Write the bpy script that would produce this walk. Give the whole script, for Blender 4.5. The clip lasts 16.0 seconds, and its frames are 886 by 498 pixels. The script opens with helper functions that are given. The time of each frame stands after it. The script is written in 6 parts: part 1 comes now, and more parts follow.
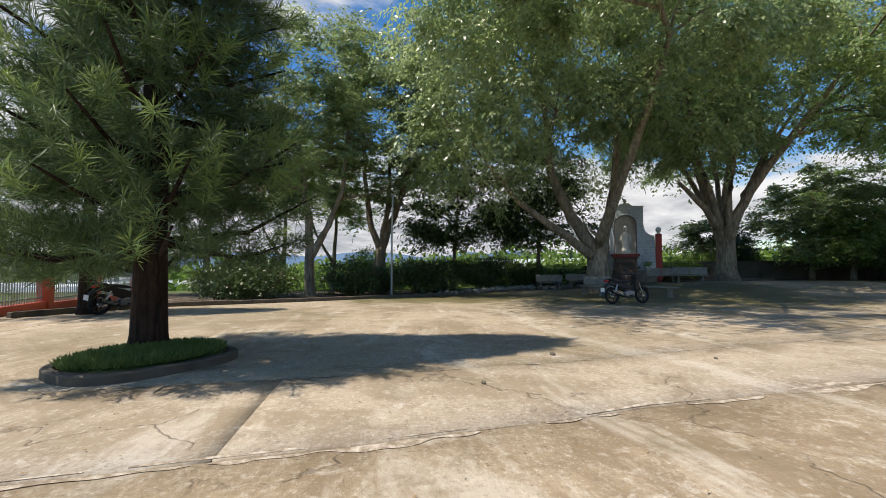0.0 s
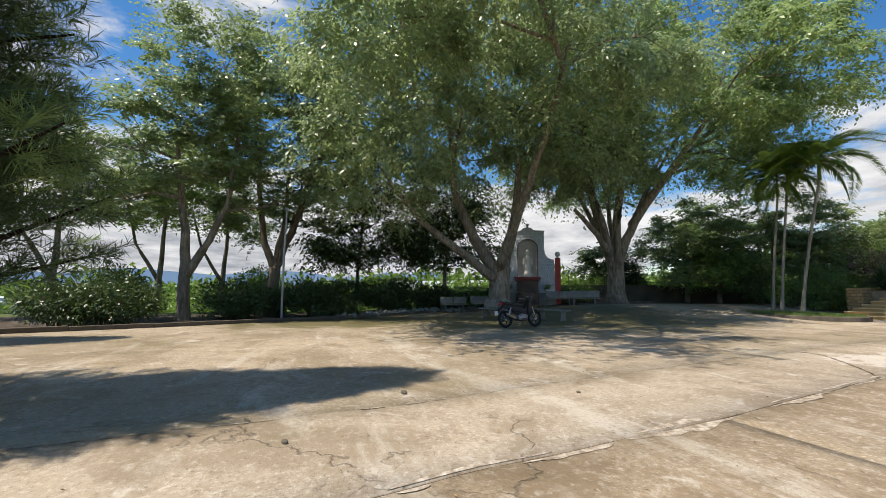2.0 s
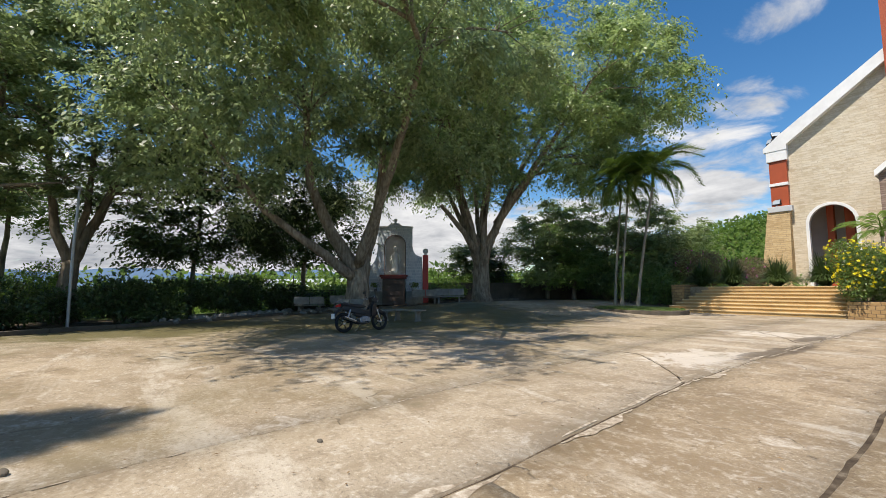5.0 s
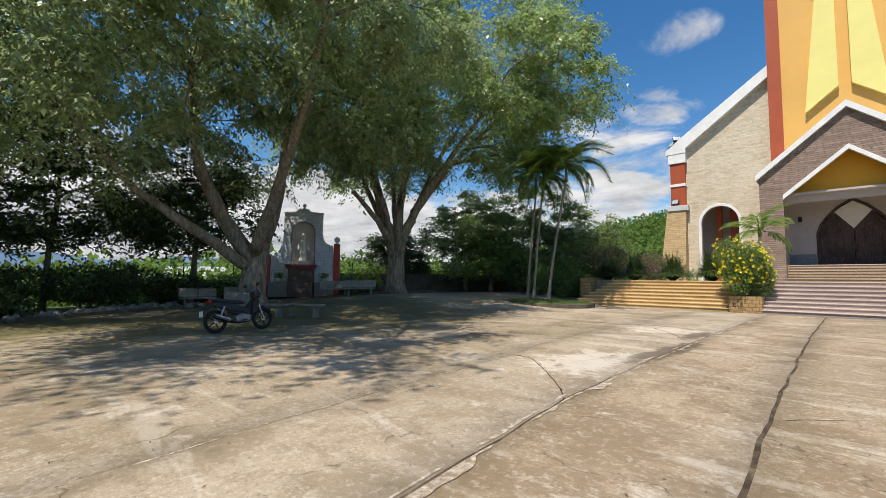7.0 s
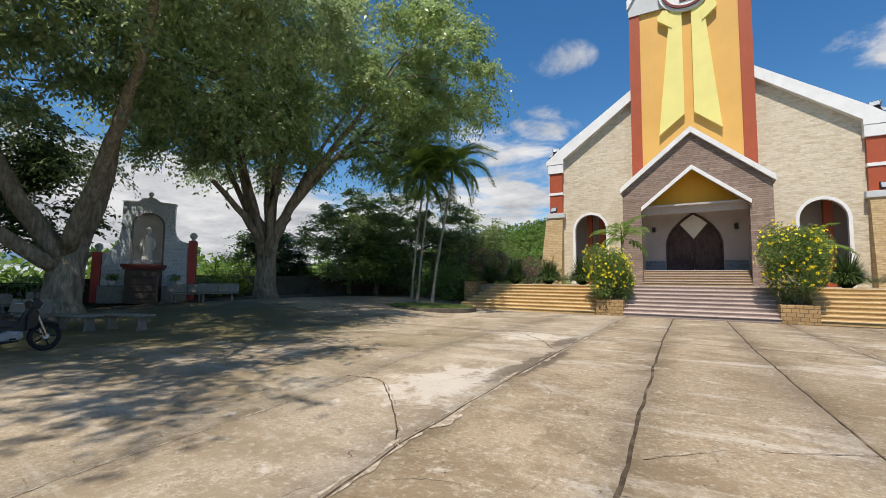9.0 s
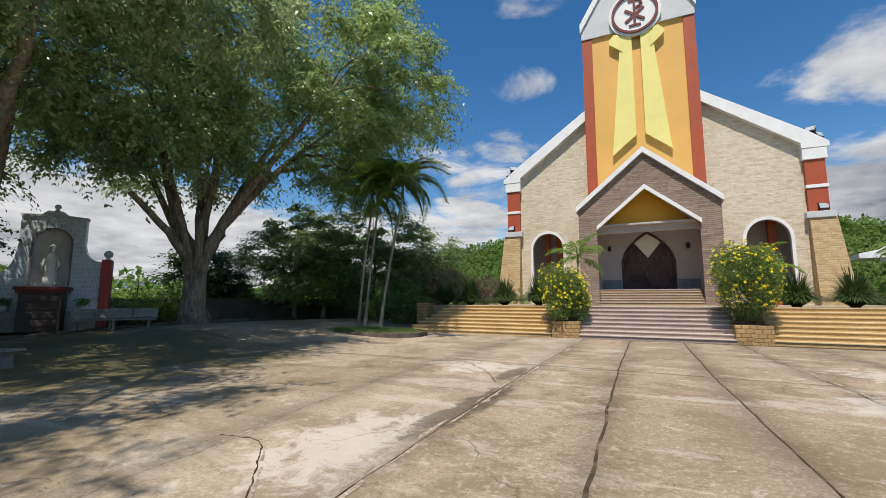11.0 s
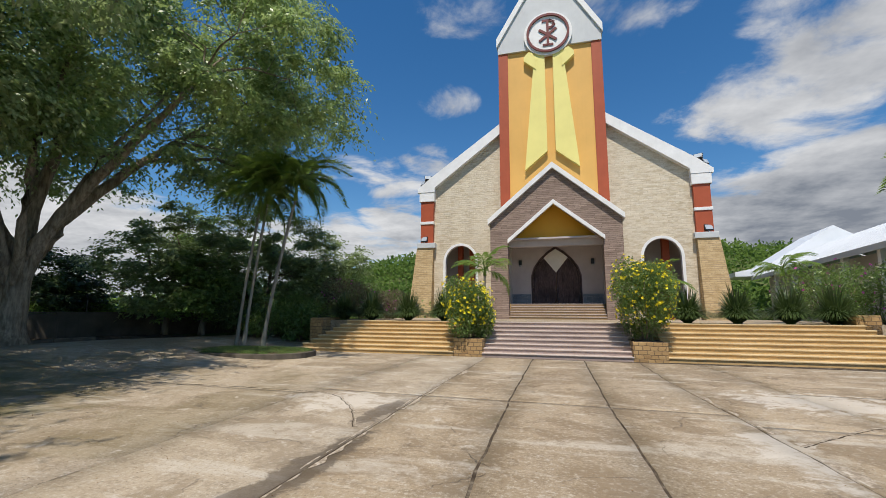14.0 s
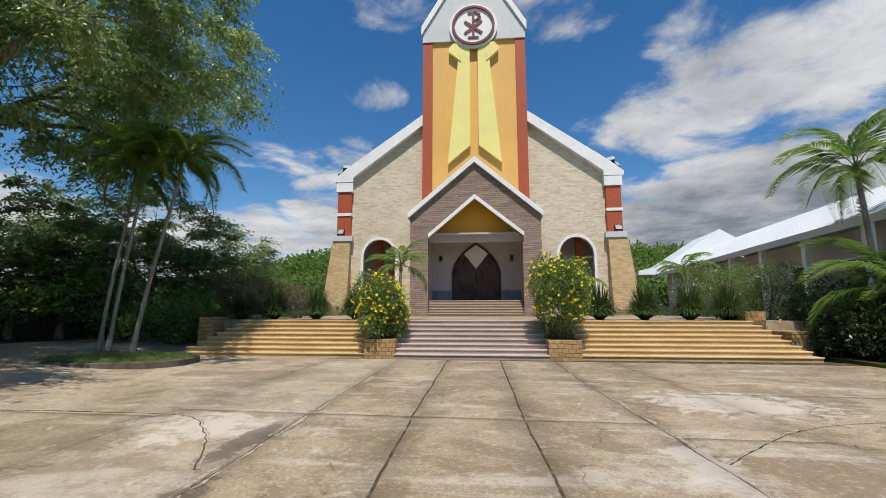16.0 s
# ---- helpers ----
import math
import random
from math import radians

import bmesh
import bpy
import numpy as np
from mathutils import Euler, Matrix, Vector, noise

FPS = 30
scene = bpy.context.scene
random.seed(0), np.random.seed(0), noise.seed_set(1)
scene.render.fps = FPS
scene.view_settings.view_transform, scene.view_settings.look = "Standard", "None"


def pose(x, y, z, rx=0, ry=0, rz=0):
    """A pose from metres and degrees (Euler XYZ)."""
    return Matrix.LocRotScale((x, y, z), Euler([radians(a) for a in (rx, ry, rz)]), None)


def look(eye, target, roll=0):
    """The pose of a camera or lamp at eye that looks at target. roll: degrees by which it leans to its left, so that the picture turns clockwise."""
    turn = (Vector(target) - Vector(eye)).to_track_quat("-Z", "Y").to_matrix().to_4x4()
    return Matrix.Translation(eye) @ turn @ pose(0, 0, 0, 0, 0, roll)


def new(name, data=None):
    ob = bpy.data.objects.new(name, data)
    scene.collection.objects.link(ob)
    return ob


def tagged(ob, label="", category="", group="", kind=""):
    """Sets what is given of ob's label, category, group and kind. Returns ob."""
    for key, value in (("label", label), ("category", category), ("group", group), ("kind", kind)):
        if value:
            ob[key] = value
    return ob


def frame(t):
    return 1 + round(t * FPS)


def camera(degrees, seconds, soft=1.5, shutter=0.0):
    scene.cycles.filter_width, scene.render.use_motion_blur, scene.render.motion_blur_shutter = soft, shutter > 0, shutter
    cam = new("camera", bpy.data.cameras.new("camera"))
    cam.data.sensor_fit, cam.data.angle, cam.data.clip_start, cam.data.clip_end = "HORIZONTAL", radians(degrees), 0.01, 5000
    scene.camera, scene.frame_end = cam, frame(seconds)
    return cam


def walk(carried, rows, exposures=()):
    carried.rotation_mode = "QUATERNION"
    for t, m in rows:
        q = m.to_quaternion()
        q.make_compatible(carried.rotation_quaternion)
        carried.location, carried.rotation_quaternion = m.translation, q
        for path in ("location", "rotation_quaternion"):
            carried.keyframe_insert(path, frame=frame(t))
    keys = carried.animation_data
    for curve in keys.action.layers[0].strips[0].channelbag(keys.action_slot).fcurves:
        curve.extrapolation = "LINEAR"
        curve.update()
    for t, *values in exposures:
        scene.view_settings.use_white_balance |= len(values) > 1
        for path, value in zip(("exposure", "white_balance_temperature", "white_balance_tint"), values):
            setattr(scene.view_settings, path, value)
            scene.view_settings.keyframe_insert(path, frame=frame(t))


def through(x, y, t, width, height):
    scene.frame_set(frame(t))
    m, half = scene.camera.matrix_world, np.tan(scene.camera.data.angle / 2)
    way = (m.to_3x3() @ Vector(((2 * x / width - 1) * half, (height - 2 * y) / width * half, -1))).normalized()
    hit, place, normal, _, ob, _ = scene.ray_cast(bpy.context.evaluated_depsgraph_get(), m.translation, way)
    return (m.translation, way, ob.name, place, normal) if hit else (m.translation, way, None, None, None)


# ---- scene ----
cam = camera(92.1, 16.0, soft=0.7)
PATH = [
    (0, (2.761, -27.285, 1.176), (0.786, -26.985, 1.273), -0.1),
    (0.5, (2.583, -27.006, 1.167), (0.626, -26.611, 1.285), 0.4),
    (1, (2.409, -26.759, 1.159), (0.477, -26.263, 1.3), 0.7),
    (1.5, (2.266, -26.451, 1.183), (0.361, -25.866, 1.352), 0.6),
    (2, (2.126, -26.195, 1.206), (0.248, -25.534, 1.402), 0.4),
    (2.5, (1.975, -25.873, 1.228), (0.132, -25.127, 1.446), 0.1),
    (3, (1.823, -25.535, 1.25), (0.02, -24.701, 1.478), -0.2),
    (3.5, (1.66, -25.19, 1.254), (-0.102, -24.271, 1.475), -0.4),
    (4, (1.508, -24.842, 1.239), (-0.212, -23.843, 1.451), -0.2),
    (6.3, (1.113, -23.22, 1.377), (-0.428, -21.955, 1.533), 0.0),
    (6.5, (1.072, -23.097, 1.399), (-0.445, -21.803, 1.552), 0.1),
    (7, (1.011, -22.773, 1.41), (-0.433, -21.397, 1.548), 0.4),
    (7.5, (0.912, -22.393, 1.433), (-0.438, -20.923, 1.561), 0.5),
    (8, (0.804, -22.002, 1.452), (-0.445, -20.445, 1.575), 0.5),
    (8.5, (0.773, -21.654, 1.468), (-0.38, -20.025, 1.599), 0.5),
    (9, (0.773, -21.306, 1.504), (-0.301, -19.625, 1.654), 0.6),
    (11.5, (0.677, -19.484, 1.647), (-0.227, -17.719, 1.911), 0.0),
    (12, (0.747, -19.163, 1.686), (-0.131, -17.388, 1.97), -0.1),
    (12.5, (0.797, -18.83, 1.695), (-0.038, -17.038, 1.991), -0.2),
    (13, (0.817, -18.486, 1.734), (0.05, -16.663, 2.034), -0.1),
    (13.5, (0.877, -18.106, 1.741), (0.195, -16.25, 2.039), 0.1),
    (14, (0.943, -17.786, 1.748), (0.351, -15.899, 2.046), 0.3),
    (14.5, (0.969, -17.475, 1.786), (0.462, -15.564, 2.083), 0.5),
    (15, (1.028, -17.137, 1.793), (0.602, -15.205, 2.087), 0.3),
    (15.5, (1.05, -16.771, 1.802), (0.709, -14.822, 2.093), 0.1),
    (16, (1.046, -16.379, 1.831), (0.795, -14.414, 2.112), -0.0),
]
walk(cam, [(t, look(eye, target, roll)) for t, eye, target, roll in PATH], [(0.0, 0.36, 6900, 11), (4.0, 0.34, 6900, 11), (9.0, 0.16, 6850, 11), (16.0, -0.02, 6700, 10)])

# ---------------- world, sun, exposure ----------------
SUN_DIR = Vector((0.06, -0.47, 1.0)).normalized()
world = bpy.data.worlds.new("sky")
scene.world = world
world.use_nodes = True
wn, wl = world.node_tree.nodes, world.node_tree.links
wn.clear()
w_out = wn.new("ShaderNodeOutputWorld")
w_bg = wn.new("ShaderNodeBackground")
w_bg.inputs["Strength"].default_value = 0.125
sky = wn.new("ShaderNodeTexSky")
sky.sky_type = "NISHITA"
sky.sun_disc = False
sky.sun_elevation = math.asin(SUN_DIR.z)
sky.sun_rotation = math.atan2(SUN_DIR.x, SUN_DIR.y)
sky.air_density, sky.dust_density, sky.ozone_density = 1.0, 0.4, 3.0
w_geo = wn.new("ShaderNodeTexCoord")
w_sep = wn.new("ShaderNodeSeparateXYZ")
wl.new(w_geo.outputs["Generated"], w_sep.inputs[0])


def wmath(op, a, b=None, c=None):
    n = wn.new("ShaderNodeMath")
    n.operation = op
    for k, v in enumerate((a, b, c)):
        if v is None:
            continue
        if isinstance(v, (int, float)):
            n.inputs[k].default_value = v
        else:
            wl.new(v, n.inputs[k])
    return n.outputs[0]


# flat cloud layer: the direction is cast on a plane overhead
w_h = wmath("ADD", wmath("MAXIMUM", w_sep.outputs[2], 0.0), 0.16)
w_comb = wn.new("ShaderNodeCombineXYZ")
wl.new(wmath("DIVIDE", w_sep.outputs[0], w_h), w_comb.inputs[0])
wl.new(wmath("DIVIDE", w_sep.outputs[1], w_h), w_comb.inputs[1])


def wnoise(scale, detail, rough, offset, dist=0.0):
    m = wn.new("ShaderNodeMapping")
    m.inputs["Location"].default_value = offset
    wl.new(w_comb.outputs[0], m.inputs[0])
    n = wn.new("ShaderNodeTexNoise")
    n.inputs["Scale"].default_value, n.inputs["Detail"].default_value = scale, detail
    n.inputs["Roughness"].default_value, n.inputs["Distortion"].default_value = rough, dist
    wl.new(m.outputs[0], n.inputs["Vector"])
    return n.outputs["Fac"]


w_big = wnoise(3.2, 10.0, 0.6, (1.3, 4.1, 0.0), 0.35)
w_bank = wnoise(0.22, 2.0, 0.5, (0.6, 0.2, 0.0))


def cloud_field(az, el, wide, high, amount):
    """A soft field round a compass bearing and height, in degrees, within which the cloud layer closes up."""
    az, el = math.radians(az), math.radians(el)
    dots = []
    for v in ((math.cos(az), -math.sin(az), 0.0), (math.sin(az), math.cos(az), 0.0)):
        n = wn.new("ShaderNodeVectorMath")
        n.operation = "DOT_PRODUCT"
        wl.new(w_geo.outputs["Generated"], n.inputs[0])
        n.inputs[1].default_value = v
        dots.append(n.outputs["Value"])
    u = wmath("POWER", wmath("MULTIPLY", dots[0], 1 / math.sin(math.radians(wide))), 2.0)
    v = wmath("POWER", wmath("MULTIPLY", wmath("SUBTRACT", w_sep.outputs[2], math.sin(el)), 1 / math.sin(math.radians(high))), 2.0)
    q = wmath("MAXIMUM", wmath("SUBTRACT", 1.0, wmath("ADD", u, v)), 0.0)
    q = wmath("MULTIPLY", wmath("POWER", q, 0.75), wmath("GREATER_THAN", dots[1], 0.0))
    return wmath("MULTIPLY", q, amount)


# small fair-weather clouds north-west, a heavy bank north-east, broken cloud low in the west
w_cov = wmath("ADD", wmath("MULTIPLY", w_big, 1.5), wmath("MULTIPLY", w_bank, 0.3))
for field in ((-16.5, 27.5, 5.0, 2.6, 0.55), (-27, 18.2, 11, 3.0, 0.50), (-21, 13.5, 8, 4.0, 0.55), (-30, 8.0, 16, 6.0, 0.65), (-17.5, 20.5, 6, 2.4, 0.40),
              (33, 20, 20, 9, 0.46), (21, 26, 13, 9, 0.30), (40, 30, 18, 10, 0.34), (30, 9, 26, 8.5, 1.0), (-14, 38, 10, 4, 0.42), (8, 37, 12, 5, 0.42),
              (-100, 6, 60, 12, 0.8), (-60, 6, 28, 9, 0.65), (-128, 24, 28, 14, 0.55), (-96, 33, 12, 6, 0.40), (170, 30, 60, 16, 0.25), (90, 24, 40, 16, 0.3)):
    w_cov = wmath("ADD", w_cov, cloud_field(*field))
w_ramp = wn.new("ShaderNodeValToRGB")
w_ramp.color_ramp.elements[0].position, w_ramp.color_ramp.elements[1].position = 0.0, 1.0
w_ramp.color_ramp.interpolation = "EASE"
wl.new(wmath("MULTIPLY", wmath("SUBTRACT", w_cov, 1.16), 2.6), w_ramp.inputs[0])
w_fine = wnoise(2.4, 5.0, 0.6, (7.0, 2.0, 0.0))
w_shade = wn.new("ShaderNodeValToRGB")
w_shade.color_ramp.elements[0].position, w_shade.color_ramp.elements[1].position = 0.15, 0.62
w_shade.color_ramp.elements[0].color, w_shade.color_ramp.elements[1].color = (1.7, 1.95, 2.4, 1), (5.6, 5.8, 6.1, 1)
wl.new(wmath("SUBTRACT", w_fine, wmath("ADD", cloud_field(31, 9.5, 24, 6.5, 0.30), cloud_field(-100, 3, 60, 6, 0.12))), w_shade.inputs[0])
w_mix = wn.new("ShaderNodeMix")
w_mix.data_type = "RGBA"
wl.new(w_ramp.outputs[0], w_mix.inputs["Factor"])
w_sat = wn.new("ShaderNodeHueSaturation")
w_sat.inputs["Saturation"].default_value = 1.32
wl.new(sky.outputs[0], w_sat.inputs["Color"])
wl.new(w_sat.outputs[0], w_mix.inputs[6])
wl.new(w_shade.outputs[0], w_mix.inputs[7])
wl.new(w_mix.outputs[2], w_bg.inputs["Color"])
wl.new(w_bg.outputs[0], w_out.inputs["Surface"])

sun_data = bpy.data.lights.new("sun", "SUN")
sun_data.energy, sun_data.angle, sun_data.color = 5.0, radians(0.53), (1.0, 0.95, 0.87)
sun_ob = new("sun", sun_data)
sun_ob.matrix_world = look(SUN_DIR * 60, (0, 0, 0))

# ---------------- materials ----------------


class Mat:
    """A procedural material with short ways to wire nodes."""

    def __init__(self, name, rough=0.7, metal=0.0, spec=0.35):
        self.m = bpy.data.materials.new(name)
        self.m.use_nodes = True
        self.n, self.l = self.m.node_tree.nodes, self.m.node_tree.links
        self.b = self.n["Principled BSDF"]
        self.b.inputs["Roughness"].default_value = rough
        self.b.inputs["Metallic"].default_value = metal
        self.b.inputs["Specular IOR Level"].default_value = spec
        self.tc = self.n.new("ShaderNodeTexCoord").outputs["Object"]

    def put(self, sock, v):
        if isinstance(v, (int, float)):
            sock.default_value = v
        elif isinstance(v, tuple):
            sock.default_value = (*v, 1) if len(v) == 3 else v
        else:
            self.l.new(v, sock)

    def world(self):
        g = self.n.new("ShaderNodeNewGeometry")
        return g.outputs["Position"]

    def noise(self, scale, detail=5.0, rough=0.55, vec=None, stretch=None, dist=0.0):
        n = self.n.new("ShaderNodeTexNoise")
        n.inputs["Scale"].default_value, n.inputs["Detail"].default_value = scale, detail
        n.inputs["Roughness"].default_value, n.inputs["Distortion"].default_value = rough, dist
        v = vec or self.tc
        if stretch:
            mp = self.n.new("ShaderNodeMapping")
            mp.inputs["Scale"].default_value = stretch
            self.l.new(v, mp.inputs[0])
            v = mp.outputs[0]
        self.l.new(v, n.inputs["Vector"])
        return n.outputs["Fac"]

    def ramp(self, fac, stops):
        r = self.n.new("ShaderNodeValToRGB")
        e = r.color_ramp.elements
        while len(e) < len(stops):
            e.new(0.5)
        for k, (p, c) in enumerate(stops):
            e[k].position = p
            e[k].color = (c, c, c, 1) if isinstance(c, (int, float)) else (*c, 1)
        self.l.new(fac, r.inputs[0])
        return r.outputs[0]

    def mix(self, fac, a, b, mode="MIX"):
        n = self.n.new("ShaderNodeMix")
        n.data_type, n.blend_type = "RGBA", mode
        self.put(n.inputs["Factor"], fac)
        self.put(n.inputs[6], a)
        self.put(n.inputs[7], b)
        return n.outputs[2]

    def math(self, op, a, b=0.0):
        n = self.n.new("ShaderNodeMath")
        n.operation = op
        self.put(n.inputs[0], a)
        self.put(n.inputs[1], b)
        return n.outputs[0]

    def color(self, v):
        self.put(self.b.inputs["Base Color"], v)
        return self

    def rough(self, v):
        self.put(self.b.inputs["Roughness"], v)
        return self

    def bump(self, h, strength=0.3, dist=0.02):
        n = self.n.new("ShaderNodeBump")
        n.inputs["Strength"].default_value, n.inputs["Distance"].default_value = strength, dist
        self.l.new(h, n.inputs["Height"])
        self.l.new(n.outputs[0], self.b.inputs["Normal"])
        return self

    def island(self):
        return self.n.new("ShaderNodeNewGeometry").outputs["Random Per Island"]

    def per_object(self):
        return self.n.new("ShaderNodeObjectInfo").outputs["Random"]


def painted(name, col, rough=0.6, dirt=0.25, scale=1.2):
    """Wall paint or plaster with faint blotches and streaks of rain."""
    m = Mat(name, rough)
    big = m.noise(scale, 6.0, 0.6)
    streak = m.noise(1.0, 5.0, 0.6, stretch=(4.0, 4.0, 0.35))
    dark = tuple(c * (1 - dirt) for c in col)
    a = m.mix(m.ramp(big, [(0.35, 0.0), (0.75, 1.0)]), col, dark)
    a = m.mix(m.math("MULTIPLY", m.ramp(streak, [(0.55, 0.0), (0.8, 1.0)]), dirt), a, tuple(c * 0.55 for c in col))
    m.color(a)
    m.bump(m.noise(60.0, 3.0), 0.12, 0.01)
    return m.m


def leafy(name, dark, light, rough=0.5, spec=0.3, through=0.42):
    """Leaves: colour varies from leaf to leaf, some light comes through."""
    m = Mat(name, rough, spec=spec)
    patch = m.noise(0.45, 3.0)
    r = m.island()
    a = m.mix(r, dark, light)
    a = m.mix(m.math("MULTIPLY", m.ramp(patch, [(0.4, 0.0), (0.65, 1.0)]), 0.5), a, tuple(min(1, c * 1.35) for c in light))
    m.color(a)
    tr = m.n.new("ShaderNodeBsdfTranslucent")
    m.put(tr.inputs["Color"], m.mix(0.6, a, tuple(min(0.9, c * 2.0) for c in light)))
    sh = m.n.new("ShaderNodeMixShader")
    sh.inputs[0].default_value = through
    m.l.new(m.b.outputs[0], sh.inputs[1])
    m.l.new(tr.outputs[0], sh.inputs[2])
    m.l.new(sh.outputs[0], m.n["Material Output"].inputs["Surface"])
    return m.m


def barky(name, dark, light, scale=3.0):
    m = Mat(name, 0.9, spec=0.15)
    g = m.noise(scale, 7.0, 0.65, stretch=(3.0, 3.0, 0.6))
    blotch = m.noise(1.1, 4.0)
    a = m.mix(m.ramp(g, [(0.35, 0.0), (0.68, 1.0)]), dark, light)
    a = m.mix(m.math("MULTIPLY", m.ramp(blotch, [(0.5, 0.0), (0.62, 1.0)]), 0.5), a, tuple(c * 0.6 for c in dark))
    m.color(a)
    m.bump(g, 0.7, 0.05)
    return m.m


def stonework(name, lights, mortar, bw, bh, rough=0.8, mort=0.008, squash=None, bumpd=0.02, axis="xz"):
    """Courses of split stone or thin brick on an upright wall."""
    m = Mat(name, rough)
    br = m.n.new("ShaderNodeTexBrick")
    sep = m.n.new("ShaderNodeSeparateXYZ")
    m.l.new(m.tc, sep.inputs[0])
    cmb = m.n.new("ShaderNodeCombineXYZ")
    m.l.new(m.math("ADD", m.math("ADD", sep.outputs[0], sep.outputs[1]), m.math("MULTIPLY", m.noise(2.6, 3.0), bw * 0.7)), cmb.inputs[0])
    m.l.new(m.math("ADD", sep.outputs[2], m.math("MULTIPLY", m.noise(1.9, 4.0), bh * 0.75)), cmb.inputs[1])
    m.l.new(cmb.outputs[0], br.inputs["Vector"])
    br.inputs["Scale"].default_value = 1.0
    br.inputs["Brick Width"].default_value, br.inputs["Row Height"].default_value = bw, bh
    br.inputs["Mortar Size"].default_value, br.inputs["Mortar Smooth"].default_value = mort, 0.4
    br.inputs["Color1"].default_value, br.inputs["Color2"].default_value = (0, 0, 0, 1), (1, 1, 1, 1)
    br.inputs["Mortar"].default_value = (0.5, 0.5, 0.5, 1)
    fleck = m.noise(2.2, 5.0, 0.65, stretch=(1.0, 1.0, 3.0))
    fine = m.noise(26.0, 4.0, 0.6)
    a = m.mix(br.outputs["Color"], lights[0], lights[1])
    a = m.mix(m.ramp(fleck, [(0.42, 0.0), (0.62, 1.0)]), a, lights[2])
    a = m.mix(m.math("MULTIPLY", fine, 0.35), a, tuple(c * 0.6 for c in lights[1]))
    a = m.mix(br.outputs["Fac"], a, mortar)
    m.color(a)
    h = m.math("SUBTRACT", m.math("ADD", m.math("MULTIPLY", fine, 0.35), m.math("MULTIPLY", br.outputs["Color"], 0.4)), br.outputs["Fac"])
    m.bump(h, 0.6, bumpd)
    return m.m


def concrete_mat(name, light, brown, moss=0.0):
    """Old yard concrete: beige and grey fields, white worn skin, brown damp stains, fine cracks, grit."""
    m = Mat(name, 0.8, spec=0.3)
    p = m.world()
    f1 = m.noise(0.16, 5.0, 0.6, p, dist=0.6)
    f2 = m.noise(0.55, 7.0, 0.68, p, dist=0.8)
    f3 = m.noise(2.6, 8.0, 0.7, p)
    streak = m.noise(0.5, 7.0, 0.68, p, stretch=(0.55, 2.4, 1.0), dist=0.5)
    grit = m.noise(55.0, 3.0, 0.7, p)
    mid = m.noise(11.0, 6.0, 0.7, p)
    tone = m.per_object()
    a = m.mix(m.ramp(f1, [(0.38, 0.0), (0.62, 1.0)]), light, tuple(c * 0.76 for c in light))
    a = m.mix(m.math("MULTIPLY", tone, 0.3), a, brown)
    a = m.mix(m.math("MULTIPLY", m.ramp(f2, [(0.485, 0.0), (0.545, 1.0)]), 0.8), a, brown)
    a = m.mix(m.math("MULTIPLY", m.ramp(streak, [(0.54, 0.0), (0.62, 1.0)]), 0.7), a, (0.480, 0.424, 0.344))
    a = m.mix(m.math("MULTIPLY", m.ramp(f3, [(0.50, 0.0), (0.60, 1.0)]), 0.55), a, tuple(c * 0.9 for c in brown))
    a = m.mix(m.math("MULTIPLY", m.ramp(mid, [(0.53, 0.0), (0.66, 1.0)]), 0.6), a, (0.496, 0.440, 0.360))
    a = m.mix(m.math("MULTIPLY", m.ramp(grit, [(0.62, 0.0), (0.74, 1.0)]), 0.6), a, (0.16, 0.13, 0.10))
    pit = m.noise(24.0, 4.0, 0.75, p)
    a = m.mix(m.math("MULTIPLY", m.ramp(pit, [(0.55, 0.0), (0.66, 1.0)]), m.ramp(f2, [(0.48, 0.6), (0.56, 0.2)])), a, (0.136, 0.104, 0.072))
    a = m.mix(m.math("MULTIPLY", m.ramp(pit, [(0.34, 1.0), (0.45, 0.0)]), m.ramp(f2, [(0.48, 0.65), (0.56, 0.1)])), a, (0.544, 0.488, 0.400))
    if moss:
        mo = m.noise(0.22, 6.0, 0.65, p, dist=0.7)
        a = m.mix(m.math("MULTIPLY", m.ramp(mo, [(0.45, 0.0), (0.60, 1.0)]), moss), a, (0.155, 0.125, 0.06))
    def spot(cx, cy, rx, ry):
        """1 at a place of the yard, falling to 0 at its rim."""
        mp = m.n.new("ShaderNodeMapping")
        mp.vector_type = "TEXTURE"
        mp.inputs["Location"].default_value, mp.inputs["Scale"].default_value = (cx, cy, 0), (rx, ry, 100)
        m.l.new(p, mp.inputs[0])
        ln = m.n.new("ShaderNodeVectorMath")
        ln.operation = "LENGTH"
        m.l.new(mp.outputs[0], ln.inputs[0])
        return m.math("MAXIMUM", m.math("SUBTRACT", 1.0, ln.outputs["Value"]), 0.0)

    def spots(places):
        out = spot(*places[0])
        for q in places[1:]:
            out = m.math("MAXIMUM", out, spot(*q))
        return out

    # flaked pale skin, moss with painted shade under the fig trees and old damp along the joint, each with a ragged rim
    worn = m.noise(2.2, 8.0, 0.72, p, dist=0.6)
    pale = m.math("ADD", m.math("MULTIPLY", spots(((-2.7, -15.8, 1.3, 1.9), (5.6, -7.0, 2.4, 1.8), (3.5, -10.8, 0.6, 2.0), (-3.6, -9.8, 1.8, 1.2))), 0.34), m.math("MULTIPLY", worn, 1.1))
    a = m.mix(m.math("MULTIPLY", m.ramp(pale, [(0.64, 0.0), (0.76, 1.0)]), 0.75), a, (0.56, 0.505, 0.43))
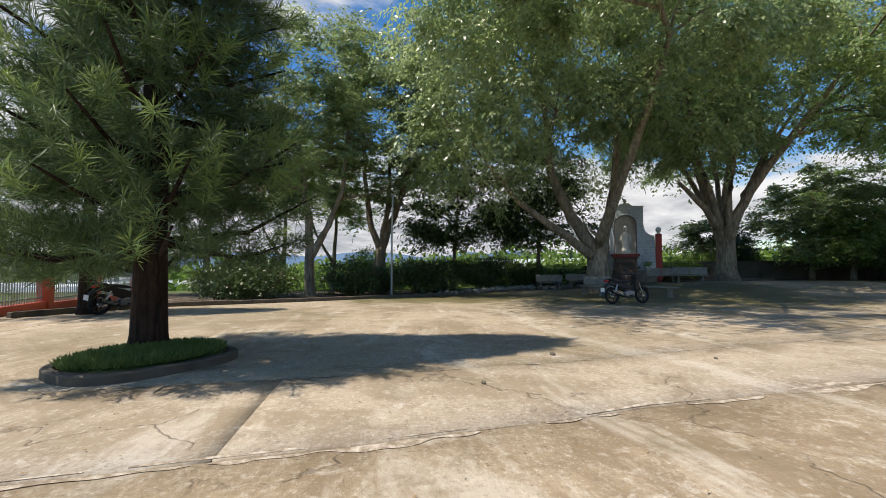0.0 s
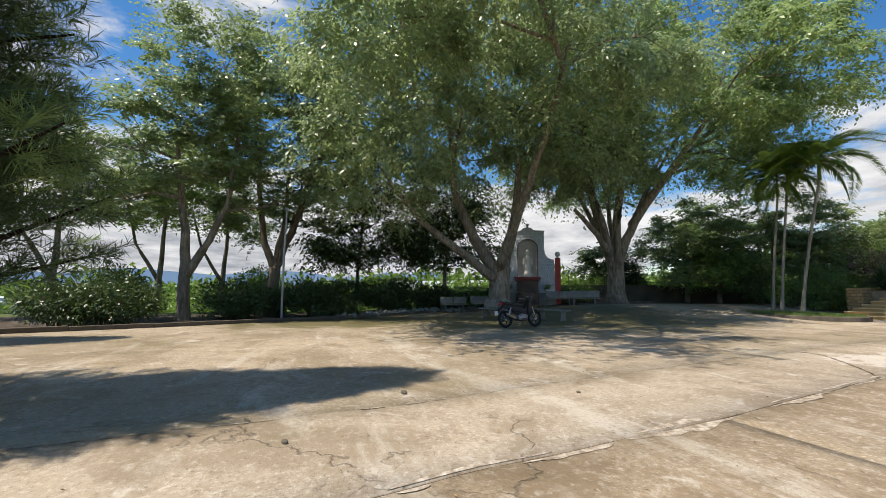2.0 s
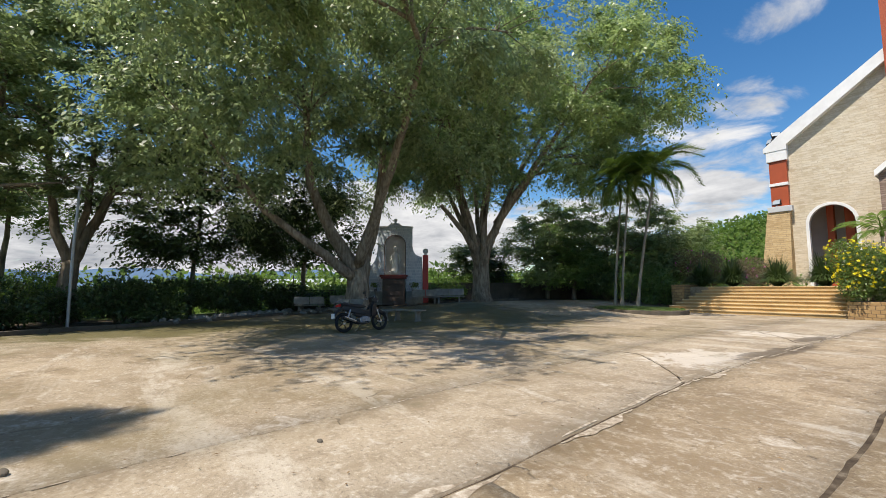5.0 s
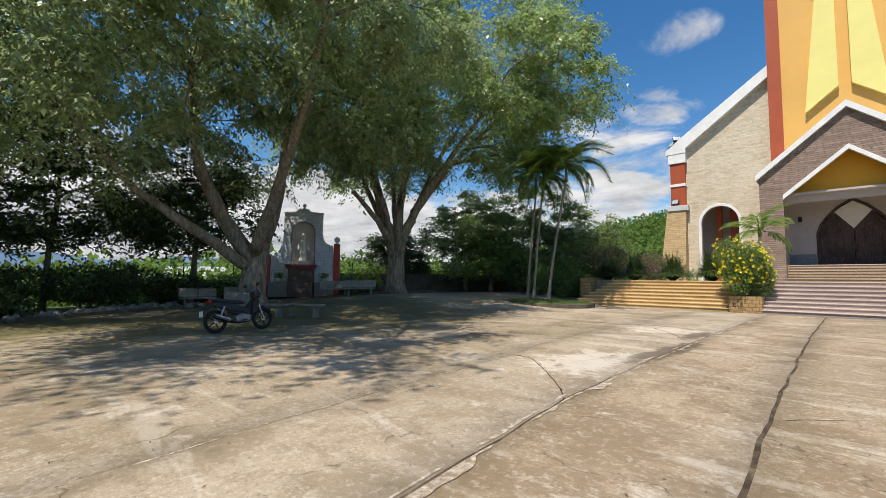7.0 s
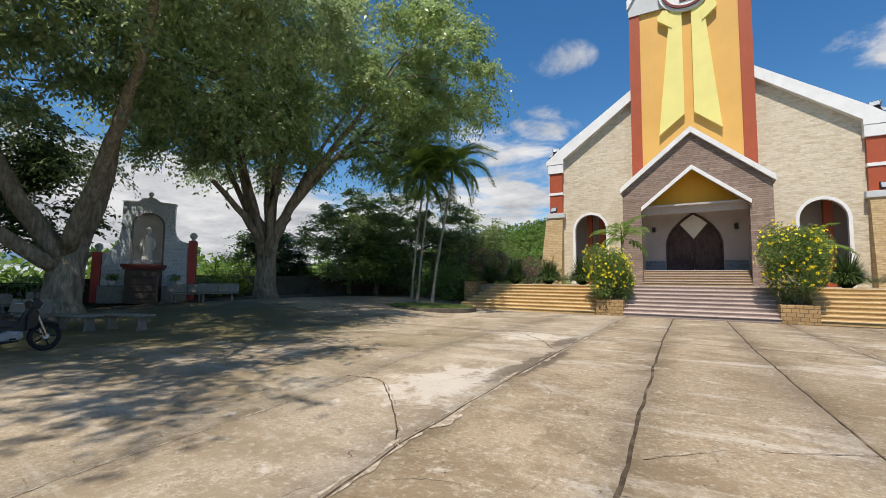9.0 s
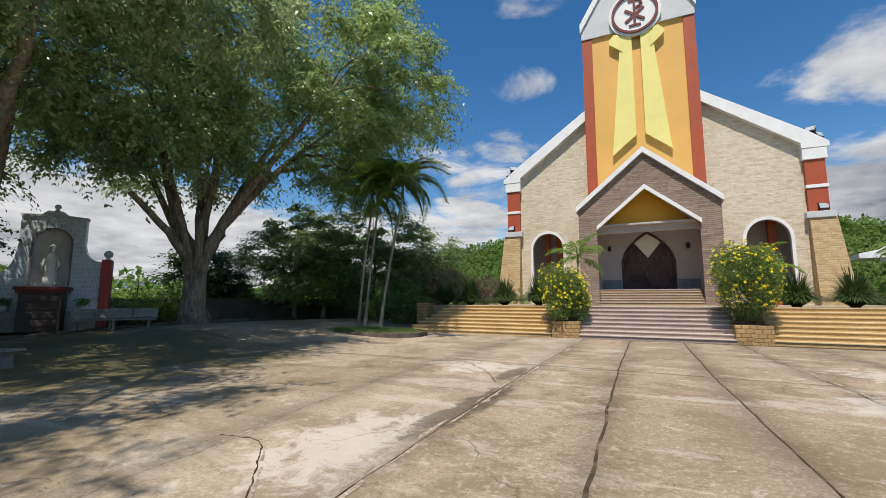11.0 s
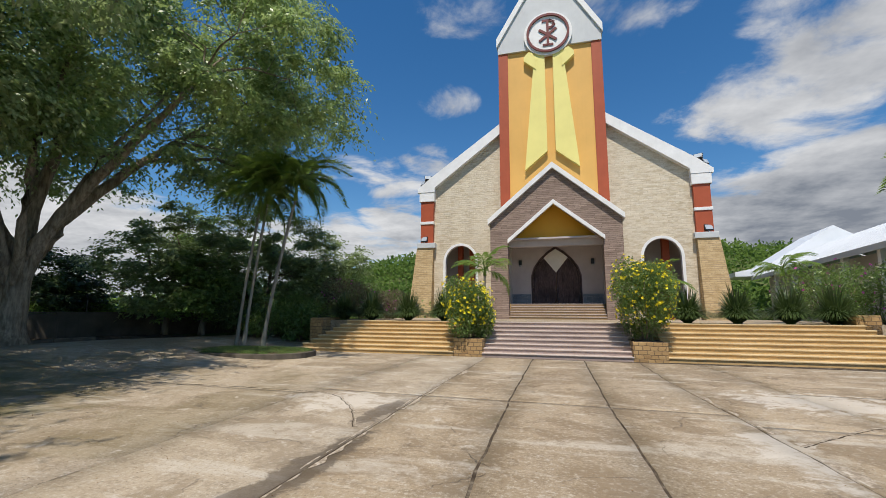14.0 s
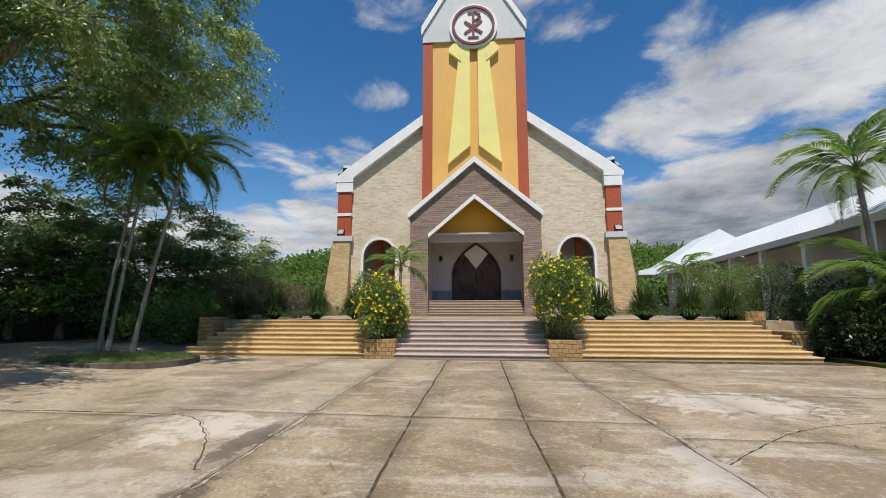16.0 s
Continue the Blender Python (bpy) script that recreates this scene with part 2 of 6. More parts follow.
    # moss green that also darkens the ground for the fig trees' shade
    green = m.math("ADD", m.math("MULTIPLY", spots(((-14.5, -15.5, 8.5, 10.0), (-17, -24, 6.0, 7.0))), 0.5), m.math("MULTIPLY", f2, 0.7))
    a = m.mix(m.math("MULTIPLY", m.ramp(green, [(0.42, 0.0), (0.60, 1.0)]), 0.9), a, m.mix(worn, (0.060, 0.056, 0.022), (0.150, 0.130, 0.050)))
    damp = m.math("ADD", m.math("MULTIPLY", spots(((-2.1, -13.6, 0.45, 3.2), (-2.5, -10.4, 0.4, 1.6))), 0.4), m.math("MULTIPLY", worn, 0.7))
    a = m.mix(m.math("MULTIPLY", m.ramp(damp, [(0.49, 0.0), (0.56, 1.0)]), 0.75), a, (0.115, 0.088, 0.062))
    # hairline cracks
    vo = m.n.new("ShaderNodeTexVoronoi")
    vo.feature = "DISTANCE_TO_EDGE"
    vo.inputs["Scale"].default_value = 0.32
    wob = m.n.new("ShaderNodeVectorMath")
    wob.operation = "ADD"
    nz = m.n.new("ShaderNodeTexNoise")
    nz.inputs["Scale"].default_value, nz.inputs["Detail"].default_value = 1.6, 5.0
    m.l.new(p, nz.inputs["Vector"])
    m.l.new(p, wob.inputs[0])
    m.l.new(nz.outputs["Color"], wob.inputs[1])
    m.l.new(wob.outputs[0], vo.inputs["Vector"])
    thin = m.math("MULTIPLY", m.ramp(vo.outputs["Distance"], [(0.0, 1.0), (0.006, 0.0)]), m.ramp(f2, [(0.48, 0.0), (0.56, 1.0)]))
    a = m.mix(m.math("MULTIPLY", thin, 0.7), a, (0.12, 0.095, 0.07))
    m.color(a)
    m.rough(m.ramp(f2, [(0.4, 0.85), (0.65, 0.6)]))
    hh = m.math("ADD", m.math("MULTIPLY", mid, 0.6), m.math("MULTIPLY", grit, 0.4))
    m.bump(m.math("SUBTRACT", m.math("ADD", hh, m.math("MULTIPLY", pit, 0.8)), thin), 0.7, 0.015)
    return m.m


M = {}
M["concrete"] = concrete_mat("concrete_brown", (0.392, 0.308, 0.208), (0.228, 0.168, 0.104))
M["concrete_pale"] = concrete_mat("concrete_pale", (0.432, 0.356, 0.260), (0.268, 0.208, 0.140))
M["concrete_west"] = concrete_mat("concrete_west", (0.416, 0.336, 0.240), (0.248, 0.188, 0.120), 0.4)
g = Mat("soil_and_grass", 0.95, spec=0.1)
p_ = g.world()
g1 = g.noise(0.05, 6.0, 0.6, p_)
g2 = g.noise(1.4, 7.0, 0.7, p_)
c_ = g.mix(g.ramp(g1, [(0.4, 0.0), (0.6, 1.0)]), (0.05, 0.085, 0.022), (0.085, 0.12, 0.035))
c_ = g.mix(g.ramp(g2, [(0.48, 0.0), (0.64, 1.0)]), c_, (0.11, 0.085, 0.05))
g.color(c_)
g.bump(g2, 0.8, 0.1)
M["ground"] = g.m
jm = Mat("joint_dirt", 0.95, spec=0.1)
jn = jm.noise(3.0, 6.0, 0.7, jm.world())
jm.color(jm.ramp(jn, [(0.40, (0.045, 0.034, 0.025)), (0.54, (0.085, 0.066, 0.048)), (0.68, (0.22, 0.185, 0.14))]))
jm.bump(jn, 0.8, 0.03)
M["joint"] = jm.m
M["white"] = painted("white_paint", (0.80, 0.80, 0.79), 0.5, 0.14)
M["cap"] = painted("pale_grey_paint", (0.55, 0.57, 0.58), 0.5, 0.12)
M["red"] = painted("brick_red_paint", (0.40, 0.085, 0.035), 0.55, 0.15)
M["ochre"] = painted("ochre_paint", (0.75, 0.43, 0.115), 0.55, 0.10, 0.5)
# the ochre made more saturated, with bounced light put into its colour
M["orange"] = painted("bounce_lit_ochre_paint", (0.82, 0.40, 0.03), 0.55, 0.08, 0.6)
M["yellow"] = painted("pale_yellow_paint", (0.82, 0.73, 0.25), 0.55, 0.08, 0.6)
M["lilac"] = painted("lilac_grey_plaster", (0.50, 0.46, 0.46), 0.7, 0.15)
M["maroon"] = painted("maroon_paint", (0.17, 0.03, 0.026), 0.45, 0.25)
M["altarwood"] = painted("dark_brown_altar_stone", (0.06, 0.042, 0.034), 0.5, 0.3, 3.0)
M["crimson"] = painted("crimson_post_paint", (0.46, 0.055, 0.045), 0.5, 0.25)
M["fencered"] = painted("orange_red_post_paint", (0.52, 0.10, 0.05), 0.6, 0.2)
M["facade"] = stonework("pale_split_stone", [(0.70, 0.61, 0.46), (0.52, 0.43, 0.30), (0.74, 0.67, 0.54)], (0.50, 0.42, 0.31), 0.62, 0.17, mort=0.012, bumpd=0.035)
M["brick"] = stonework("thin_grey_brick", [(0.42, 0.315, 0.255), (0.20, 0.140, 0.112), (0.31, 0.225, 0.18)], (0.125, 0.090, 0.072), 0.85, 0.13, mort=0.013, bumpd=0.05)
M["buttress"] = stonework("yellow_split_stone", [(0.58, 0.42, 0.22), (0.42, 0.29, 0.14), (0.62, 0.47, 0.27)], (0.33, 0.24, 0.14), 0.48, 0.15, mort=0.014, bumpd=0.04)
M["planter"] = stonework("ochre_block_stone", [(0.50, 0.33, 0.15), (0.30, 0.18, 0.08), (0.42, 0.27, 0.12)], (0.17, 0.115, 0.065), 0.26, 0.16, mort=0.014, bumpd=0.05)


def step_mat(name, a0, a1, a2):
    m = Mat(name, 0.65)
    n1 = m.noise(0.8, 6.0, 0.65, stretch=(1.0, 1.0, 6.0))
    n2 = m.noise(9.0, 6.0, 0.7)
    a = m.mix(m.ramp(n1, [(0.35, 0.0), (0.65, 1.0)]), a0, a1)
    a = m.mix(m.math("MULTIPLY", m.ramp(n2, [(0.5, 0.0), (0.7, 1.0)]), 0.6), a, a2)
    a = m.mix(m.math("MULTIPLY", m.per_object(), 0.3), a, a2)
    m.color(a)
    m.bump(n2, 0.25, 0.01)
    return m.m


M["stepstone"] = step_mat("tan_step_stone", (0.60, 0.40, 0.175), (0.44, 0.28, 0.115), (0.33, 0.22, 0.11))
M["stepnose"] = step_mat("cream_step_nosing", (0.66, 0.52, 0.31), (0.52, 0.38, 0.20), (0.40, 0.28, 0.14))
M["stairgrey"] = step_mat("pinkish_grey_tread", (0.55, 0.47, 0.42), (0.44, 0.36, 0.32), (0.30, 0.24, 0.21))
M["stairrise"] = step_mat("pinkish_brown_riser", (0.43, 0.335, 0.295), (0.35, 0.265, 0.235), (0.26, 0.195, 0.17))
# darker brown copy of the step stone, carrying the porch's shade in its colour
M["porchstone"] = step_mat("shaded_porch_stone", (0.37, 0.265, 0.15), (0.29, 0.20, 0.11), (0.22, 0.15, 0.085))
M["wood"] = barky("dark_door_wood", (0.060, 0.044, 0.046), (0.150, 0.112, 0.112), 5.0)
M["bluetile"] = stonework("blue_grey_tile", [(0.20, 0.24, 0.30), (0.12, 0.15, 0.20), (0.25, 0.29, 0.34)], (0.35, 0.36, 0.36), 0.4, 0.4, 0.3)
M["kerb"] = painted("mossy_kerb_concrete", (0.13, 0.11, 0.085), 0.9, 0.5, 2.5)
M["bark_grey"] = barky("pale_grey_bark", (0.135, 0.108, 0.078), (0.36, 0.31, 0.24))
M["bark_brown"] = barky("brown_bark", (0.13, 0.108, 0.082), (0.27, 0.225, 0.17))
M["bark_pine"] = barky("dark_pine_bark", (0.016, 0.011, 0.009), (0.060, 0.040, 0.030), 6.0)
M["bark_palm"] = barky("ringed_grey_palm_trunk", (0.17, 0.155, 0.13), (0.33, 0.31, 0.26), 2.0)
M["leaf_ficus"] = leafy("ficus_leaf", (0.045, 0.080, 0.028), (0.300, 0.370, 0.170), 0.4, 0.8, 0.42)
M["leaf_ficus_bright"] = leafy("bright_ficus_leaf", (0.044, 0.086, 0.024), (0.265, 0.350, 0.125), 0.4, 0.75, 0.4)
M["leaf_dark"] = leafy("dark_glossy_leaf", (0.018, 0.040, 0.012), (0.075, 0.115, 0.034), 0.38, 0.5, 0.2)
M["leaf_rim"] = leafy("small_grey_green_leaf", (0.040, 0.072, 0.024), (0.230, 0.295, 0.120), 0.4, 0.75, 0.38)
M["leaf_mid"] = leafy("mid_green_leaf", (0.040, 0.080, 0.018), (0.165, 0.240, 0.060), 0.42, 0.5, 0.36)
M["leaf_lime"] = leafy("lime_green_leaf", (0.055, 0.105, 0.018), (0.150, 0.235, 0.042), 0.5, 0.35, 0.35)
M["leaf_dusty"] = leafy("dusty_purple_leaf", (0.075, 0.07, 0.045), (0.15, 0.12, 0.075), 0.6)
M["needle"] = leafy("pine_needle", (0.028, 0.056, 0.022), (0.100, 0.150, 0.055), 0.5, 0.35, 0.22)
M["needle_tip"] = leafy("fresh_pine_needle", (0.10, 0.165, 0.045), (0.20, 0.27, 0.085), 0.5, 0.3, 0.25)
M["palm_leaf"] = leafy("palm_leaf", (0.07, 0.125, 0.026), (0.16, 0.24, 0.05), 0.4)
M["grass"] = leafy("grass_blade", (0.07, 0.125, 0.03), (0.16, 0.22, 0.07), 0.6)
M["flower"] = leafy("yellow_petal", (0.86, 0.66, 0.015), (0.92, 0.76, 0.05), 0.5, 0.3, 0.2)
M["pinkflower"] = leafy("magenta_petal", (0.55, 0.05, 0.35), (0.7, 0.1, 0.5), 0.5)
M["hill"] = leafy("wooded_hill_leaf", (0.036, 0.084, 0.014), (0.120, 0.190, 0.036), 0.7)
rf = Mat("white_sheet_roof", 0.35, 0.0)
wv = rf.noise(0.8, 4.0, stretch=(1.0, 6.0, 1.0))
rf.color(rf.mix(wv, (0.78, 0.80, 0.82), (0.62, 0.65, 0.68)))
M["roof"] = rf.m


def plain(name, col, rough=0.4, metal=0.0, bumps=40.0):
    m = Mat(name, rough, metal)
    n1 = m.noise(bumps * 0.1, 4.0)
    m.color(m.mix(n1, col, tuple(c * 0.75 for c in col)))
    m.rough(m.ramp(n1, [(0.3, max(0.05, rough - 0.12)), (0.7, min(1.0, rough + 0.12))]))
    return m.m


M["black"] = plain("black_plastic", (0.018, 0.018, 0.02), 0.35)
M["rubber"] = plain("tyre_rubber", (0.02, 0.02, 0.021), 0.8)
M["steel"] = plain("grey_steel", (0.5, 0.5, 0.5), 0.3, 1.0)
M["silver"] = plain("silver_paint", (0.26, 0.27, 0.29), 0.3, 0.4)
M["glassy"] = plain("lamp_glass", (0.45, 0.5, 0.55), 0.08)
M["redlens"] = plain("red_lens", (0.4, 0.02, 0.02), 0.15)
M["seat"] = plain("black_vinyl_seat", (0.025, 0.025, 0.027), 0.5)
M["statue"] = painted("white_statue_paint", (0.72, 0.69, 0.65), 0.5, 0.15, 3.0)
M["niche"] = painted("pale_niche_plaster", (0.64, 0.58, 0.54), 0.7, 0.25, 2.0)
M["terrazzo"] = painted("worn_terrazzo", (0.24, 0.23, 0.205), 0.6, 0.4, 5.0)
M["oldwall"] = painted("dark_weathered_render", (0.105, 0.092, 0.075), 0.95, 0.55, 0.9)
M["galv"] = plain("galvanised_pole", (0.42, 0.44, 0.45), 0.45, 0.6)
M["fenceline"] = plain("grey_fence_paint", (0.30, 0.31, 0.30), 0.5)


# ---------------- mesh helpers ----------------
def part(name, bm, material, parent=None, label="", smooth=False):
    """Links a bmesh as one mesh object, under a thing or a part."""
    me = bpy.data.meshes.new(name)
    bmesh.ops.recalc_face_normals(bm, faces=bm.faces)
    bm.to_mesh(me)
    bm.free()
    me.materials.append(material)
    if smooth:
        me.shade_smooth()
    ob = new(name, me)
    if parent is not None:
        ob.parent = parent
    if label:
        tagged(ob, label)
    return ob


def thing(name, m, label, category, group="", kind=""):
    ob = new(name)
    ob.empty_display_size = 0.3
    ob.matrix_basis = m
    return tagged(ob, label, category, group, kind)


def box(bm, x0, x1, y0, y1, z0, z1, bev=0.0):
    vs = [bm.verts.new(v) for v in ((x0, y0, z0), (x1, y0, z0), (x1, y1, z0), (x0, y1, z0), (x0, y0, z1), (x1, y0, z1), (x1, y1, z1), (x0, y1, z1))]
    fs = [bm.faces.new([vs[k] for k in f]) for f in ((3, 2, 1, 0), (4, 5, 6, 7), (0, 1, 5, 4), (1, 2, 6, 5), (2, 3, 7, 6), (3, 0, 4, 7))]
    if bev:
        es = {e for f in fs for e in f.edges}
        bmesh.ops.bevel(bm, geom=list(es), offset=bev, segments=2, affect="EDGES", profile=0.6)
    return bm


def boxed(x0, x1, y0, y1, z0, z1, bev=0.0):
    return box(bmesh.new(), x0, x1, y0, y1, z0, z1, bev)


def plate(bm, poly, y0, y1):
    """An upright plate: a polygon in x and z, from depth y0 to y1."""
    a = [bm.verts.new((x, y0, z)) for x, z in poly]
    b = [bm.verts.new((x, y1, z)) for x, z in poly]
    n = len(poly)
    bm.faces.new(a)
    bm.faces.new(b[::-1])
    for k in range(n):
        bm.faces.new((a[k], b[k], b[(k + 1) % n], a[(k + 1) % n]))
    return bm


def band(bm, inner, outer, y0, y1, closed=False):
    """A strip between two lines of the same number of points in x and z, with thickness."""
    n = len(inner)
    rows = [[bm.verts.new((x, y, z)) for x, z in line] for line, y in ((inner, y0), (outer, y0), (outer, y1), (inner, y1))]
    for k in range(n if closed else n - 1):
        j = (k + 1) % n
        for r in range(4):
            s = (r + 1) % 4
            bm.faces.new((rows[r][k], rows[r][j], rows[s][j], rows[s][k]))
    if not closed:
        bm.faces.new([r[0] for r in rows])
        bm.faces.new([r[-1] for r in rows][::-1])
    return bm


def tube(bm, pts, radii, n=8, caps=True):
    """A tapered round tube along points."""
    pts = [Vector(p) for p in pts]
    rings = []
    for k, p in enumerate(pts):
        d = (pts[min(k + 1, len(pts) - 1)] - pts[max(k - 1, 0)]).normalized()
        ref = Vector((0, 0, 1)) if abs(d.z) < 0.9 else Vector((1, 0, 0))
        u = d.cross(ref).normalized()
        v = d.cross(u)
        r = radii[k] if isinstance(radii, (list, tuple)) else radii
        rings.append([bm.verts.new(p + (u * math.cos(a) + v * math.sin(a)) * r) for a in (2 * math.pi * j / n for j in range(n))])
    for a, b in zip(rings, rings[1:]):
        for j in range(n):
            bm.faces.new((a[j], a[(j + 1) % n], b[(j + 1) % n], b[j]))
    if caps:
        bm.faces.new(rings[0][::-1])
        bm.faces.new(rings[-1])
    return bm


def lathe(bm, profile, n=16, at=(0, 0, 0)):
    """A turned solid from radius and height pairs."""
    rings = []
    for r, z in profile:
        rings.append([bm.verts.new((at[0] + max(r, 0.001) * math.cos(2 * math.pi * j / n), at[1] + max(r, 0.001) * math.sin(2 * math.pi * j / n), at[2] + z)) for j in range(n)])
    for a, b in zip(rings, rings[1:]):
        for j in range(n):
            bm.faces.new((a[j], a[(j + 1) % n], b[(j + 1) % n], b[j]))
    bm.faces.new(rings[0][::-1])
    bm.faces.new(rings[-1])
    return bm


def smoothstep(t):
    t = min(1.0, max(0.0, t))
    return t * t * (3 - 2 * t)


def height(x, y):
    """The yard is level and rises a little towards the north-west; beyond its rim the land falls to the valley."""
    h = 0.5 * smoothstep((-x - 10) / 7) * smoothstep((y + 17) / 9)
    h -= 0.13 * smoothstep((-x - 8) / 9) * smoothstep((-y - 18) / 6)
    if x < -26:
        h -= 5.0 * smoothstep((-26 - x) / 40) * smoothstep((25 - y) / 60)
    return h


rng = np.random.default_rng(7)


def mesh_from(name, verts, faces, material, parent=None, smooth=False):
    """A mesh object from arrays of corners and of faces with the same number of corners."""
    verts, faces = np.asarray(verts, dtype=np.float32), np.asarray(faces, dtype=np.int32)
    me = bpy.data.meshes.new(name)
    n, k = faces.shape
    me.vertices.add(len(verts))
    me.vertices.foreach_set("co", verts.ravel())
    me.loops.add(n * k)
    me.loops.foreach_set("vertex_index", faces.ravel())
    me.polygons.add(n)
    me.polygons.foreach_set("loop_start", np.arange(0, n * k, k, dtype=np.int32))
    me.update(calc_edges=True)
    me.materials.append(material)
    if smooth:
        me.shade_smooth()
    ob = new(name, me)
    if parent is not None:
        ob.parent = parent
    return ob


def unit(v):
    return v / np.maximum(np.linalg.norm(v, axis=1, keepdims=True), 1e-6)


def leaf_arrays(points, axis, length, width, fold=0.25, face=None):
    """Pointed leaves: four corners each, at points, along axis, with a slight fold; face is the way their upper side looks."""
    n = len(points)
    side = unit(np.cross(axis, rng.normal(size=(n, 3)) if face is None else face + rng.normal(size=(n, 3)) * 0.45))
    up = np.cross(side, axis)
    L = np.reshape(length, (-1, 1)) * np.ones((n, 1))
    W = np.reshape(width, (-1, 1)) * np.ones((n, 1))
    a = points
    b = points + axis * L * 0.45 + side * W * 0.5 + up * W * fold
    c = points + axis * L
    d = points + axis * L * 0.45 - side * W * 0.5 + up * W * fold
    v = np.stack((a, b, c, d), axis=1).reshape(-1, 3)
    f = np.arange(4 * n).reshape(n, 4)
    return v, f


def in_lobes(lobes, n, shell=0.55):
    """Random points in ellipsoids (x, y, z, rx, ry, rz), denser towards the outside, and the way out of each."""
    vol = np.array([l[3] * l[4] * l[5] for l in lobes]) ** 0.75
    pick = rng.choice(len(lobes), n, p=vol / vol.sum())
    d = unit(rng.normal(size=(n, 3)))
    r = (shell + (1 - shell) * rng.random((n, 1))) * (0.86 + 0.28 * rng.random((n, 1)))
    L = np.array(lobes)[pick]
    pts = L[:, :3] + d * r * L[:, 3:]
    return pts, d, pick


# ---------------- ground, yard, hill ----------------
def grid_sheet(name, xs, ys, zf, material):
    X, Y = np.meshgrid(xs, ys)
    Z = np.vectorize(zf)(X, Y)
    v = np.stack((X, Y, Z), axis=-1).reshape(-1, 3)
    nx, ny = len(xs), len(ys)
    i = np.arange((ny - 1) * nx).reshape(ny - 1, nx)[:, :-1].ravel()
    f = np.stack((i, i + 1, i + 1 + nx, i + nx), axis=1)
    return mesh_from(name, v, f, material, smooth=True)


xs_ = np.concatenate((np.linspace(-2500, -140, 12), np.linspace(-120, -42, 14), np.linspace(-40, 30, 71), np.linspace(34, 140, 12), np.linspace(200, 2500, 8)))
ys_ = np.concatenate((np.linspace(-2500, -140, 8), np.linspace(-120, -52, 10), np.linspace(-50, 40, 91), np.linspace(44, 140, 12), np.linspace(200, 2500, 8)))


def land(x, y):
    return height(x, y) - 0.05


ground = grid_sheet("ground", xs_, ys_, land, M["ground"])
tagged(ground, "green and brown earth reaching to the horizon", "ground", kind="structure")

# lines of the joints: x at y, from south to north
JOINTS = [
    [(-13.5, -34), (-13.9, -24), (-14.6, -16), (-14.0, -10)],
    [(-9.6, -34), (-9.9, -26), (-10.4, -16), (-11.0, -8), (-11.2, -0.4)],
    [(-5.4, -34), (-5.9, -26), (-6.8, -17), (-7.4, -8), (-7.8, -0.4)],
    [(-1.75, -34), (-2.15, -28), (-2.47, -24.9), (-2.88, -22.9), (-3.46, -19.9), (-3.9, -16.7), (-4.4, -14.5), (-4.9, -9), (-5.2, -0.4)],
    [(0.5, -34), (0.01, -29.3), (-0.24, -27.3), (-0.65, -24.9), (-1.01, -22.2), (-1.25, -21.0), (-1.76, -18.0), (-1.99, -15.0), (-2.33, -9), (-2.62, -1.2), (-2.66, -0.4)],
    [(1.0, -34), (0.75, -26), (0.27, -19.4), (-0.01, -16.1), (-0.45, -8.9), (-0.78, -1.6), (-0.82, -0.4)],
    [(3.2, -34), (2.7, -24), (1.95, -15.9), (1.45, -8.7), (1.21, -3.1), (1.1, -0.4)],
    [(5.6, -34), (4.7, -24), (3.85, -14.5), (3.53, -9.3), (3.17, -5.2), (3.0, -0.4)],
    [(8.2, -34), (7.0, -22), (5.9, -12), (5.35, -6), (5.0, -0.4)],
    [(11, -34), (10, -22), (9.0, -10), (8.6, -0.4)],
    [(16, -34), (15, -20), (14, -8), (13.4, -0.4)],
]
WEST = [(-9.4, -36.3), (-13.2, -34.6), (-15.2, -30.6), (-17.4, -26.8), (-19.7, -21.7), (-21.0, -18.2), (-21.2, -15.0), (-19.2, -9.0), (-19.4, -4.0), (-17.5, 1.5), (-16.8, 6.0)]
# the yard's western rim, then the joints that show as open lines
LINES = [WEST, *JOINTS]
FIELDS = [
    (LINES[0], LINES[4], [-34.4, -9.3, 3.0], 0.016),
    (LINES[4], LINES[5], [-34.4, -28.3, -8.75, -0.35], 0.02),
    (LINES[5], LINES[7], [-34.4, -22.2], 0.02),
    (LINES[5], LINES[6], [-22.2, -8.75, -0.35], 0.028),
    (LINES[6], LINES[7], [-22.2, -8.75, -0.35], 0.028),
    (LINES[7], LINES[8], [-34.4, -22.2, -8.75, -0.35], 0.026),
    (LINES[8], LINES[9], [-34.4, -9.5, -0.35], 0.02),
    (LINES[9], LINES[11], [-34.4, -6.0, -0.35], 0.015),
]


def joint_x(line, y):
    return float(np.interp(y, [p[1] for p in line], [p[0] for p in line]))


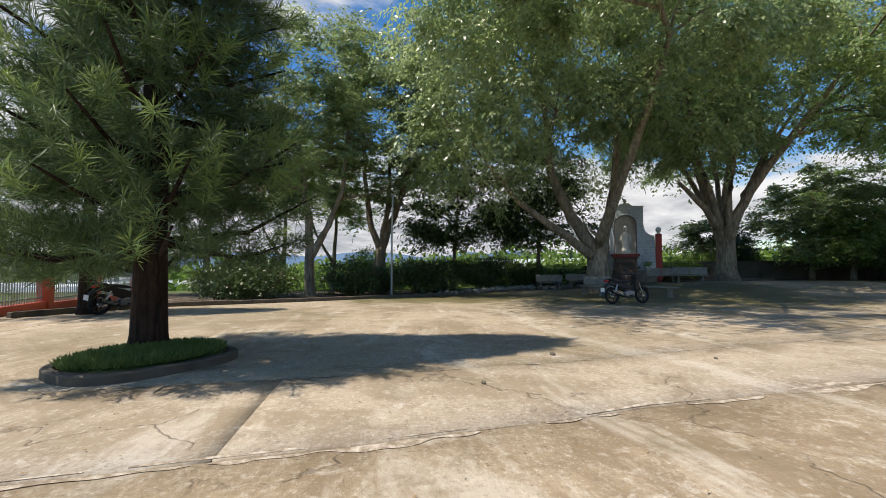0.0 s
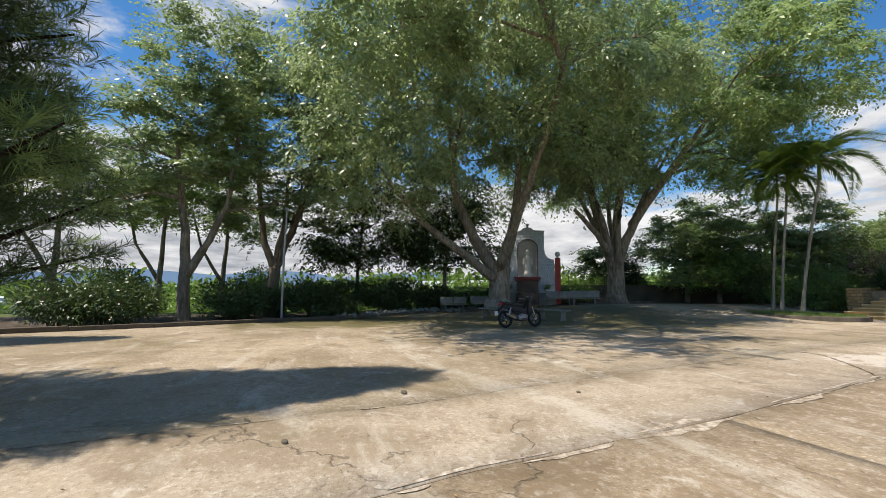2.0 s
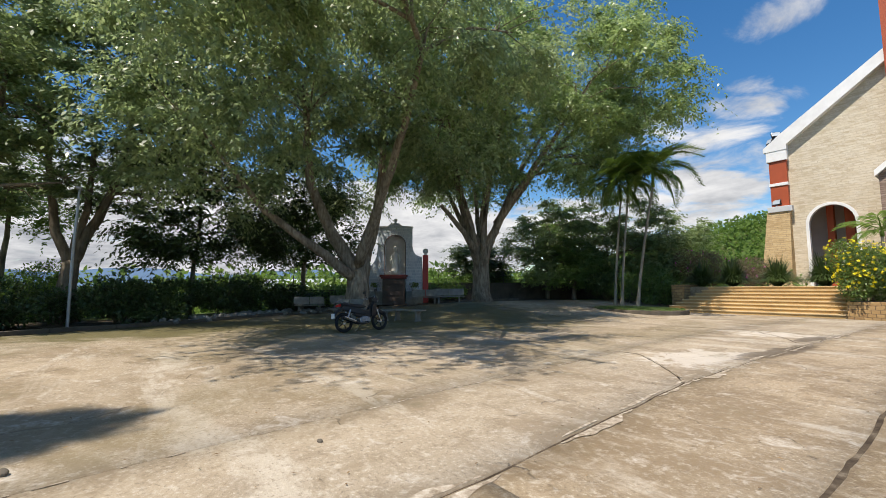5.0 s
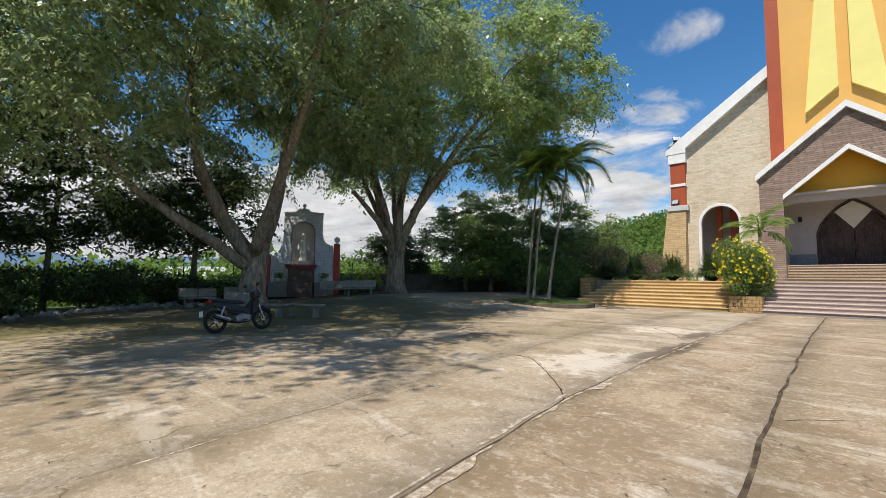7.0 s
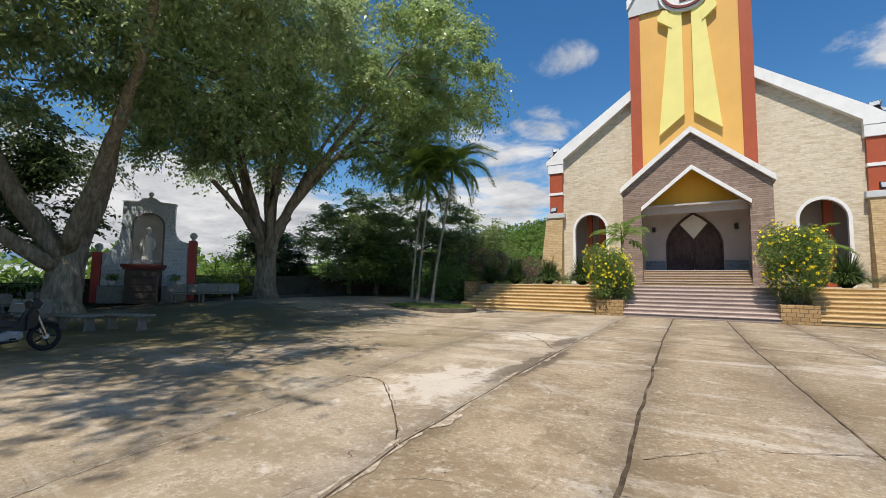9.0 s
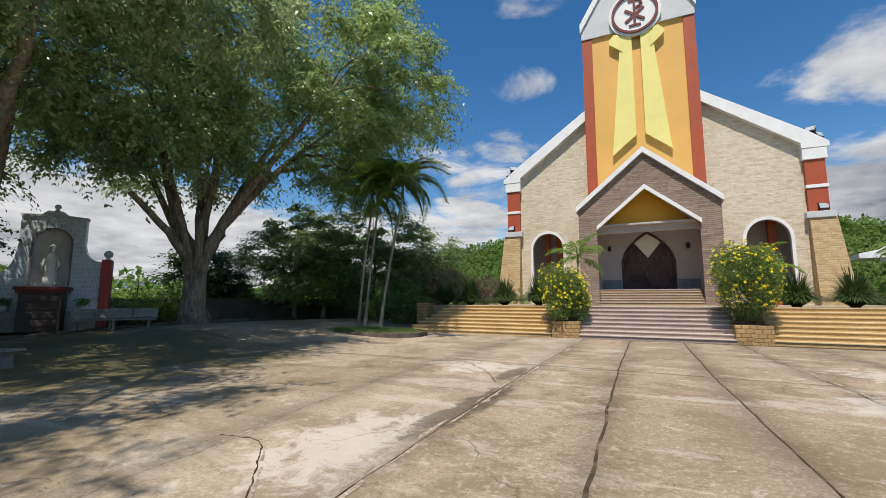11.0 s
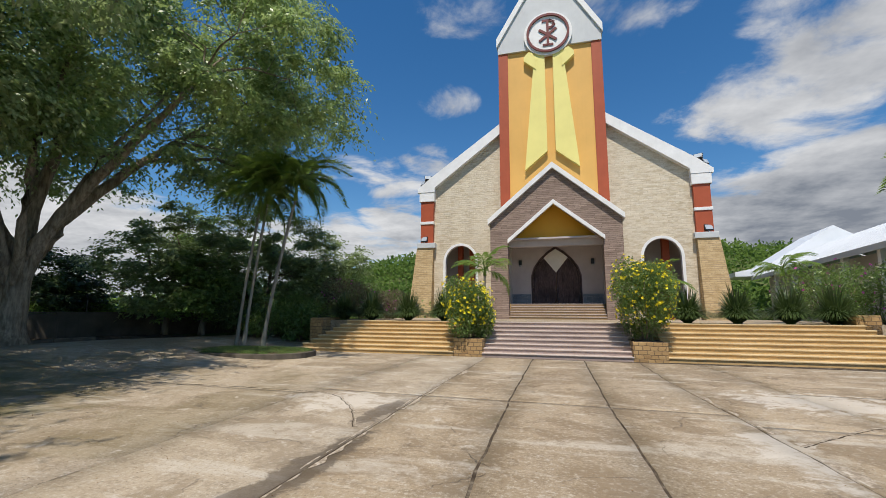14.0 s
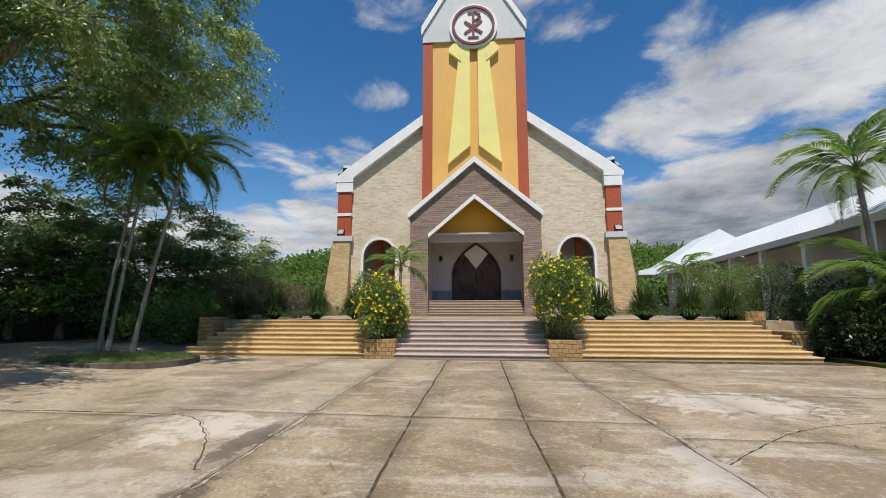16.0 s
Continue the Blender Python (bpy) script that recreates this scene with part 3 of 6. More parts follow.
pavement = new("pavement")
tagged(pavement, "old cracked beige concrete yard cast in slabs", "pavement", kind="structure")
bed = grid_sheet("joint_bed", np.linspace(-24, 18, 43), np.linspace(-42, 0.5, 44), lambda x, y: height(x, y) - 0.012, M["joint"])
bed.parent = pavement
for c, (LA, LB, cuts, major) in enumerate(FIELDS):
    for r in range(len(cuts) - 1):
        y0, y1 = cuts[r], cuts[r + 1]
        ny = max(8, int((y1 - y0) / 0.2))
        wmid = joint_x(LB, (y0 + y1) / 2) - joint_x(LA, (y0 + y1) / 2)
        nx = max(3, int(wmid / 0.8))
        gy = 0.005 if c in (2, 3, 4, 5) else 0.004
        rows_ = []
        for k in range(ny + 1):
            y = y0 + gy + (y1 - y0 - 2 * gy) * k / ny
            xl = joint_x(LA, y) + major * (0.65 + 0.9 * abs(noise.noise((y * 2.1, c * 7.0, 1.0)))) + 0.03 * noise.noise((y * 1.3, LA[0][0] * 3.7, 5.0))
            xr = joint_x(LB, y) - major * (0.65 + 0.9 * abs(noise.noise((y * 2.3, c * 5.0, 2.0)))) + 0.03 * noise.noise((y * 1.3, LB[0][0] * 3.7, 5.0))
            rows_.append([(xl + (xr - xl) * j / nx, y + 0.02 * noise.noise((xl + (xr - xl) * j / nx, r * 9.0, 3.0))) for j in range(nx + 1)])
        vv, ff = [], []
        for row in rows_:
            for x, y in row:
                vv.append((x, y, height(x, y) + 0.006 * noise.noise((x * 0.4, y * 0.4, 0.5))))
        w_ = nx + 1
        for k in range(ny):
            for j in range(nx):
                a = k * w_ + j
                ff.append((a, a + 1, a + 1 + w_, a + w_))
        rim = [j for j in range(w_)] + [k * w_ + nx for k in range(1, ny + 1)] + [ny * w_ + j for j in range(nx - 1, -1, -1)] + [k * w_ for k in range(ny - 1, 0, -1)]
        base_i = len(vv)
        vv += [(vv[i][0], vv[i][1], vv[i][2] - 0.03) for i in rim]
        for k in range(len(rim)):
            j = (k + 1) % len(rim)
            ff.append((rim[k], base_i + k, base_i + j, rim[j]))
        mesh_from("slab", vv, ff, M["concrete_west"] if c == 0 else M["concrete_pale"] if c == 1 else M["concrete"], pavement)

# outer yard, in larger fields, out to the rim
for x0, x1, y0, y1 in ((-13.0, -1.2, -41.0, -34.45), (-1.15, 17.0, -46.0, -34.45)):
    X = np.linspace(x0, x1, 14)
    Y = np.linspace(y0, y1, 18)
    o = grid_sheet("slab", X, Y, lambda x, y: height(x, y) - 0.002, M["concrete"])
    o.parent = pavement

# ---------------- the church ----------------
CH = pose(0, 0, 0, 0, 0, 2.0)
church = thing("church", CH, "large church with stone front, ochre bell tower and brick porch", "church")


def arch_line(cx, z0, zs, half, rise, n=14, point=0.0):
    """From the left foot up over the arch to the right foot. point > 0 gives a pointed head."""
    line = [(cx - half, z0)]
    for k in range(n + 1):
        a = math.pi * (1 - k / n)
        x, z = math.cos(a), math.sin(a)
        z = z + point * (1 - abs(x)) ** 1.0 * 0.35
        line.append((cx + half * x, zs + rise * z))
    line.append((cx + half, z0))
    return line


FW = 16.2   # front wall's plane
W0 = 1.38   # terrace floor
PF = 2.46   # porch floor


def wall_piece(name, poly, y0, y1, mat, label=""):
    return part(name, plate(bmesh.new(), poly, y0, y1), mat, church, label)


# front wall of each wing, pierced by one arched opening
for s in (-1, 1):
    cx = 7.55 * s
    arch = arch_line(cx, W0, 5.95, 1.28, 1.35)
    lo, hi = sorted((3.95 * s, 9.95 * s))
    top = [(hi, 12.3 if s > 0 else 17.0), (lo, 17.0 if s > 0 else 12.3)]
    poly = [(lo, W0)] + arch + [(hi, W0)] + top
    wall_piece("front_wall", poly, FW, FW + 0.35, M["facade"], "pale split-stone front wall")
    bm = band(bmesh.new(), arch_line(cx, W0, 5.95, 1.26, 1.33), arch_line(cx, W0, 5.95, 1.46, 1.53), FW - 0.06, FW + 0.30)
    part("arch_trim", bm, M["white"], church, "white plaster trim round the arch")
    # raking white coping
    bm = plate(bmesh.new(), [(9.7 * s, 12.28), (4.0 * s, 16.55), (4.0 * s, 17.42), (10.1 * s, 13.12), (11.2 * s, 12.22), (11.2 * s, 11.9), (9.7 * s, 11.9)], FW - 0.45, FW + 1.2)
    part("raking_coping", bm, M["white"], church, "white painted raking coping")
    # corner pier: white head, red shaft with white bands, cap, battered stone buttress
    a, b = sorted((9.72 * s, 11.05 * s))
    part("pier_head", boxed(a, b, FW - 0.42, FW + 0.9, 11.1, 11.9, 0.03), M["white"], church)
    a, b = sorted((9.82 * s, 10.92 * s))
    part("pier_shaft", boxed(a, b, FW - 0.32, FW + 0.8, 7.55, 11.15), M["red"], church, "brick-red pier shaft")
    a, b = sorted((9.78 * s, 10.98 * s))
    part("pier_band", boxed(a, b, FW - 0.38, FW + 0.86, 9.15, 9.38, 0.02), M["white"], church)
    a, b = sorted((9.62 * s, 11.16 * s))
    part("pier_cap", boxed(a, b, FW - 0.5, FW + 0.98, 7.12, 7.55, 0.03), M["cap"], church)
    bm = bmesh.new()
    q = [bm.verts.new(v) for v in ((9.8 * s, FW - 1.0, W0 - 0.6), (11.8 * s, FW - 1.0, W0 - 0.6), (11.8 * s, FW + 1.1, W0 - 0.6), (9.8 * s, FW + 1.1, W0 - 0.6),
                                   (9.8 * s, FW - 0.40, 7.12), (11.22 * s, FW - 0.40, 7.12), (11.22 * s, FW + 0.88, 7.12), (9.8 * s, FW + 0.88, 7.12))]
    for f in ((0, 1, 2, 3), (4, 5, 6, 7), (0, 1, 5, 4), (1, 2, 6, 5), (2, 3, 7, 6), (3, 0, 4, 7)):
        bm.faces.new([q[k] for k in f])
    part("buttress", bm, M["buttress"], church, "battered yellow split-stone buttress")
    # side wall and nave roof
    a, b = sorted((10.6 * s, 10.95 * s))
    part("side_wall", boxed(a, b, FW + 1.0, 48.0, W0 - 0.5, 12.3), M["facade"], church)
    bm = plate(bmesh.new(), [(11.2 * s, 11.6), (0.0, 19.6), (0.0, 19.85), (11.2 * s, 11.9)], FW + 0.4, 48.5)
    part("roof", bm, M["cap"], church, "grey sheet roof")
    # gallery behind the arch
    a, b = sorted((4.3 * s, 10.55 * s))
    part("gallery_wall", boxed(a, b, FW + 3.2, FW + 3.5, W0, 9.0), M["lilac"], church)
    part("gallery_ceiling", boxed(a, b, FW + 0.36, FW + 3.2, 8.6, 8.75), M["white"], church)
    cxr = 8.15 * s if s > 0 else -6.9
    part("gallery_column", boxed(cxr - 0.25, cxr + 0.25, FW + 1.6, FW + 2.1, W0, 8.6, 0.02), M["red"], church, "brick-red square column")
    if s < 0:
        part("gallery_column", boxed(-8.15, -7.75, FW + 1.6, FW + 2.1, W0, 8.6, 0.02), M["red"], church)
part("rear_wall", boxed(-10.9, 10.9, 48.0, 48.4, W0 - 0.5, 12.2), M["facade"], church)

# bell tower
TF = 15.6
part("tower_wall", boxed(-3.32, 3.32, TF, TF + 4.6, 9.0, 23.5), M["ochre"], church, "smooth ochre painted tower front")
for s in (-1, 1):
    a, b = sorted((3.32 * s, 4.1 * s))
    part("tower_edge", boxed(a, b, TF - 0.12, TF + 4.7, 9.0, 23.5), M["red"], church, "brick-red corner strip")
    part("tower_flank", boxed(*sorted((3.4 * s, 4.02 * s)), TF + 0.6, TF + 4.4, W0, 9.0), M["lilac"], church)
part("tower_head", plate(bmesh.new(), [(-4.12, 23.35), (4.12, 23.35), (4.12, 24.3), (0, 31.0), (-4.12, 24.3)], TF - 0.2, TF + 4.8), M["cap"], church, "pale grey gabled tower head")
for s in (-1, 1):
    bm = plate(bmesh.new(), [(4.22 * s, 23.95), (0, 31.0), (0, 31.75), (4.22 * s, 24.7)], TF - 0.36, TF + 5.1)
    part("tower_roof", bm, M["white"], church, "white steep roof edge")
EC = (0.0, 24.45)
disc = [(EC[0] + 1.92 * math.cos(a), EC[1] + 1.92 * math.sin(a)) for a in (2 * math.pi * k / 48 for k in range(48))]
emblem = part("emblem", plate(bmesh.new(), disc, TF - 0.42, TF - 0.2), M["white"], church, "round white emblem with dark red monogram")
ring = lambda r: [(EC[0] + r * math.cos(a), EC[1] + r * math.sin(a)) for a in (2 * math.pi * k / 48 for k in range(48))]
part("emblem_ring", band(bmesh.new(), ring(1.52), ring(1.70), TF - 0.55, TF - 0.41, True), M["maroon"], emblem)


def stroke(pts, w, y0, y1):
    bm = bmesh.new()
    for (x0, z0), (x1, z1) in zip(pts, pts[1:]):
        d = Vector((x1 - x0, z1 - z0)).normalized() * w / 2
        nx, nz = -d.y, d.x
        plate(bm, [(EC[0] + x0 - d.x + nx, EC[1] + z0 - d.y + nz), (EC[0] + x1 + d.x + nx, EC[1] + z1 + d.y + nz), (EC[0] + x1 + d.x - nx, EC[1] + z1 + d.y - nz), (EC[0] + x0 - d.x - nx, EC[1] + z0 - d.y - nz)], y0, y1)
    return bm


for pts, w_, y_ in (([(0.0, -0.95), (0.0, 1.08)], 0.19, 0.50), ([(-0.36, 1.1), (0.2, 1.1), (0.46, 0.96), (0.50, 0.70), (0.34, 0.48), (0.06, 0.44)], 0.18, 0.495),
                    ([(-0.6, 0.30), (0.6, -0.62)], 0.2, 0.505), ([(0.6, 0.30), (-0.6, -0.62)], 0.2, 0.49), ([(-0.34, -1.04), (0.34, -1.04)], 0.17, 0.485)):
    part("monogram", stroke(pts, w_, TF - y_, TF - 0.41), M["maroon"], emblem)
for s in (-1, 1):
    part("ribbon", plate(bmesh.new(), [(0.32 * s, 22.9), (0.32 * s, 14.45), (2.08 * s, 13.0), (1.12 * s, 22.9)], TF - 0.32, TF + 0.02), M["yellow"], church, "pale yellow raised ray")
    part("ribbon_head", plate(bmesh.new(), [(1.02 * s, 21.45), (1.98 * s, 22.3), (1.98 * s, 22.62), (1.6 * s, 23.05), (1.3 * s, 22.95), (0.95 * s, 22.3)], TF - 0.38, TF + 0.02), M["yellow"], church)

# porch: brick front with a pointed gable opening
PY = 12.3
outer = [(-4.45, W0), (-4.45, 8.15), (0.0, 12.0), (4.45, 8.15), (4.45, W0), (3.2, W0), (3.2, 6.75), (0.0, 9.5), (-3.2, 6.75), (-3.2, W0)]
part("porch_front", plate(bmesh.new(), outer, PY, PY + 0.5), M["brick"], church, "thin grey-brown brick porch front")
part("porch_coping", band(bmesh.new(), [(-4.6, 8.07), (0, 11.97), (4.6, 8.07)], [(-4.6, 8.45), (0, 12.38), (4.6, 8.45)], PY - 0.25, PY + 0.75), M["white"], church, "white gable coping")
part("porch_trim", band(bmesh.new(), [(-3.2, 6.68), (0, 9.38), (3.3, 6.72)], [(-3.2, 6.96), (0, 9.68), (3.3, 7.0)], PY - 0.18, PY + 0.1), M["white"], church, "white trim of the gable opening")
for s in (-1, 1):
    a, b = sorted((3.75 * s, 4.40 * s))
    part("porch_side", boxed(a, b, PY + 0.5, FW + 0.1, W0, 8.1), M["brick"], church)
    part("porch_roof", plate(bmesh.new(), [(4.6 * s, 8.05), (0, 11.95), (0, 12.2), (4.6 * s, 8.3)], PY + 0.5, TF), M["cap"], church)
part("porch_ceiling", boxed(-3.7, 3.7, PY + 0.5, FW + 0.2, 7.0, 7.12), M["lilac"], church)
part("porch_tympanum", plate(bmesh.new(), [(-3.6, 7.16), (3.6, 7.16), (0, 10.6)], PY + 1.15, PY + 1.35), M["orange"], church, "ochre painted gable field")
part("porch_beam", boxed(-3.74, 3.74, PY + 1.0, PY + 1.45, 6.55, 7.16, 0.02), M["lilac"], church)
# door wall with its pointed double door
DW = FW + 0.3
head = [(-1.9, PF), (-1.9, 4.7), (-1.7, 5.35), (-1.25, 6.0), (-0.7, 6.55), (0.0, 7.02), (0.7, 6.55), (1.25, 6.0), (1.7, 5.35), (1.9, 4.7), (1.9, PF)]
poly = [(-3.75, PF)] + head + [(3.75, PF), (3.75, 9.0), (-3.75, 9.0)]
part("door_wall", plate(bmesh.new(), poly, DW, DW + 0.35), M["lilac"], church, "lilac-grey plastered wall round the door")
hin = [(x * 0.93, PF + (z - PF) * 0.965) for x, z in head]
part("door_frame", band(bmesh.new(), hin, head, DW - 0.06, DW + 0.3), M["wood"], church, "dark wooden pointed door frame")
for s in (-1, 1):
    leafp = [(0.02 * s, PF), (1.75 * s, PF), (1.75 * s, 4.6), (1.56 * s, 5.22), (1.15 * s, 5.85), (0.64 * s, 6.36), (0.02 * s, 6.83)]
    door = part("door_leaf", plate(bmesh.new(), leafp, DW + 0.15, DW + 0.22), M["wood"], church, "dark carved wooden door leaf, shut")
    for k in range(4):
        x0 = (0.15 + 0.4 * k) * s
        a, b = sorted((x0, x0 + 0.31 * s))
        part("panel", boxed(a, b, DW + 0.10, DW + 0.16, PF + 0.75, 5.0 - 0.15 * k, 0.02), M["wood"], door)
        part("panel", boxed(a, b, DW + 0.10, DW + 0.16, PF + 0.12, PF + 0.62, 0.02), M["wood"], door)
    part("handle", tube(bmesh.new(), [(0.1 * s, DW + 0.08, PF + 0.95), (0.1 * s, DW + 0.04, PF + 1.1), (0.1 * s, DW + 0.04, PF + 1.35), (0.1 * s, DW + 0.08, PF + 1.5)], 0.025, 6), M["steel"], door)
part("fanlight", plate(bmesh.new(), [(0, 4.95), (0.92, 6.12), (0.55, 6.45), (0, 6.82), (-0.55, 6.45), (-0.92, 6.12)], DW + 0.06, DW + 0.14), M["white"], church, "white wedge over the door")
for s in (-1, 1):
    a, b = sorted((1.95 * s, 3.74 * s))
    part("tile_dado", boxed(a, b, DW - 0.03, DW + 0.02, PF, PF + 0.82), M["bluetile"], church, "blue-grey tiled dado")
    lamp = part("wall_lamp", boxed(2.72 * s - 0.12, 2.72 * s + 0.12, DW - 0.22, DW - 0.001, 5.55, 5.95, 0.03), M["black"], church, "small black wall lantern")
    part("lens", lathe(bmesh.new(), [(0.09, 0), (0.07, -0.1), (0.02, -0.13)], 10, (2.72 * s, DW - 0.12, 5.55)), M["glassy"], lamp)
# porch floor and its six steps
part("porch_floor", boxed(-3.7, 3.7, 14.05, FW + 0.8, W0 - 0.3, PF), M["stepstone"], church)
for k in range(6):
    z = W0 + 0.18 * k
    ps = part("porch_step", boxed(-3.19, 3.19, 12.25 + 0.3 * k, 14.06, z - (0.2 if k == 0 else 0.0), z + 0.135), M["porchstone"], church)
    part("nosing", boxed(-3.195, 3.195, 12.21 + 0.3 * k, 14.06, z + 0.135, z + 0.179, 0.012), M["stairgrey"], ps)

# ---------------- terrace and stair ----------------
terrace = thing("terrace", CH, "raised terrace faced with tan stone steps", "terrace", kind="structure")
STEP, TREAD = 0.1725, 0.30
part("terrace_core", boxed(-11.6, 14.5, 2.4, 60.0, -0.4, W0 - 0.003), M["concrete"], terrace)
for (xa, xb, nm) in ((-11.75, -4.06, "w"), (4.06, 12.3, "e")):
    for k in range(8):
        z = STEP * k
        s_ = part("step", boxed(xa + (0.22 * k if nm == "w" else 0), xb - (0.14 * k if nm == "e" else 0), 0.05 + TREAD * k, 2.62, z - (0.15 if k == 0 else 0.0), z + STEP - 0.05), M["stepstone"], terrace)
        part("nosing", boxed(xa + (0.22 * k if nm == "w" else 0) - 0.02, xb - (0.14 * k if nm == "e" else 0) + 0.02, 0.01 + TREAD * k, 2.62, z + STEP - 0.05, z + STEP, 0.012), M["stepnose"], s_)
# low flank blocks at the ends of the terrace
part("flank_block", boxed(-12.0, -11.3, 1.6, 3.4, -0.3, 1.5, 0.03), M["planter"], terrace)
part("flank_block", boxed(12.1, 12.9, 1.2, 3.2, -0.3, 1.0, 0.03), M["planter"], terrace)
part("flank_block", boxed(11.2, 12.0, 2.4, 3.6, 1.0, 1.75, 0.03), M["planter"], terrace)
stair = thing("staircase", CH, "broad outdoor stair of worn pinkish-grey stone treads", "staircase", kind="structure")
for k in range(8):
    z = STEP * k
    s_ = part("step", boxed(-2.86, 2.86, -0.15 + TREAD * k, 2.5, z - (0.15 if k == 0 else 0.0), z + STEP - 0.045), M["stairrise"], stair)
    part("tread", boxed(-2.88, 2.88, -0.19 + TREAD * k, 2.5, z + STEP - 0.045, z + STEP, 0.012), M["stairgrey"], s_)
for s in (-1, 1):
    pl = thing("planter", CH @ pose(3.46 * s, 0.45, 0), "square planter of rough ochre stone blocks beside the stair", "planter", "planters beside the stair")
    bm = boxed(-0.6, 0.6, -0.6, 0.75, -0.25, 0.72, 0.02)
    part("planter_wall", bm, M["planter"], pl)
    part("soil", boxed(-0.52, 0.52, -0.52, 0.67, 0.715, 0.74), M["joint"], pl)


# ---------------- plants ----------------
def tree(name, at, leaders, lobes, clumps, per, leaf, label, bark, foliage, droop=0.4, shell=0.5, twigs=5, cat="tree", wid=0.46, puff=1.2, sprays=20):
    """A tree: leaders are lists of (x, y, z, radius); limbs run to each lobe and twigs into it; leaves hang in clumps."""
    x0, y0 = at
    z0 = height(x0, y0) - 0.05
    t = thing(name, pose(x0, y0, z0), label, cat)
    bm = bmesh.new()
    ends = []
    for line in leaders:
        pts, rad = [], []
        for a, b in zip(line, line[1:]):
            for k in range(4):
                f = k / 4
                p = Vector(a[:3]).lerp(Vector(b[:3]), f)
                wob = 0.10 * a[3] / 0.2
                pts.append(p + Vector((noise.noise(p * 0.9 + Vector((x0, 0, 0))), noise.noise(p * 0.9 + Vector((0, y0, 7))), 0)) * min(wob, 0.18) * (1 if p.z > 0.1 else 0))
                rad.append(a[3] + (b[3] - a[3]) * f)
        pts.append(Vector(line[-1][:3]))
        rad.append(line[-1][3])
        tube(bm, pts, rad, 10)
        ends += [(p, r) for p, r in zip(pts, rad) if p.z > line[-1][2] * 0.45]
    part("trunk", bm, bark, t, smooth=True)
    pts, d, pick = in_lobes(lobes, clumps, shell)
    bm = bmesh.new()
    for i, l in enumerate(lobes):
        c = Vector(l[:3])
        low = [e for e in ends if e[0].z < c.z + 0.3] or ends
        e = min(low, key=lambda q: (q[0] - c).length)
        mid = e[0].lerp(c, 0.5) + Vector((0, 0, 0.12 * (c - e[0]).length))
        r0 = min(e[1] * 0.75, 0.05 + 0.016 * (c - e[0]).length * 1.4)
        tube(bm, [e[0], e[0].lerp(mid, 0.5), mid, mid.lerp(c, 0.6), c], [r0, r0 * 0.85, r0 * 0.66, r0 * 0.5, r0 * 0.36], 6, False)
        mine = pts[pick == i][:twigs]
        for q in mine:
            q = Vector(q)
            st = mid.lerp(c, 0.3 + 0.7 * rng.random())
            m2 = st.lerp(q, 0.55) + Vector((0, 0, 0.2))
            tube(bm, [st, m2, q], [r0 * 0.38, r0 * 0.25, 0.012], 4, False)
    tagged(part("branchwork", bm, bark, t, smooth=True), kind="stuff")
    # layered sprays: leaves sit along twigs that arch out of each cluster and hang over
    per_spray = 16
    npf = max(30, int(1.3 * clumps * per / (sprays * per_spray)))
    pc, pd, _ = in_lobes(lobes, npf, shell)
    # clusters buried deep inside the crown are left out, so that light falls between the outer ones
    allr = np.array(lobes)
    deep = np.sort(np.linalg.norm((pc[:, None, :] - allr[None, :, :3]) / allr[None, :, 3:], axis=2), axis=1)[:, 0]
    keep = (deep > 0.68) | (rng.random(npf) < 0.2)
    pc, pd = pc[keep], pd[keep]
    npf = len(pc)
    pr = puff * (0.55 + 0.9 * rng.random(npf))
    c, dd, rr = (np.repeat(q, sprays, axis=0) for q in (pc, pd, pr))
    m = len(c)
    an = 2 * math.pi * rng.random(m)
    out = unit(np.stack((np.cos(an), np.sin(an), np.zeros(m)), axis=1) + dd * np.array((0.7, 0.7, 0.15)))
    start = c + rng.normal(size=(m, 3)) * np.array((0.24, 0.24, 0.20)) * rr[:, None]
    L = rr * (0.7 + 0.7 * rng.random(m))
    fall = droop * (0.6 + 0.8 * rng.random(m))
    out, start, L, fall = (np.repeat(q, per_spray, axis=0) for q in (out, start, L, fall))
    n = len(L)
    q = np.tile((np.arange(per_spray) + 0.5) / per_spray, m) + rng.normal(size=n) * 0.03
    P = start + out * (L * q)[:, None]
    P[:, 2] += L * (0.32 * q - fall * q ** 2)
    P += rng.normal(size=(n, 3)) * 0.035
    tang = out.copy()
    tang[:, 2] += 0.32 - 2 * fall * q
    side = np.stack((-out[:, 1], out[:, 0], np.zeros(n)), axis=1) * np.where(np.arange(n) % 2, 1, -1)[:, None]
    axis = unit(unit(tang) * 0.6 + side * 0.75 + rng.normal(size=(n, 3)) * 0.3 + np.array((0, 0, -droop * 0.45)))
    ln = leaf * (0.7 + 0.6 * rng.random(n))
    v, f = leaf_arrays(P, axis, ln, ln * wid, 0.18, np.array((0.0, 0.0, 0.75)) + unit(out) * 0.75)
    crown = mesh_from("crown", v, f, foliage, t)
    tagged(crown, kind="stuff")
    return t



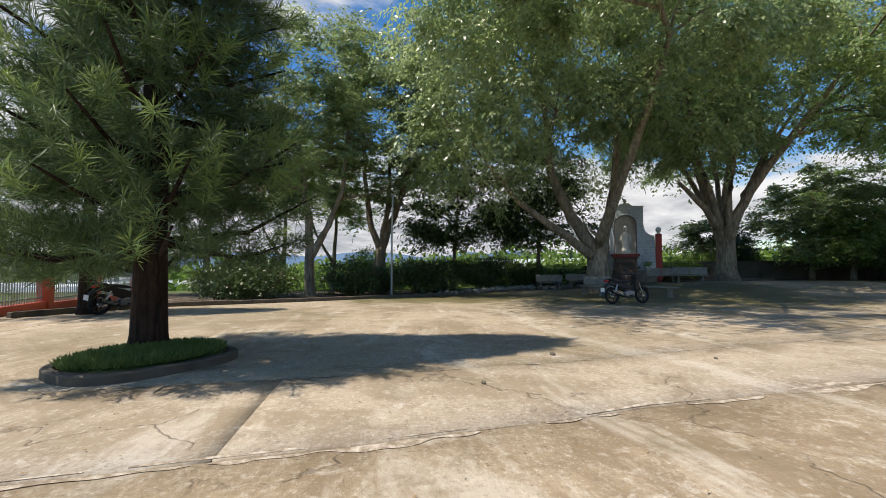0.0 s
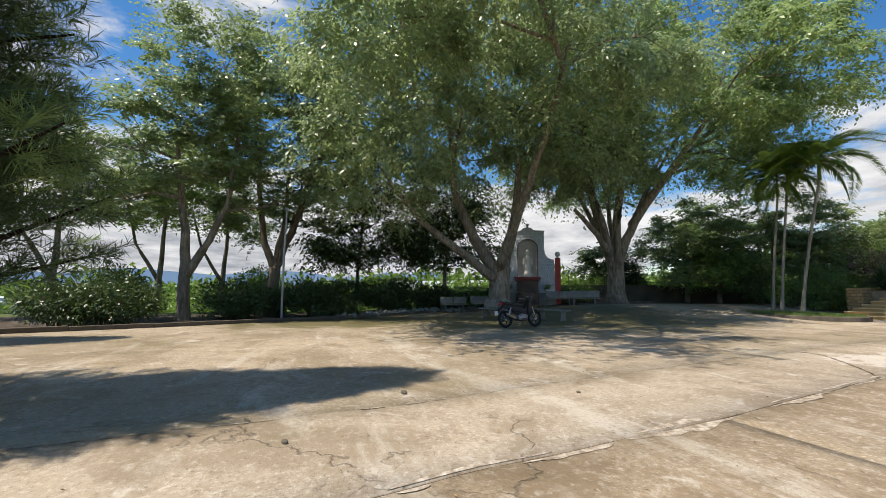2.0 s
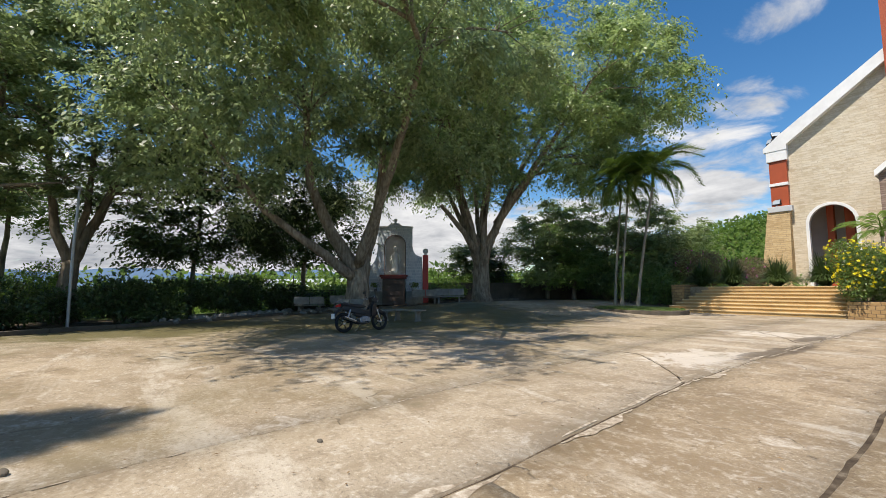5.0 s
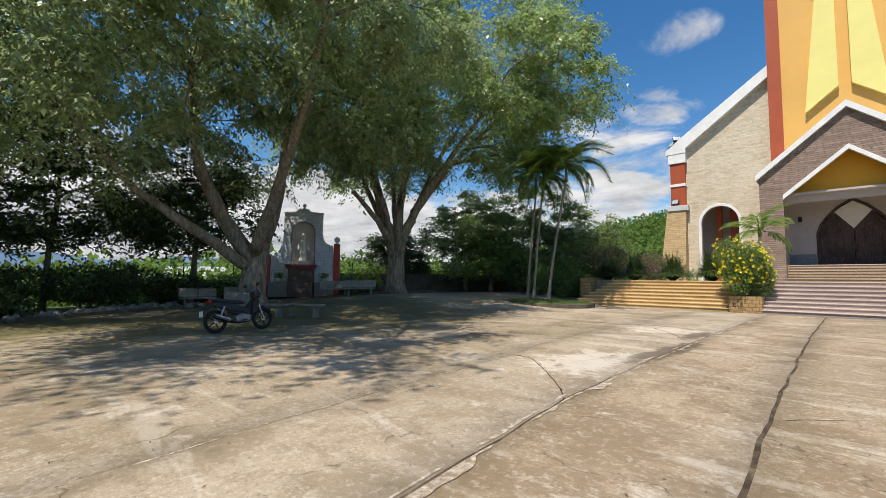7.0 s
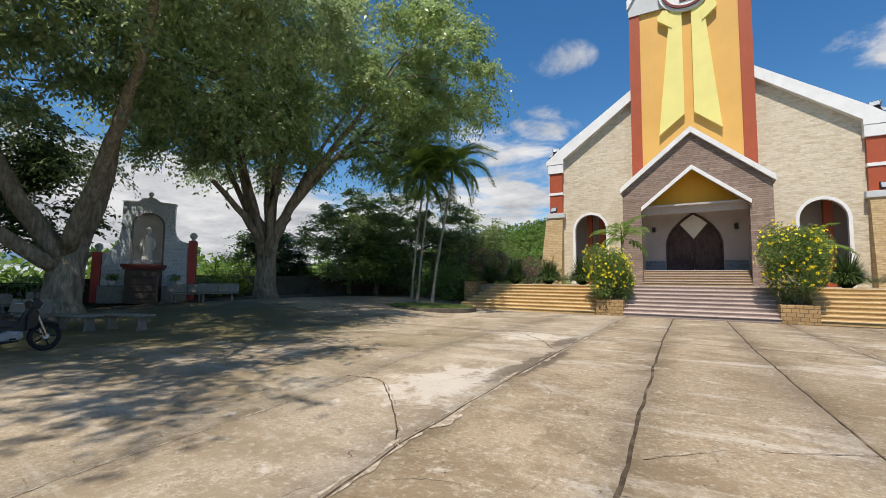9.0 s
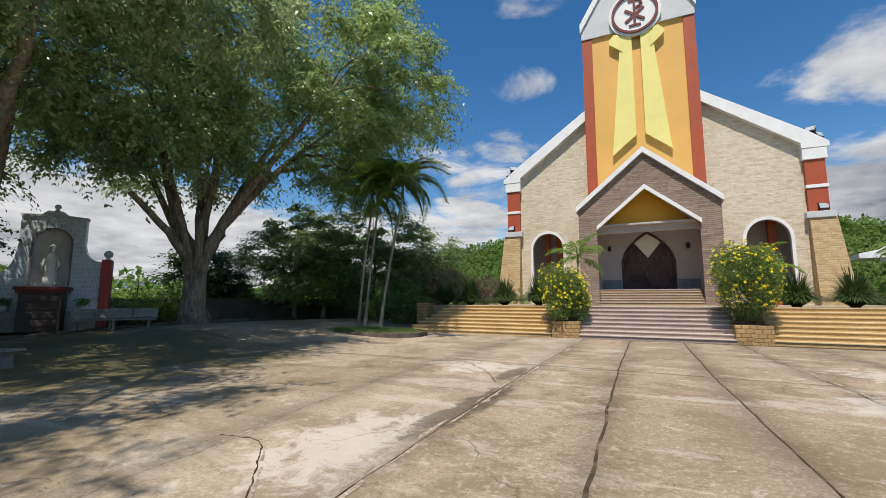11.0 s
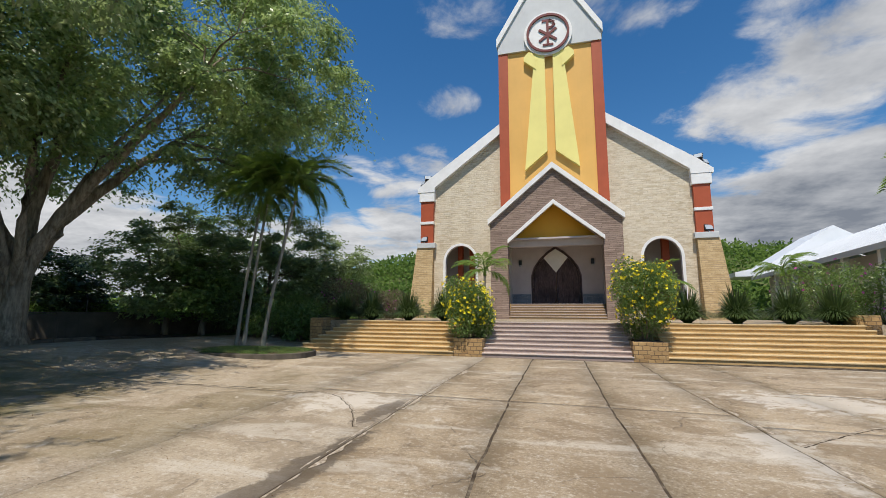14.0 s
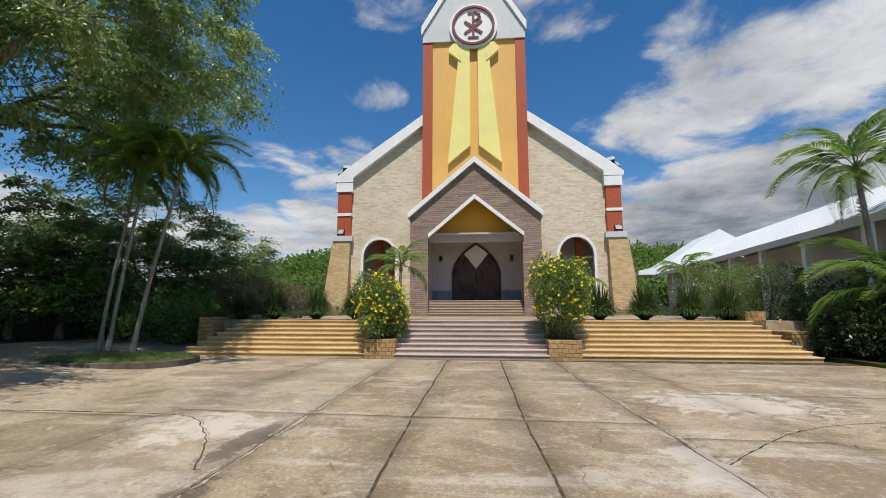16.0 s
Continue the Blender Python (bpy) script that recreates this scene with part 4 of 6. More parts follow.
# two great fig trees
tree("fig_tree", (-18.2, -15.9), [
    [(0.1, 0, -0.2, 0.78), (0.0, 0.05, 0.6, 0.6), (-0.1, 0.1, 1.8, 0.54), (-0.2, 0.2, 2.6, 0.48)],
    [(-0.2, 0.2, 2.3, 0.36), (-0.3, 0.9, 4.2, 0.28), (-0.2, 1.3, 6.6, 0.2), (0.0, 1.4, 11.0, 0.12)],
    [(-0.1, 0.1, 2.0, 0.38), (-0.5, -1.2, 4.0, 0.3), (-0.8, -2.2, 6.4, 0.22), (-0.8, -2.6, 11.5, 0.12)],
    [(0.0, 0.0, 2.4, 0.28), (1.6, 0.3, 5.2, 0.22), (4.0, 0.3, 8.2, 0.15), (6.0, 0.0, 10.5, 0.11), (9.5, -4.0, 12.2, 0.09), (12.4, -7.4, 13.2, 0.04)],
    [(0.0, -0.1, 1.8, 0.26), (0.2, -2.2, 3.2, 0.2), (0.4, -4.4, 4.6, 0.13), (0.5, -6.0, 6.4, 0.08)]],
    [(0, 0, 13.0, 4.8, 4.8, 4.0), (1.0, -5.0, 10.2, 4.4, 3.6, 4.2), (0.8, 4.6, 10.5, 4, 3.6, 4), (3.2, 0.5, 9.8, 3.0, 3.8, 2.4), (0.5, -7.8, 8.2, 2.8, 2.2, 3.2), (2.8, -3.4, 8.4, 2.4, 2.6, 2.2), (2.4, 3.6, 8.6, 2.4, 2.4, 2.0), (-3.0, 0, 9.0, 3.2, 5.0, 3.4), (0.5, -1, 16.5, 4.0, 4.0, 2.2), (-0.5, -6.2, 5.4, 2.0, 1.9, 1.8), (6.2, 0.2, 11.6, 3.2, 4.2, 2.8), (6.6, -4.2, 13.2, 2.8, 2.8, 2.6), (6.4, 4.4, 12.6, 2.8, 3.0, 2.6), (5.0, 0, 15.5, 3.6, 4.4, 2.6), (1.5, -7.5, 12.8, 3.4, 3.2, 3.4), (9.0, -5.5, 12.0, 2.4, 2.6, 2.0), (6.0, -7.2, 11.0, 2.8, 2.8, 2.4), (8.4, -8.4, 12.6, 2.4, 2.2, 1.8), (9.6, -6.0, 13.4, 2.3, 2.3, 1.5), (12.2, -8.4, 13.8, 1.7, 1.8, 1.2), (11.2, -6.4, 13.4, 1.9, 2.0, 1.1), (8.6, -10.4, 13.4, 2.2, 2.0, 1.5), (13.6, -9.4, 13.8, 1.6, 1.8, 1.1), (11.4, -10.6, 14.0, 2.4, 2.2, 1.3)],
    5800, 34, 0.205, "huge spreading fig tree with pale forked trunk and drooping leaves", M["bark_grey"], M["leaf_ficus"], droop=0.9)
tree("fig_tree", (-19.4, -7.2), [
    [(0.1, 0, -0.2, 0.75), (0.0, 0.0, 0.7, 0.54), (0.0, 0.05, 2.2, 0.48), (0.05, 0.1, 3.2, 0.46)],
    [(0.0, 0.1, 2.8, 0.34), (0.3, 1.2, 5.0, 0.26), (0.8, 3.2, 7.8, 0.19), (1.4, 5.4, 10.2, 0.12)],
    [(0.0, 0.1, 2.7, 0.36), (-0.3, -0.9, 5.0, 0.28), (-0.4, -1.6, 8.0, 0.2), (-0.4, -1.8, 12.5, 0.12)],
    [(0.0, 0.1, 3.0, 0.3), (-0.1, 0.4, 6.0, 0.24), (0.1, 0.9, 9.0, 0.18), (0.2, 1.0, 14, 0.1)],
    [(0.0, 0.0, 2.9, 0.28), (1.6, 0.8, 5.8, 0.22), (4.0, 1.6, 8.8, 0.14), (6.0, 2.0, 11, 0.08)],
    [(0.0, 0.0, 2.4, 0.22), (0.4, -1.6, 4.2, 0.17), (0.6, -3.4, 5.6, 0.11)],
    *[[(0.12 * math.cos(a), 0.12 * math.sin(a), 1.9, 0.2), (1.0 * math.cos(a), 1.0 * math.sin(a), 4.6, 0.16), (2.3 * math.cos(a), 2.3 * math.sin(a), 7.4, 0.11), (4.2 * math.cos(a + 0.15), 4.2 * math.sin(a + 0.15), 10.6, 0.05)] for a in (0.5, 1.35, 2.6, 4.1, 5.0, 5.8)]],
    [(0, 0.5, 13.2, 4.6, 4.8, 4.0), (0.6, 5.4, 10.8, 4.2, 4.0, 3.6), (0.8, -4.4, 10.2, 3.8, 3.4, 3.8), (3.4, 0.8, 10.0, 3.2, 4.0, 3.0), (2.0, 9.0, 9.8, 3.0, 3.0, 2.6), (3.4, 4.6, 9.2, 2.8, 3.0, 1.8), (2.4, -2.8, 8.8, 2.2, 2.4, 1.8), (-3.0, 0, 9.4, 3.0, 5.0, 2.8), (0.4, 0.5, 16.4, 3.8, 4.0, 2.2), (2.0, 9.2, 13.0, 3.2, 3.0, 2.8), (6.0, 2.0, 12.2, 3.0, 4.0, 2.6), (4.6, 2.0, 15.6, 3.6, 4.2, 2.6), (3.2, 10.6, 11.4, 2.6, 2.4, 2.8), (8.6, 1.0, 11.6, 2.6, 3.0, 2.2), (4.2, 9.0, 8.6, 2.2, 2.2, 1.8), (6.2, 6.2, 10.6, 2.8, 2.8, 2.4), (8.2, 4.6, 11.8, 2.6, 2.6, 2.4), (5.8, 8.4, 13.2, 2.8, 2.8, 2.6), (7.4, 5.4, 15.0, 2.8, 2.8, 2.2)],
    5200, 34, 0.205, "huge spreading fig tree with pale many-stemmed trunk", M["bark_grey"], M["leaf_ficus_bright"], droop=0.7)

# slimmer trees on the western rim
tree("rim_tree", (-19.6, -30.7), [
    [(0, 0, -0.2, 0.36), (0, 0, 0.5, 0.27), (0.0, 0.0, 2.6, 0.22), (0.1, -0.2, 4.6, 0.16), (0.1, -0.6, 8.0, 0.09)],
    [(0, 0, 1.9, 0.2), (0.1, 0.9, 3.6, 0.16), (0.1, 1.6, 5.4, 0.12), (0.2, 1.9, 9.0, 0.07)],
    [(0.1, 1.6, 5.0, 0.06), (0.1, 3.6, 5.4, 0.04)]],
    [(0, 0, 9.5, 2.6, 2.6, 2.6), (0.4, 2.0, 8.0, 2.2, 2.2, 1.8), (0, -2.4, 7.5, 2.2, 2.2, 2.0), (0.5, 0.5, 6.6, 1.6, 2.0, 0.9), (0, 3.6, 5.6, 1.0, 1.2, 0.8), (0, -2.6, 5.2, 1.6, 1.6, 1.2), (0, 1, 12.2, 2.6, 2.8, 2.0)],
    1700, 26, 0.19, "slender forked tree with pale trunk and airy crown", M["bark_grey"], M["leaf_rim"], droop=0.3, twigs=14, puff=0.85)
tree("rim_tree", (-23.3, -27.2), [
    [(0, 0, -0.2, 0.5), (0, 0, 0.5, 0.4), (0, 0, 2.0, 0.33), (0, 0, 2.7, 0.3)],
    [(0, 0, 2.4, 0.22), (0, -0.6, 4.4, 0.17), (0.1, -0.9, 7.0, 0.12), (0, -1.0, 10, 0.07)],
    [(0, 0, 2.4, 0.24), (0, 0.9, 4.6, 0.2), (0.1, 1.6, 7.0, 0.14), (0, 2.0, 10.5, 0.08)],
    [(0, 0, 2.5, 0.18), (0.1, 0.5, 5, 0.14), (0.1, 0.6, 8, 0.09)]],
    [(0, 0, 10.5, 3, 3, 2.6), (0.3, 2.6, 9.0, 2.4, 2.4, 2.0), (0.2, -2.4, 8.6, 2.4, 2.2, 2.0), (0.3, 1.2, 7.0, 1.6, 2.0, 1.0), (0.2, -2.2, 5.6, 1.6, 1.4, 1.0), (0, 2.6, 5.8, 1.6, 1.6, 1.2), (0, 0, 13.5, 3.0, 3.2, 2.4), (0.5, 3.0, 12.0, 2.6, 2.6, 2.2)],
    2000, 26, 0.19, "forked tree with brown trunk and loose crown", M["bark_brown"], M["leaf_rim"], droop=0.3, twigs=14, puff=0.75)
tree("rim_tree", (-24.5, -22.5), [
    [(0, 0, -0.2, 0.16), (0, 0.1, 2.2, 0.11), (0.1, 0.3, 5.0, 0.08), (0.2, 0.3, 8.0, 0.05)]],
    [(0, 0, 8.5, 2.8, 2.8, 3.0), (0.8, 1.0, 5.4, 2.4, 2.6, 2.2), (0.6, -1.6, 4.6, 2.0, 2.2, 1.8), (1.0, 0, 12.5, 3.2, 3.6, 3.0), (1.2, 2.4, 4.0, 1.6, 1.8, 1.2)],
    1500, 26, 0.22, "dense dark tree with hanging foliage", M["bark_brown"], M["leaf_dark"], droop=0.6)
tree("rim_tree", (-24.5, -16.8), [
    [(0, 0, -0.2, 0.2), (0, 0.1, 2.0, 0.14), (0.1, 0.3, 4.5, 0.09)]],
    [(0, 0, 5.0, 2.2, 2.6, 1.8), (0, 1.8, 3.8, 1.6, 1.8, 1.3), (0.3, -2.0, 4.4, 1.8, 1.8, 1.5), (0, 0, 7.4, 2.4, 2.8, 2.0)],
    1000, 26, 0.22, "dark-leaved tree behind the shrine", M["bark_brown"], M["leaf_dark"], droop=0.5)
for x_, y_, h_, mt in ((-26.5, -33.5, 9.5, "leaf_mid"), (-22.0, -36.5, 8.5, "leaf_dark"), (-28.5, -30.5, 9.0, "leaf_mid")):
    tree("rim_tree", (x_, y_), [[(0, 0, -0.2, 0.2), (0, 0.1, 2.0, 0.15), (0.2, 0.3, h_ * 0.7, 0.07)], [(0, 0.1, 1.8, 0.12), (0, -1.2, 4, 0.08), (0, -1.8, h_ * 0.7, 0.05)]],
         [(0, 0, h_ * 0.9, 2.4, 2.6, 2.0), (0.3, 1.6, h_ * 0.7, 2.0, 2.0, 1.6), (0.2, -2.0, h_ * 0.68, 2.0, 2.0, 1.6)],
         700, 26, 0.18, "leafy tree on the overgrown western bank", M["bark_grey"], M[mt], droop=0.4, twigs=10)
# trees behind the palms
for x_, y_, h_, r_, mt, lb in ((-21.5, 1.0, 7.4, 2.8, "leaf_rim", "grey-green bushy tree beside the old wall"), (-18.6, 5.6, 8.2, 3.2, "leaf_rim", "broad bushy tree behind the palms"), (-23.5, 6.0, 8.5, 3.2, "leaf_mid", "bushy tree beyond the old wall"),
                               (-16.6, 9.5, 6.6, 2.8, "leaf_rim", "rounded tree beside the church terrace"), (-19.4, 1.6, 4.6, 2.0, "leaf_mid", "low bright bushy tree by the old wall"), (-26.0, -2.5, 4.2, 1.8, "leaf_dark", "low dark tree beyond the old wall")):
    tree("garden_tree", (x_, y_), [[(0, 0, -0.2, 0.2), (0.05, 0.1, 1.2, 0.15), (0.2, 0.3, h_ * 0.7, 0.06)], [(0, 0.1, 1.0, 0.12), (0.2, -0.9, 2.4, 0.08), (0, -1.4, h_ * 0.6, 0.05)]],
         [(0, 0, h_ * 0.8, r_ * 0.9, r_ * 0.9, h_ * 0.2), (0.4, r_ * 0.7, h_ * 0.58, r_ * 0.7, r_ * 0.75, h_ * 0.2), (0.4, -r_ * 0.7, h_ * 0.55, r_ * 0.7, r_ * 0.75, h_ * 0.2), (r_ * 0.6, 0, h_ * 0.44, r_ * 0.6, r_ * 0.8, h_ * 0.17),
          (r_ * 0.3, r_ * 0.75, h_ * 0.32, r_ * 0.55, r_ * 0.6, h_ * 0.14), (r_ * 0.3, -r_ * 0.7, h_ * 0.30, r_ * 0.55, r_ * 0.6, h_ * 0.14)],
         1050, 26, 0.20, lb, M["bark_brown"], M[mt], droop=0.4, puff=0.85)


def shrub(name, at, rx, ry, h, n, leaf, mat, label, z=None, group="", flowers=None, nf=0, low=0.0, rz=0.0, cat="shrub"):
    """A bush: several stems and a dense mass of leaves with an uneven outline; flowers sit on its outside."""
    x0, y0 = at
    z0 = height(x0, y0) - 0.04 if z is None else z
    t = thing(name, pose(x0, y0, z0, 0, 0, rz), label, cat, group)
    bm = bmesh.new()
    for k in range(6):
        a = 2 * math.pi * k / 6 + 0.4
        tube(bm, [(0.12 * math.cos(a), 0.12 * math.sin(a), -0.02), (0.3 * rx * math.cos(a), 0.3 * ry * math.sin(a), h * 0.4), (0.6 * rx * math.cos(a), 0.6 * ry * math.sin(a), h * 0.75)], [0.03, 0.022, 0.01], 5)
    part("stem", bm, M["bark_brown"], t, smooth=True)
    lobes = [(0, 0, h * 0.55 + low, rx * 0.8, ry * 0.8, h * 0.45)]
    for k in range(7):
        a = 2 * math.pi * k / 7 + rng.random()
        q = 0.35 + 0.3 * rng.random()
        zz = h * (0.28 + 0.5 * rng.random()) + low
        lobes.append((rx * q * 1.1 * math.cos(a), ry * q * 1.1 * math.sin(a), zz, rx * 0.5, ry * 0.5, min(h * 0.3, zz)))
    pts, d, _ = in_lobes(lobes, n, 0.7)
    pts[:, 2] = np.maximum(pts[:, 2], 0.05)
    ax = unit(d * 0.7 + rng.normal(size=(n, 3)) * 0.55 + np.array((0, 0, -0.1)))
    ln = leaf * (0.65 + 0.7 * rng.random(n))
    v, f = leaf_arrays(pts, ax, ln, ln * 0.45, 0.2, unit(d * 0.6 + np.array((0.0, 0.0, 0.7))))
    tagged(mesh_from("foliage", v, f, M[mat], t), kind="stuff")
    if flowers:
        pts, d, _ = in_lobes(lobes, nf, 1.0)
        keep = pts[:, 2] > h * 0.25
        pts, d = pts[keep] + d[keep] * 0.06, d[keep]
        vs, fs = [], []
        for j in range(5):
            sd = unit(np.cross(d, np.array((0.3, 0.2, 1.0))))
            up = np.cross(d, sd)
            an = 2 * math.pi * j / 5
            ax = unit(sd * math.cos(an) + up * math.sin(an) + d * 0.35)
            v, f = leaf_arrays(pts, ax, 0.075, 0.06)
            fs.append(f + len(np.concatenate(vs)) if vs else f)
            vs.append(v)
        tagged(mesh_from("blossom", np.concatenate(vs), np.concatenate(fs), M[flowers], t), kind="stuff")
    return t


for s, hh, rr in ((-1, 2.6, 1.15), (1, 3.2, 1.26)):
    c = CH @ Vector((3.5 * s, 0.55, 0.6))
    shrub("flowering_bush", (c.x, c.y), rr, rr * 0.95, hh, 15000, 0.10, "leaf_mid", "round bush with yellow blossoms in a stone planter", c.z, "flowering bushes beside the stair", "flower", 460)


def strap_clump(name, at, r, h, n, label, z, mat="leaf_mid", group=""):
    """A tuft of arching strap leaves."""
    t = thing(name, pose(at[0], at[1], z), label, "plant", group)
    a = rng.random(n) * 2 * math.pi
    out = rng.random(n) ** 0.45
    ln = r * (0.5 + 0.65 * rng.random(n))
    P = []
    side = np.stack((-np.sin(a), np.cos(a), np.zeros(n)), axis=1)
    w = 0.02
    for k, q in enumerate((0.0, 0.4, 0.75, 1.0)):
        rad = 0.1 + ln * q * (0.30 + 0.80 * out)
        zz = h * (1.25 - 0.62 * out) * (q * (1.75 - 1.2 * q * (0.30 + out)))
        c = np.stack((rad * np.cos(a), rad * np.sin(a), np.maximum(zz, 0.0)), axis=1)
        ww = w * (1.0, 1.0, 0.7, 0.08)[k]
        P += [c - side * ww, c + side * ww]
    V = np.stack(P, axis=1).reshape(-1, 3)
    b = np.arange(n) * 8
    F = np.concatenate([np.stack((b + 2 * k, b + 2 * k + 1, b + 2 * k + 3, b + 2 * k + 2), axis=1) for k in range(3)])
    tagged(mesh_from("leaf_tuft", V, F, M[mat], t), kind="stuff")
    part("crown_base", lathe(bmesh.new(), [(0.16, -0.02), (0.2, 0.1), (0.1, 0.3)], 8), M["leaf_dark"], t)
    return t


for u_, v_ in ((-11.0, 3.3), (-9.35, 3.2), (-7.3, 3.2), (-5.4, 3.2), (5.6, 3.2), (7.5, 3.2), (9.4, 3.2), (11.0, 3.3)):
    c = CH @ Vector((u_, v_, W0))
    strap_clump("strap_leaf_plant", (c.x, c.y), 1.05, 1.12, 1200, "round tuft of dark arching strap leaves on the terrace edge", c.z, "leaf_dark", "tufts along the terrace edge")

# ---------------- palms ----------------
def frond_mesh(name, length, n, leaflet, arch, mat, lift=0.35):
    """One feather leaf that arches over, lying along +x from the origin."""
    s = np.linspace(0.0, 1.0, 12)
    px = length * (s - 0.18 * arch * s ** 2.5)
    pz = length * (lift * s - (lift + 0.42) * arch * s ** 2.2)
    V, F = [], []
    for k in range(12):
        w = 0.03 * (1 - 0.85 * s[k])
        V += [(px[k], -w, pz[k]), (px[k], w, pz[k]), (px[k], 0, pz[k] - w)]
    for k in range(11):
        for a, b in ((0, 1), (1, 2), (2, 0)):
            F.append((3 * k + a, 3 * k + b, 3 * k + 3 + b, 3 * k + 3 + a))
    for sd in (-1, 1):
        for j in range(n):
            q = 0.16 + 0.84 * j / (n - 1)
            x, z = np.interp(q, s, px), np.interp(q, s, pz)
            L = leaflet * (0.45 + 0.75 * math.sin(math.pi * min(1, 0.12 + q * 0.9)))
            fwd = 0.55 + 0.4 * q
            dx, dy = math.sin(fwd), sd * math.cos(fwd)
            dz = 0.10 - 0.25 * rng.random()
            b = len(V)
            w = 0.05
            V += [(x, 0, z), (x + L * 0.5 * dx - w * abs(dy), L * 0.5 * dy + 0.0, z + L * 0.5 * dz + 0.02), (x + L * dx, L * dy, z + L * (dz - 0.38)), (x + L * 0.5 * dx + w * abs(dy), L * 0.5 * dy, z + L * 0.5 * dz)]
            F.append((b, b + 1, b + 2, b + 3))
    me_ob = mesh_from(name, V, F, mat)
    return me_ob


FRONDS = {}
for key, args in {"tall": (2.3, 52, 0.75, 1.45), "young": (1.7, 28, 0.5, 0.85), "big": (3.0, 64, 0.85, 1.15)}.items():
    o = frond_mesh("frond", *args, M["palm_leaf"])
    FRONDS[key] = o.data
    bpy.data.objects.remove(o)


def palm(name, at, top, lean, radius, kind_, count, label, z=None, shaft=0.9, tilt0=62, group="", rz=0.0):
    x0, y0 = at
    z0 = height(x0, y0) - 0.05 if z is None else z
    t = thing(name, pose(x0, y0, z0, 0, 0, rz), label, "palm tree", group)
    pts = [Vector((lean[0] * q ** 1.3, lean[1] * q ** 1.3, top * q)) for q in np.linspace(0, 1, 26)]
    rad = [radius * (1.35 - 0.5 * min(1, k / 4)) * (1.0 + (0.06 if k % 2 else 0)) * (1 - 0.25 * k / 25) for k in range(26)]
    part("trunk", tube(bmesh.new(), pts, rad, 10), M["bark_palm"], t, smooth=True)
    e = pts[-1]
    if shaft:
        part("crownshaft", tube(bmesh.new(), [e - Vector((0, 0, 0.1)), e + Vector((0, 0, shaft * 0.5)), e + Vector((0, 0, shaft))], [radius * 0.95, radius * 0.8, radius * 0.4], 10), M["leaf_lime"], t, smooth=True)
    for k in range(count):
        f = new("frond", FRONDS[kind_])
        f.parent = t
        ring = k / count
        up = tilt0 * (1 - ring) - 18 * ring + 8 * rng.normal()
        f.matrix_basis = Matrix.Translation(e + Vector((0, 0, shaft * 0.9))) @ pose(0, 0, 0, 8 * rng.normal(), -up, 137.5 * k + 9 * rng.normal())
    return t


palm("slender_palm", (-13.7, -1.9), 6.3, (0.3, 0.5), 0.085, "tall", 12, "slender palm with ringed grey trunk on the grass island", group="three slender palms")
palm("slender_palm", (-13.2, -2.0), 6.7, (0.5, 0.3), 0.085, "tall", 13, "slender palm with ringed grey trunk on the grass island", group="three slender palms")
palm("slender_palm", (-12.3, -1.9), 6.9, (0.9, 0.5), 0.095, "tall", 14, "slender leaning palm with drooping fronds on the grass island", group="three slender palms")
for u_, v_, n_ in ((-3.3, 2.9, 9), (4.3, 3.4, 8)):
    c = CH @ Vector((u_, v_, W0))
    palm("young_palm", (c.x, c.y), 2.3 if u_ < 0 else 1.4, (0.05, 0.0), 0.09, "young", n_, "young feathery palm on the terrace behind the bush", c.z, 0.2, 58, "young palms on the terrace")
c = CH @ Vector((10.9, 7.0, W0))
palm("young_palm", (c.x, c.y), 2.4, (0.05, 0.0), 0.1, "young", 9, "young feathery palm on the terrace beside the church", c.z, 0.2, 50, "young palms on the terrace")
palm("garden_palm", (15.3, 1.6), 7.0, (-0.2, 0.1), 0.14, "big", 13, "feathery palm with full crown in the side garden", shaft=0.4, tilt0=68)
palm("garden_palm", (15.4, 0.1), 2.4, (-0.6, 0.3), 0.12, "big", 12, "low clumping palm with bright arching fronds", shaft=0.2, tilt0=70)
palm("garden_palm", (16.2, -0.6), 1.9, (0.1, 0.2), 0.12, "big", 12, "low clumping palm in the side garden", shaft=0.2, tilt0=64)

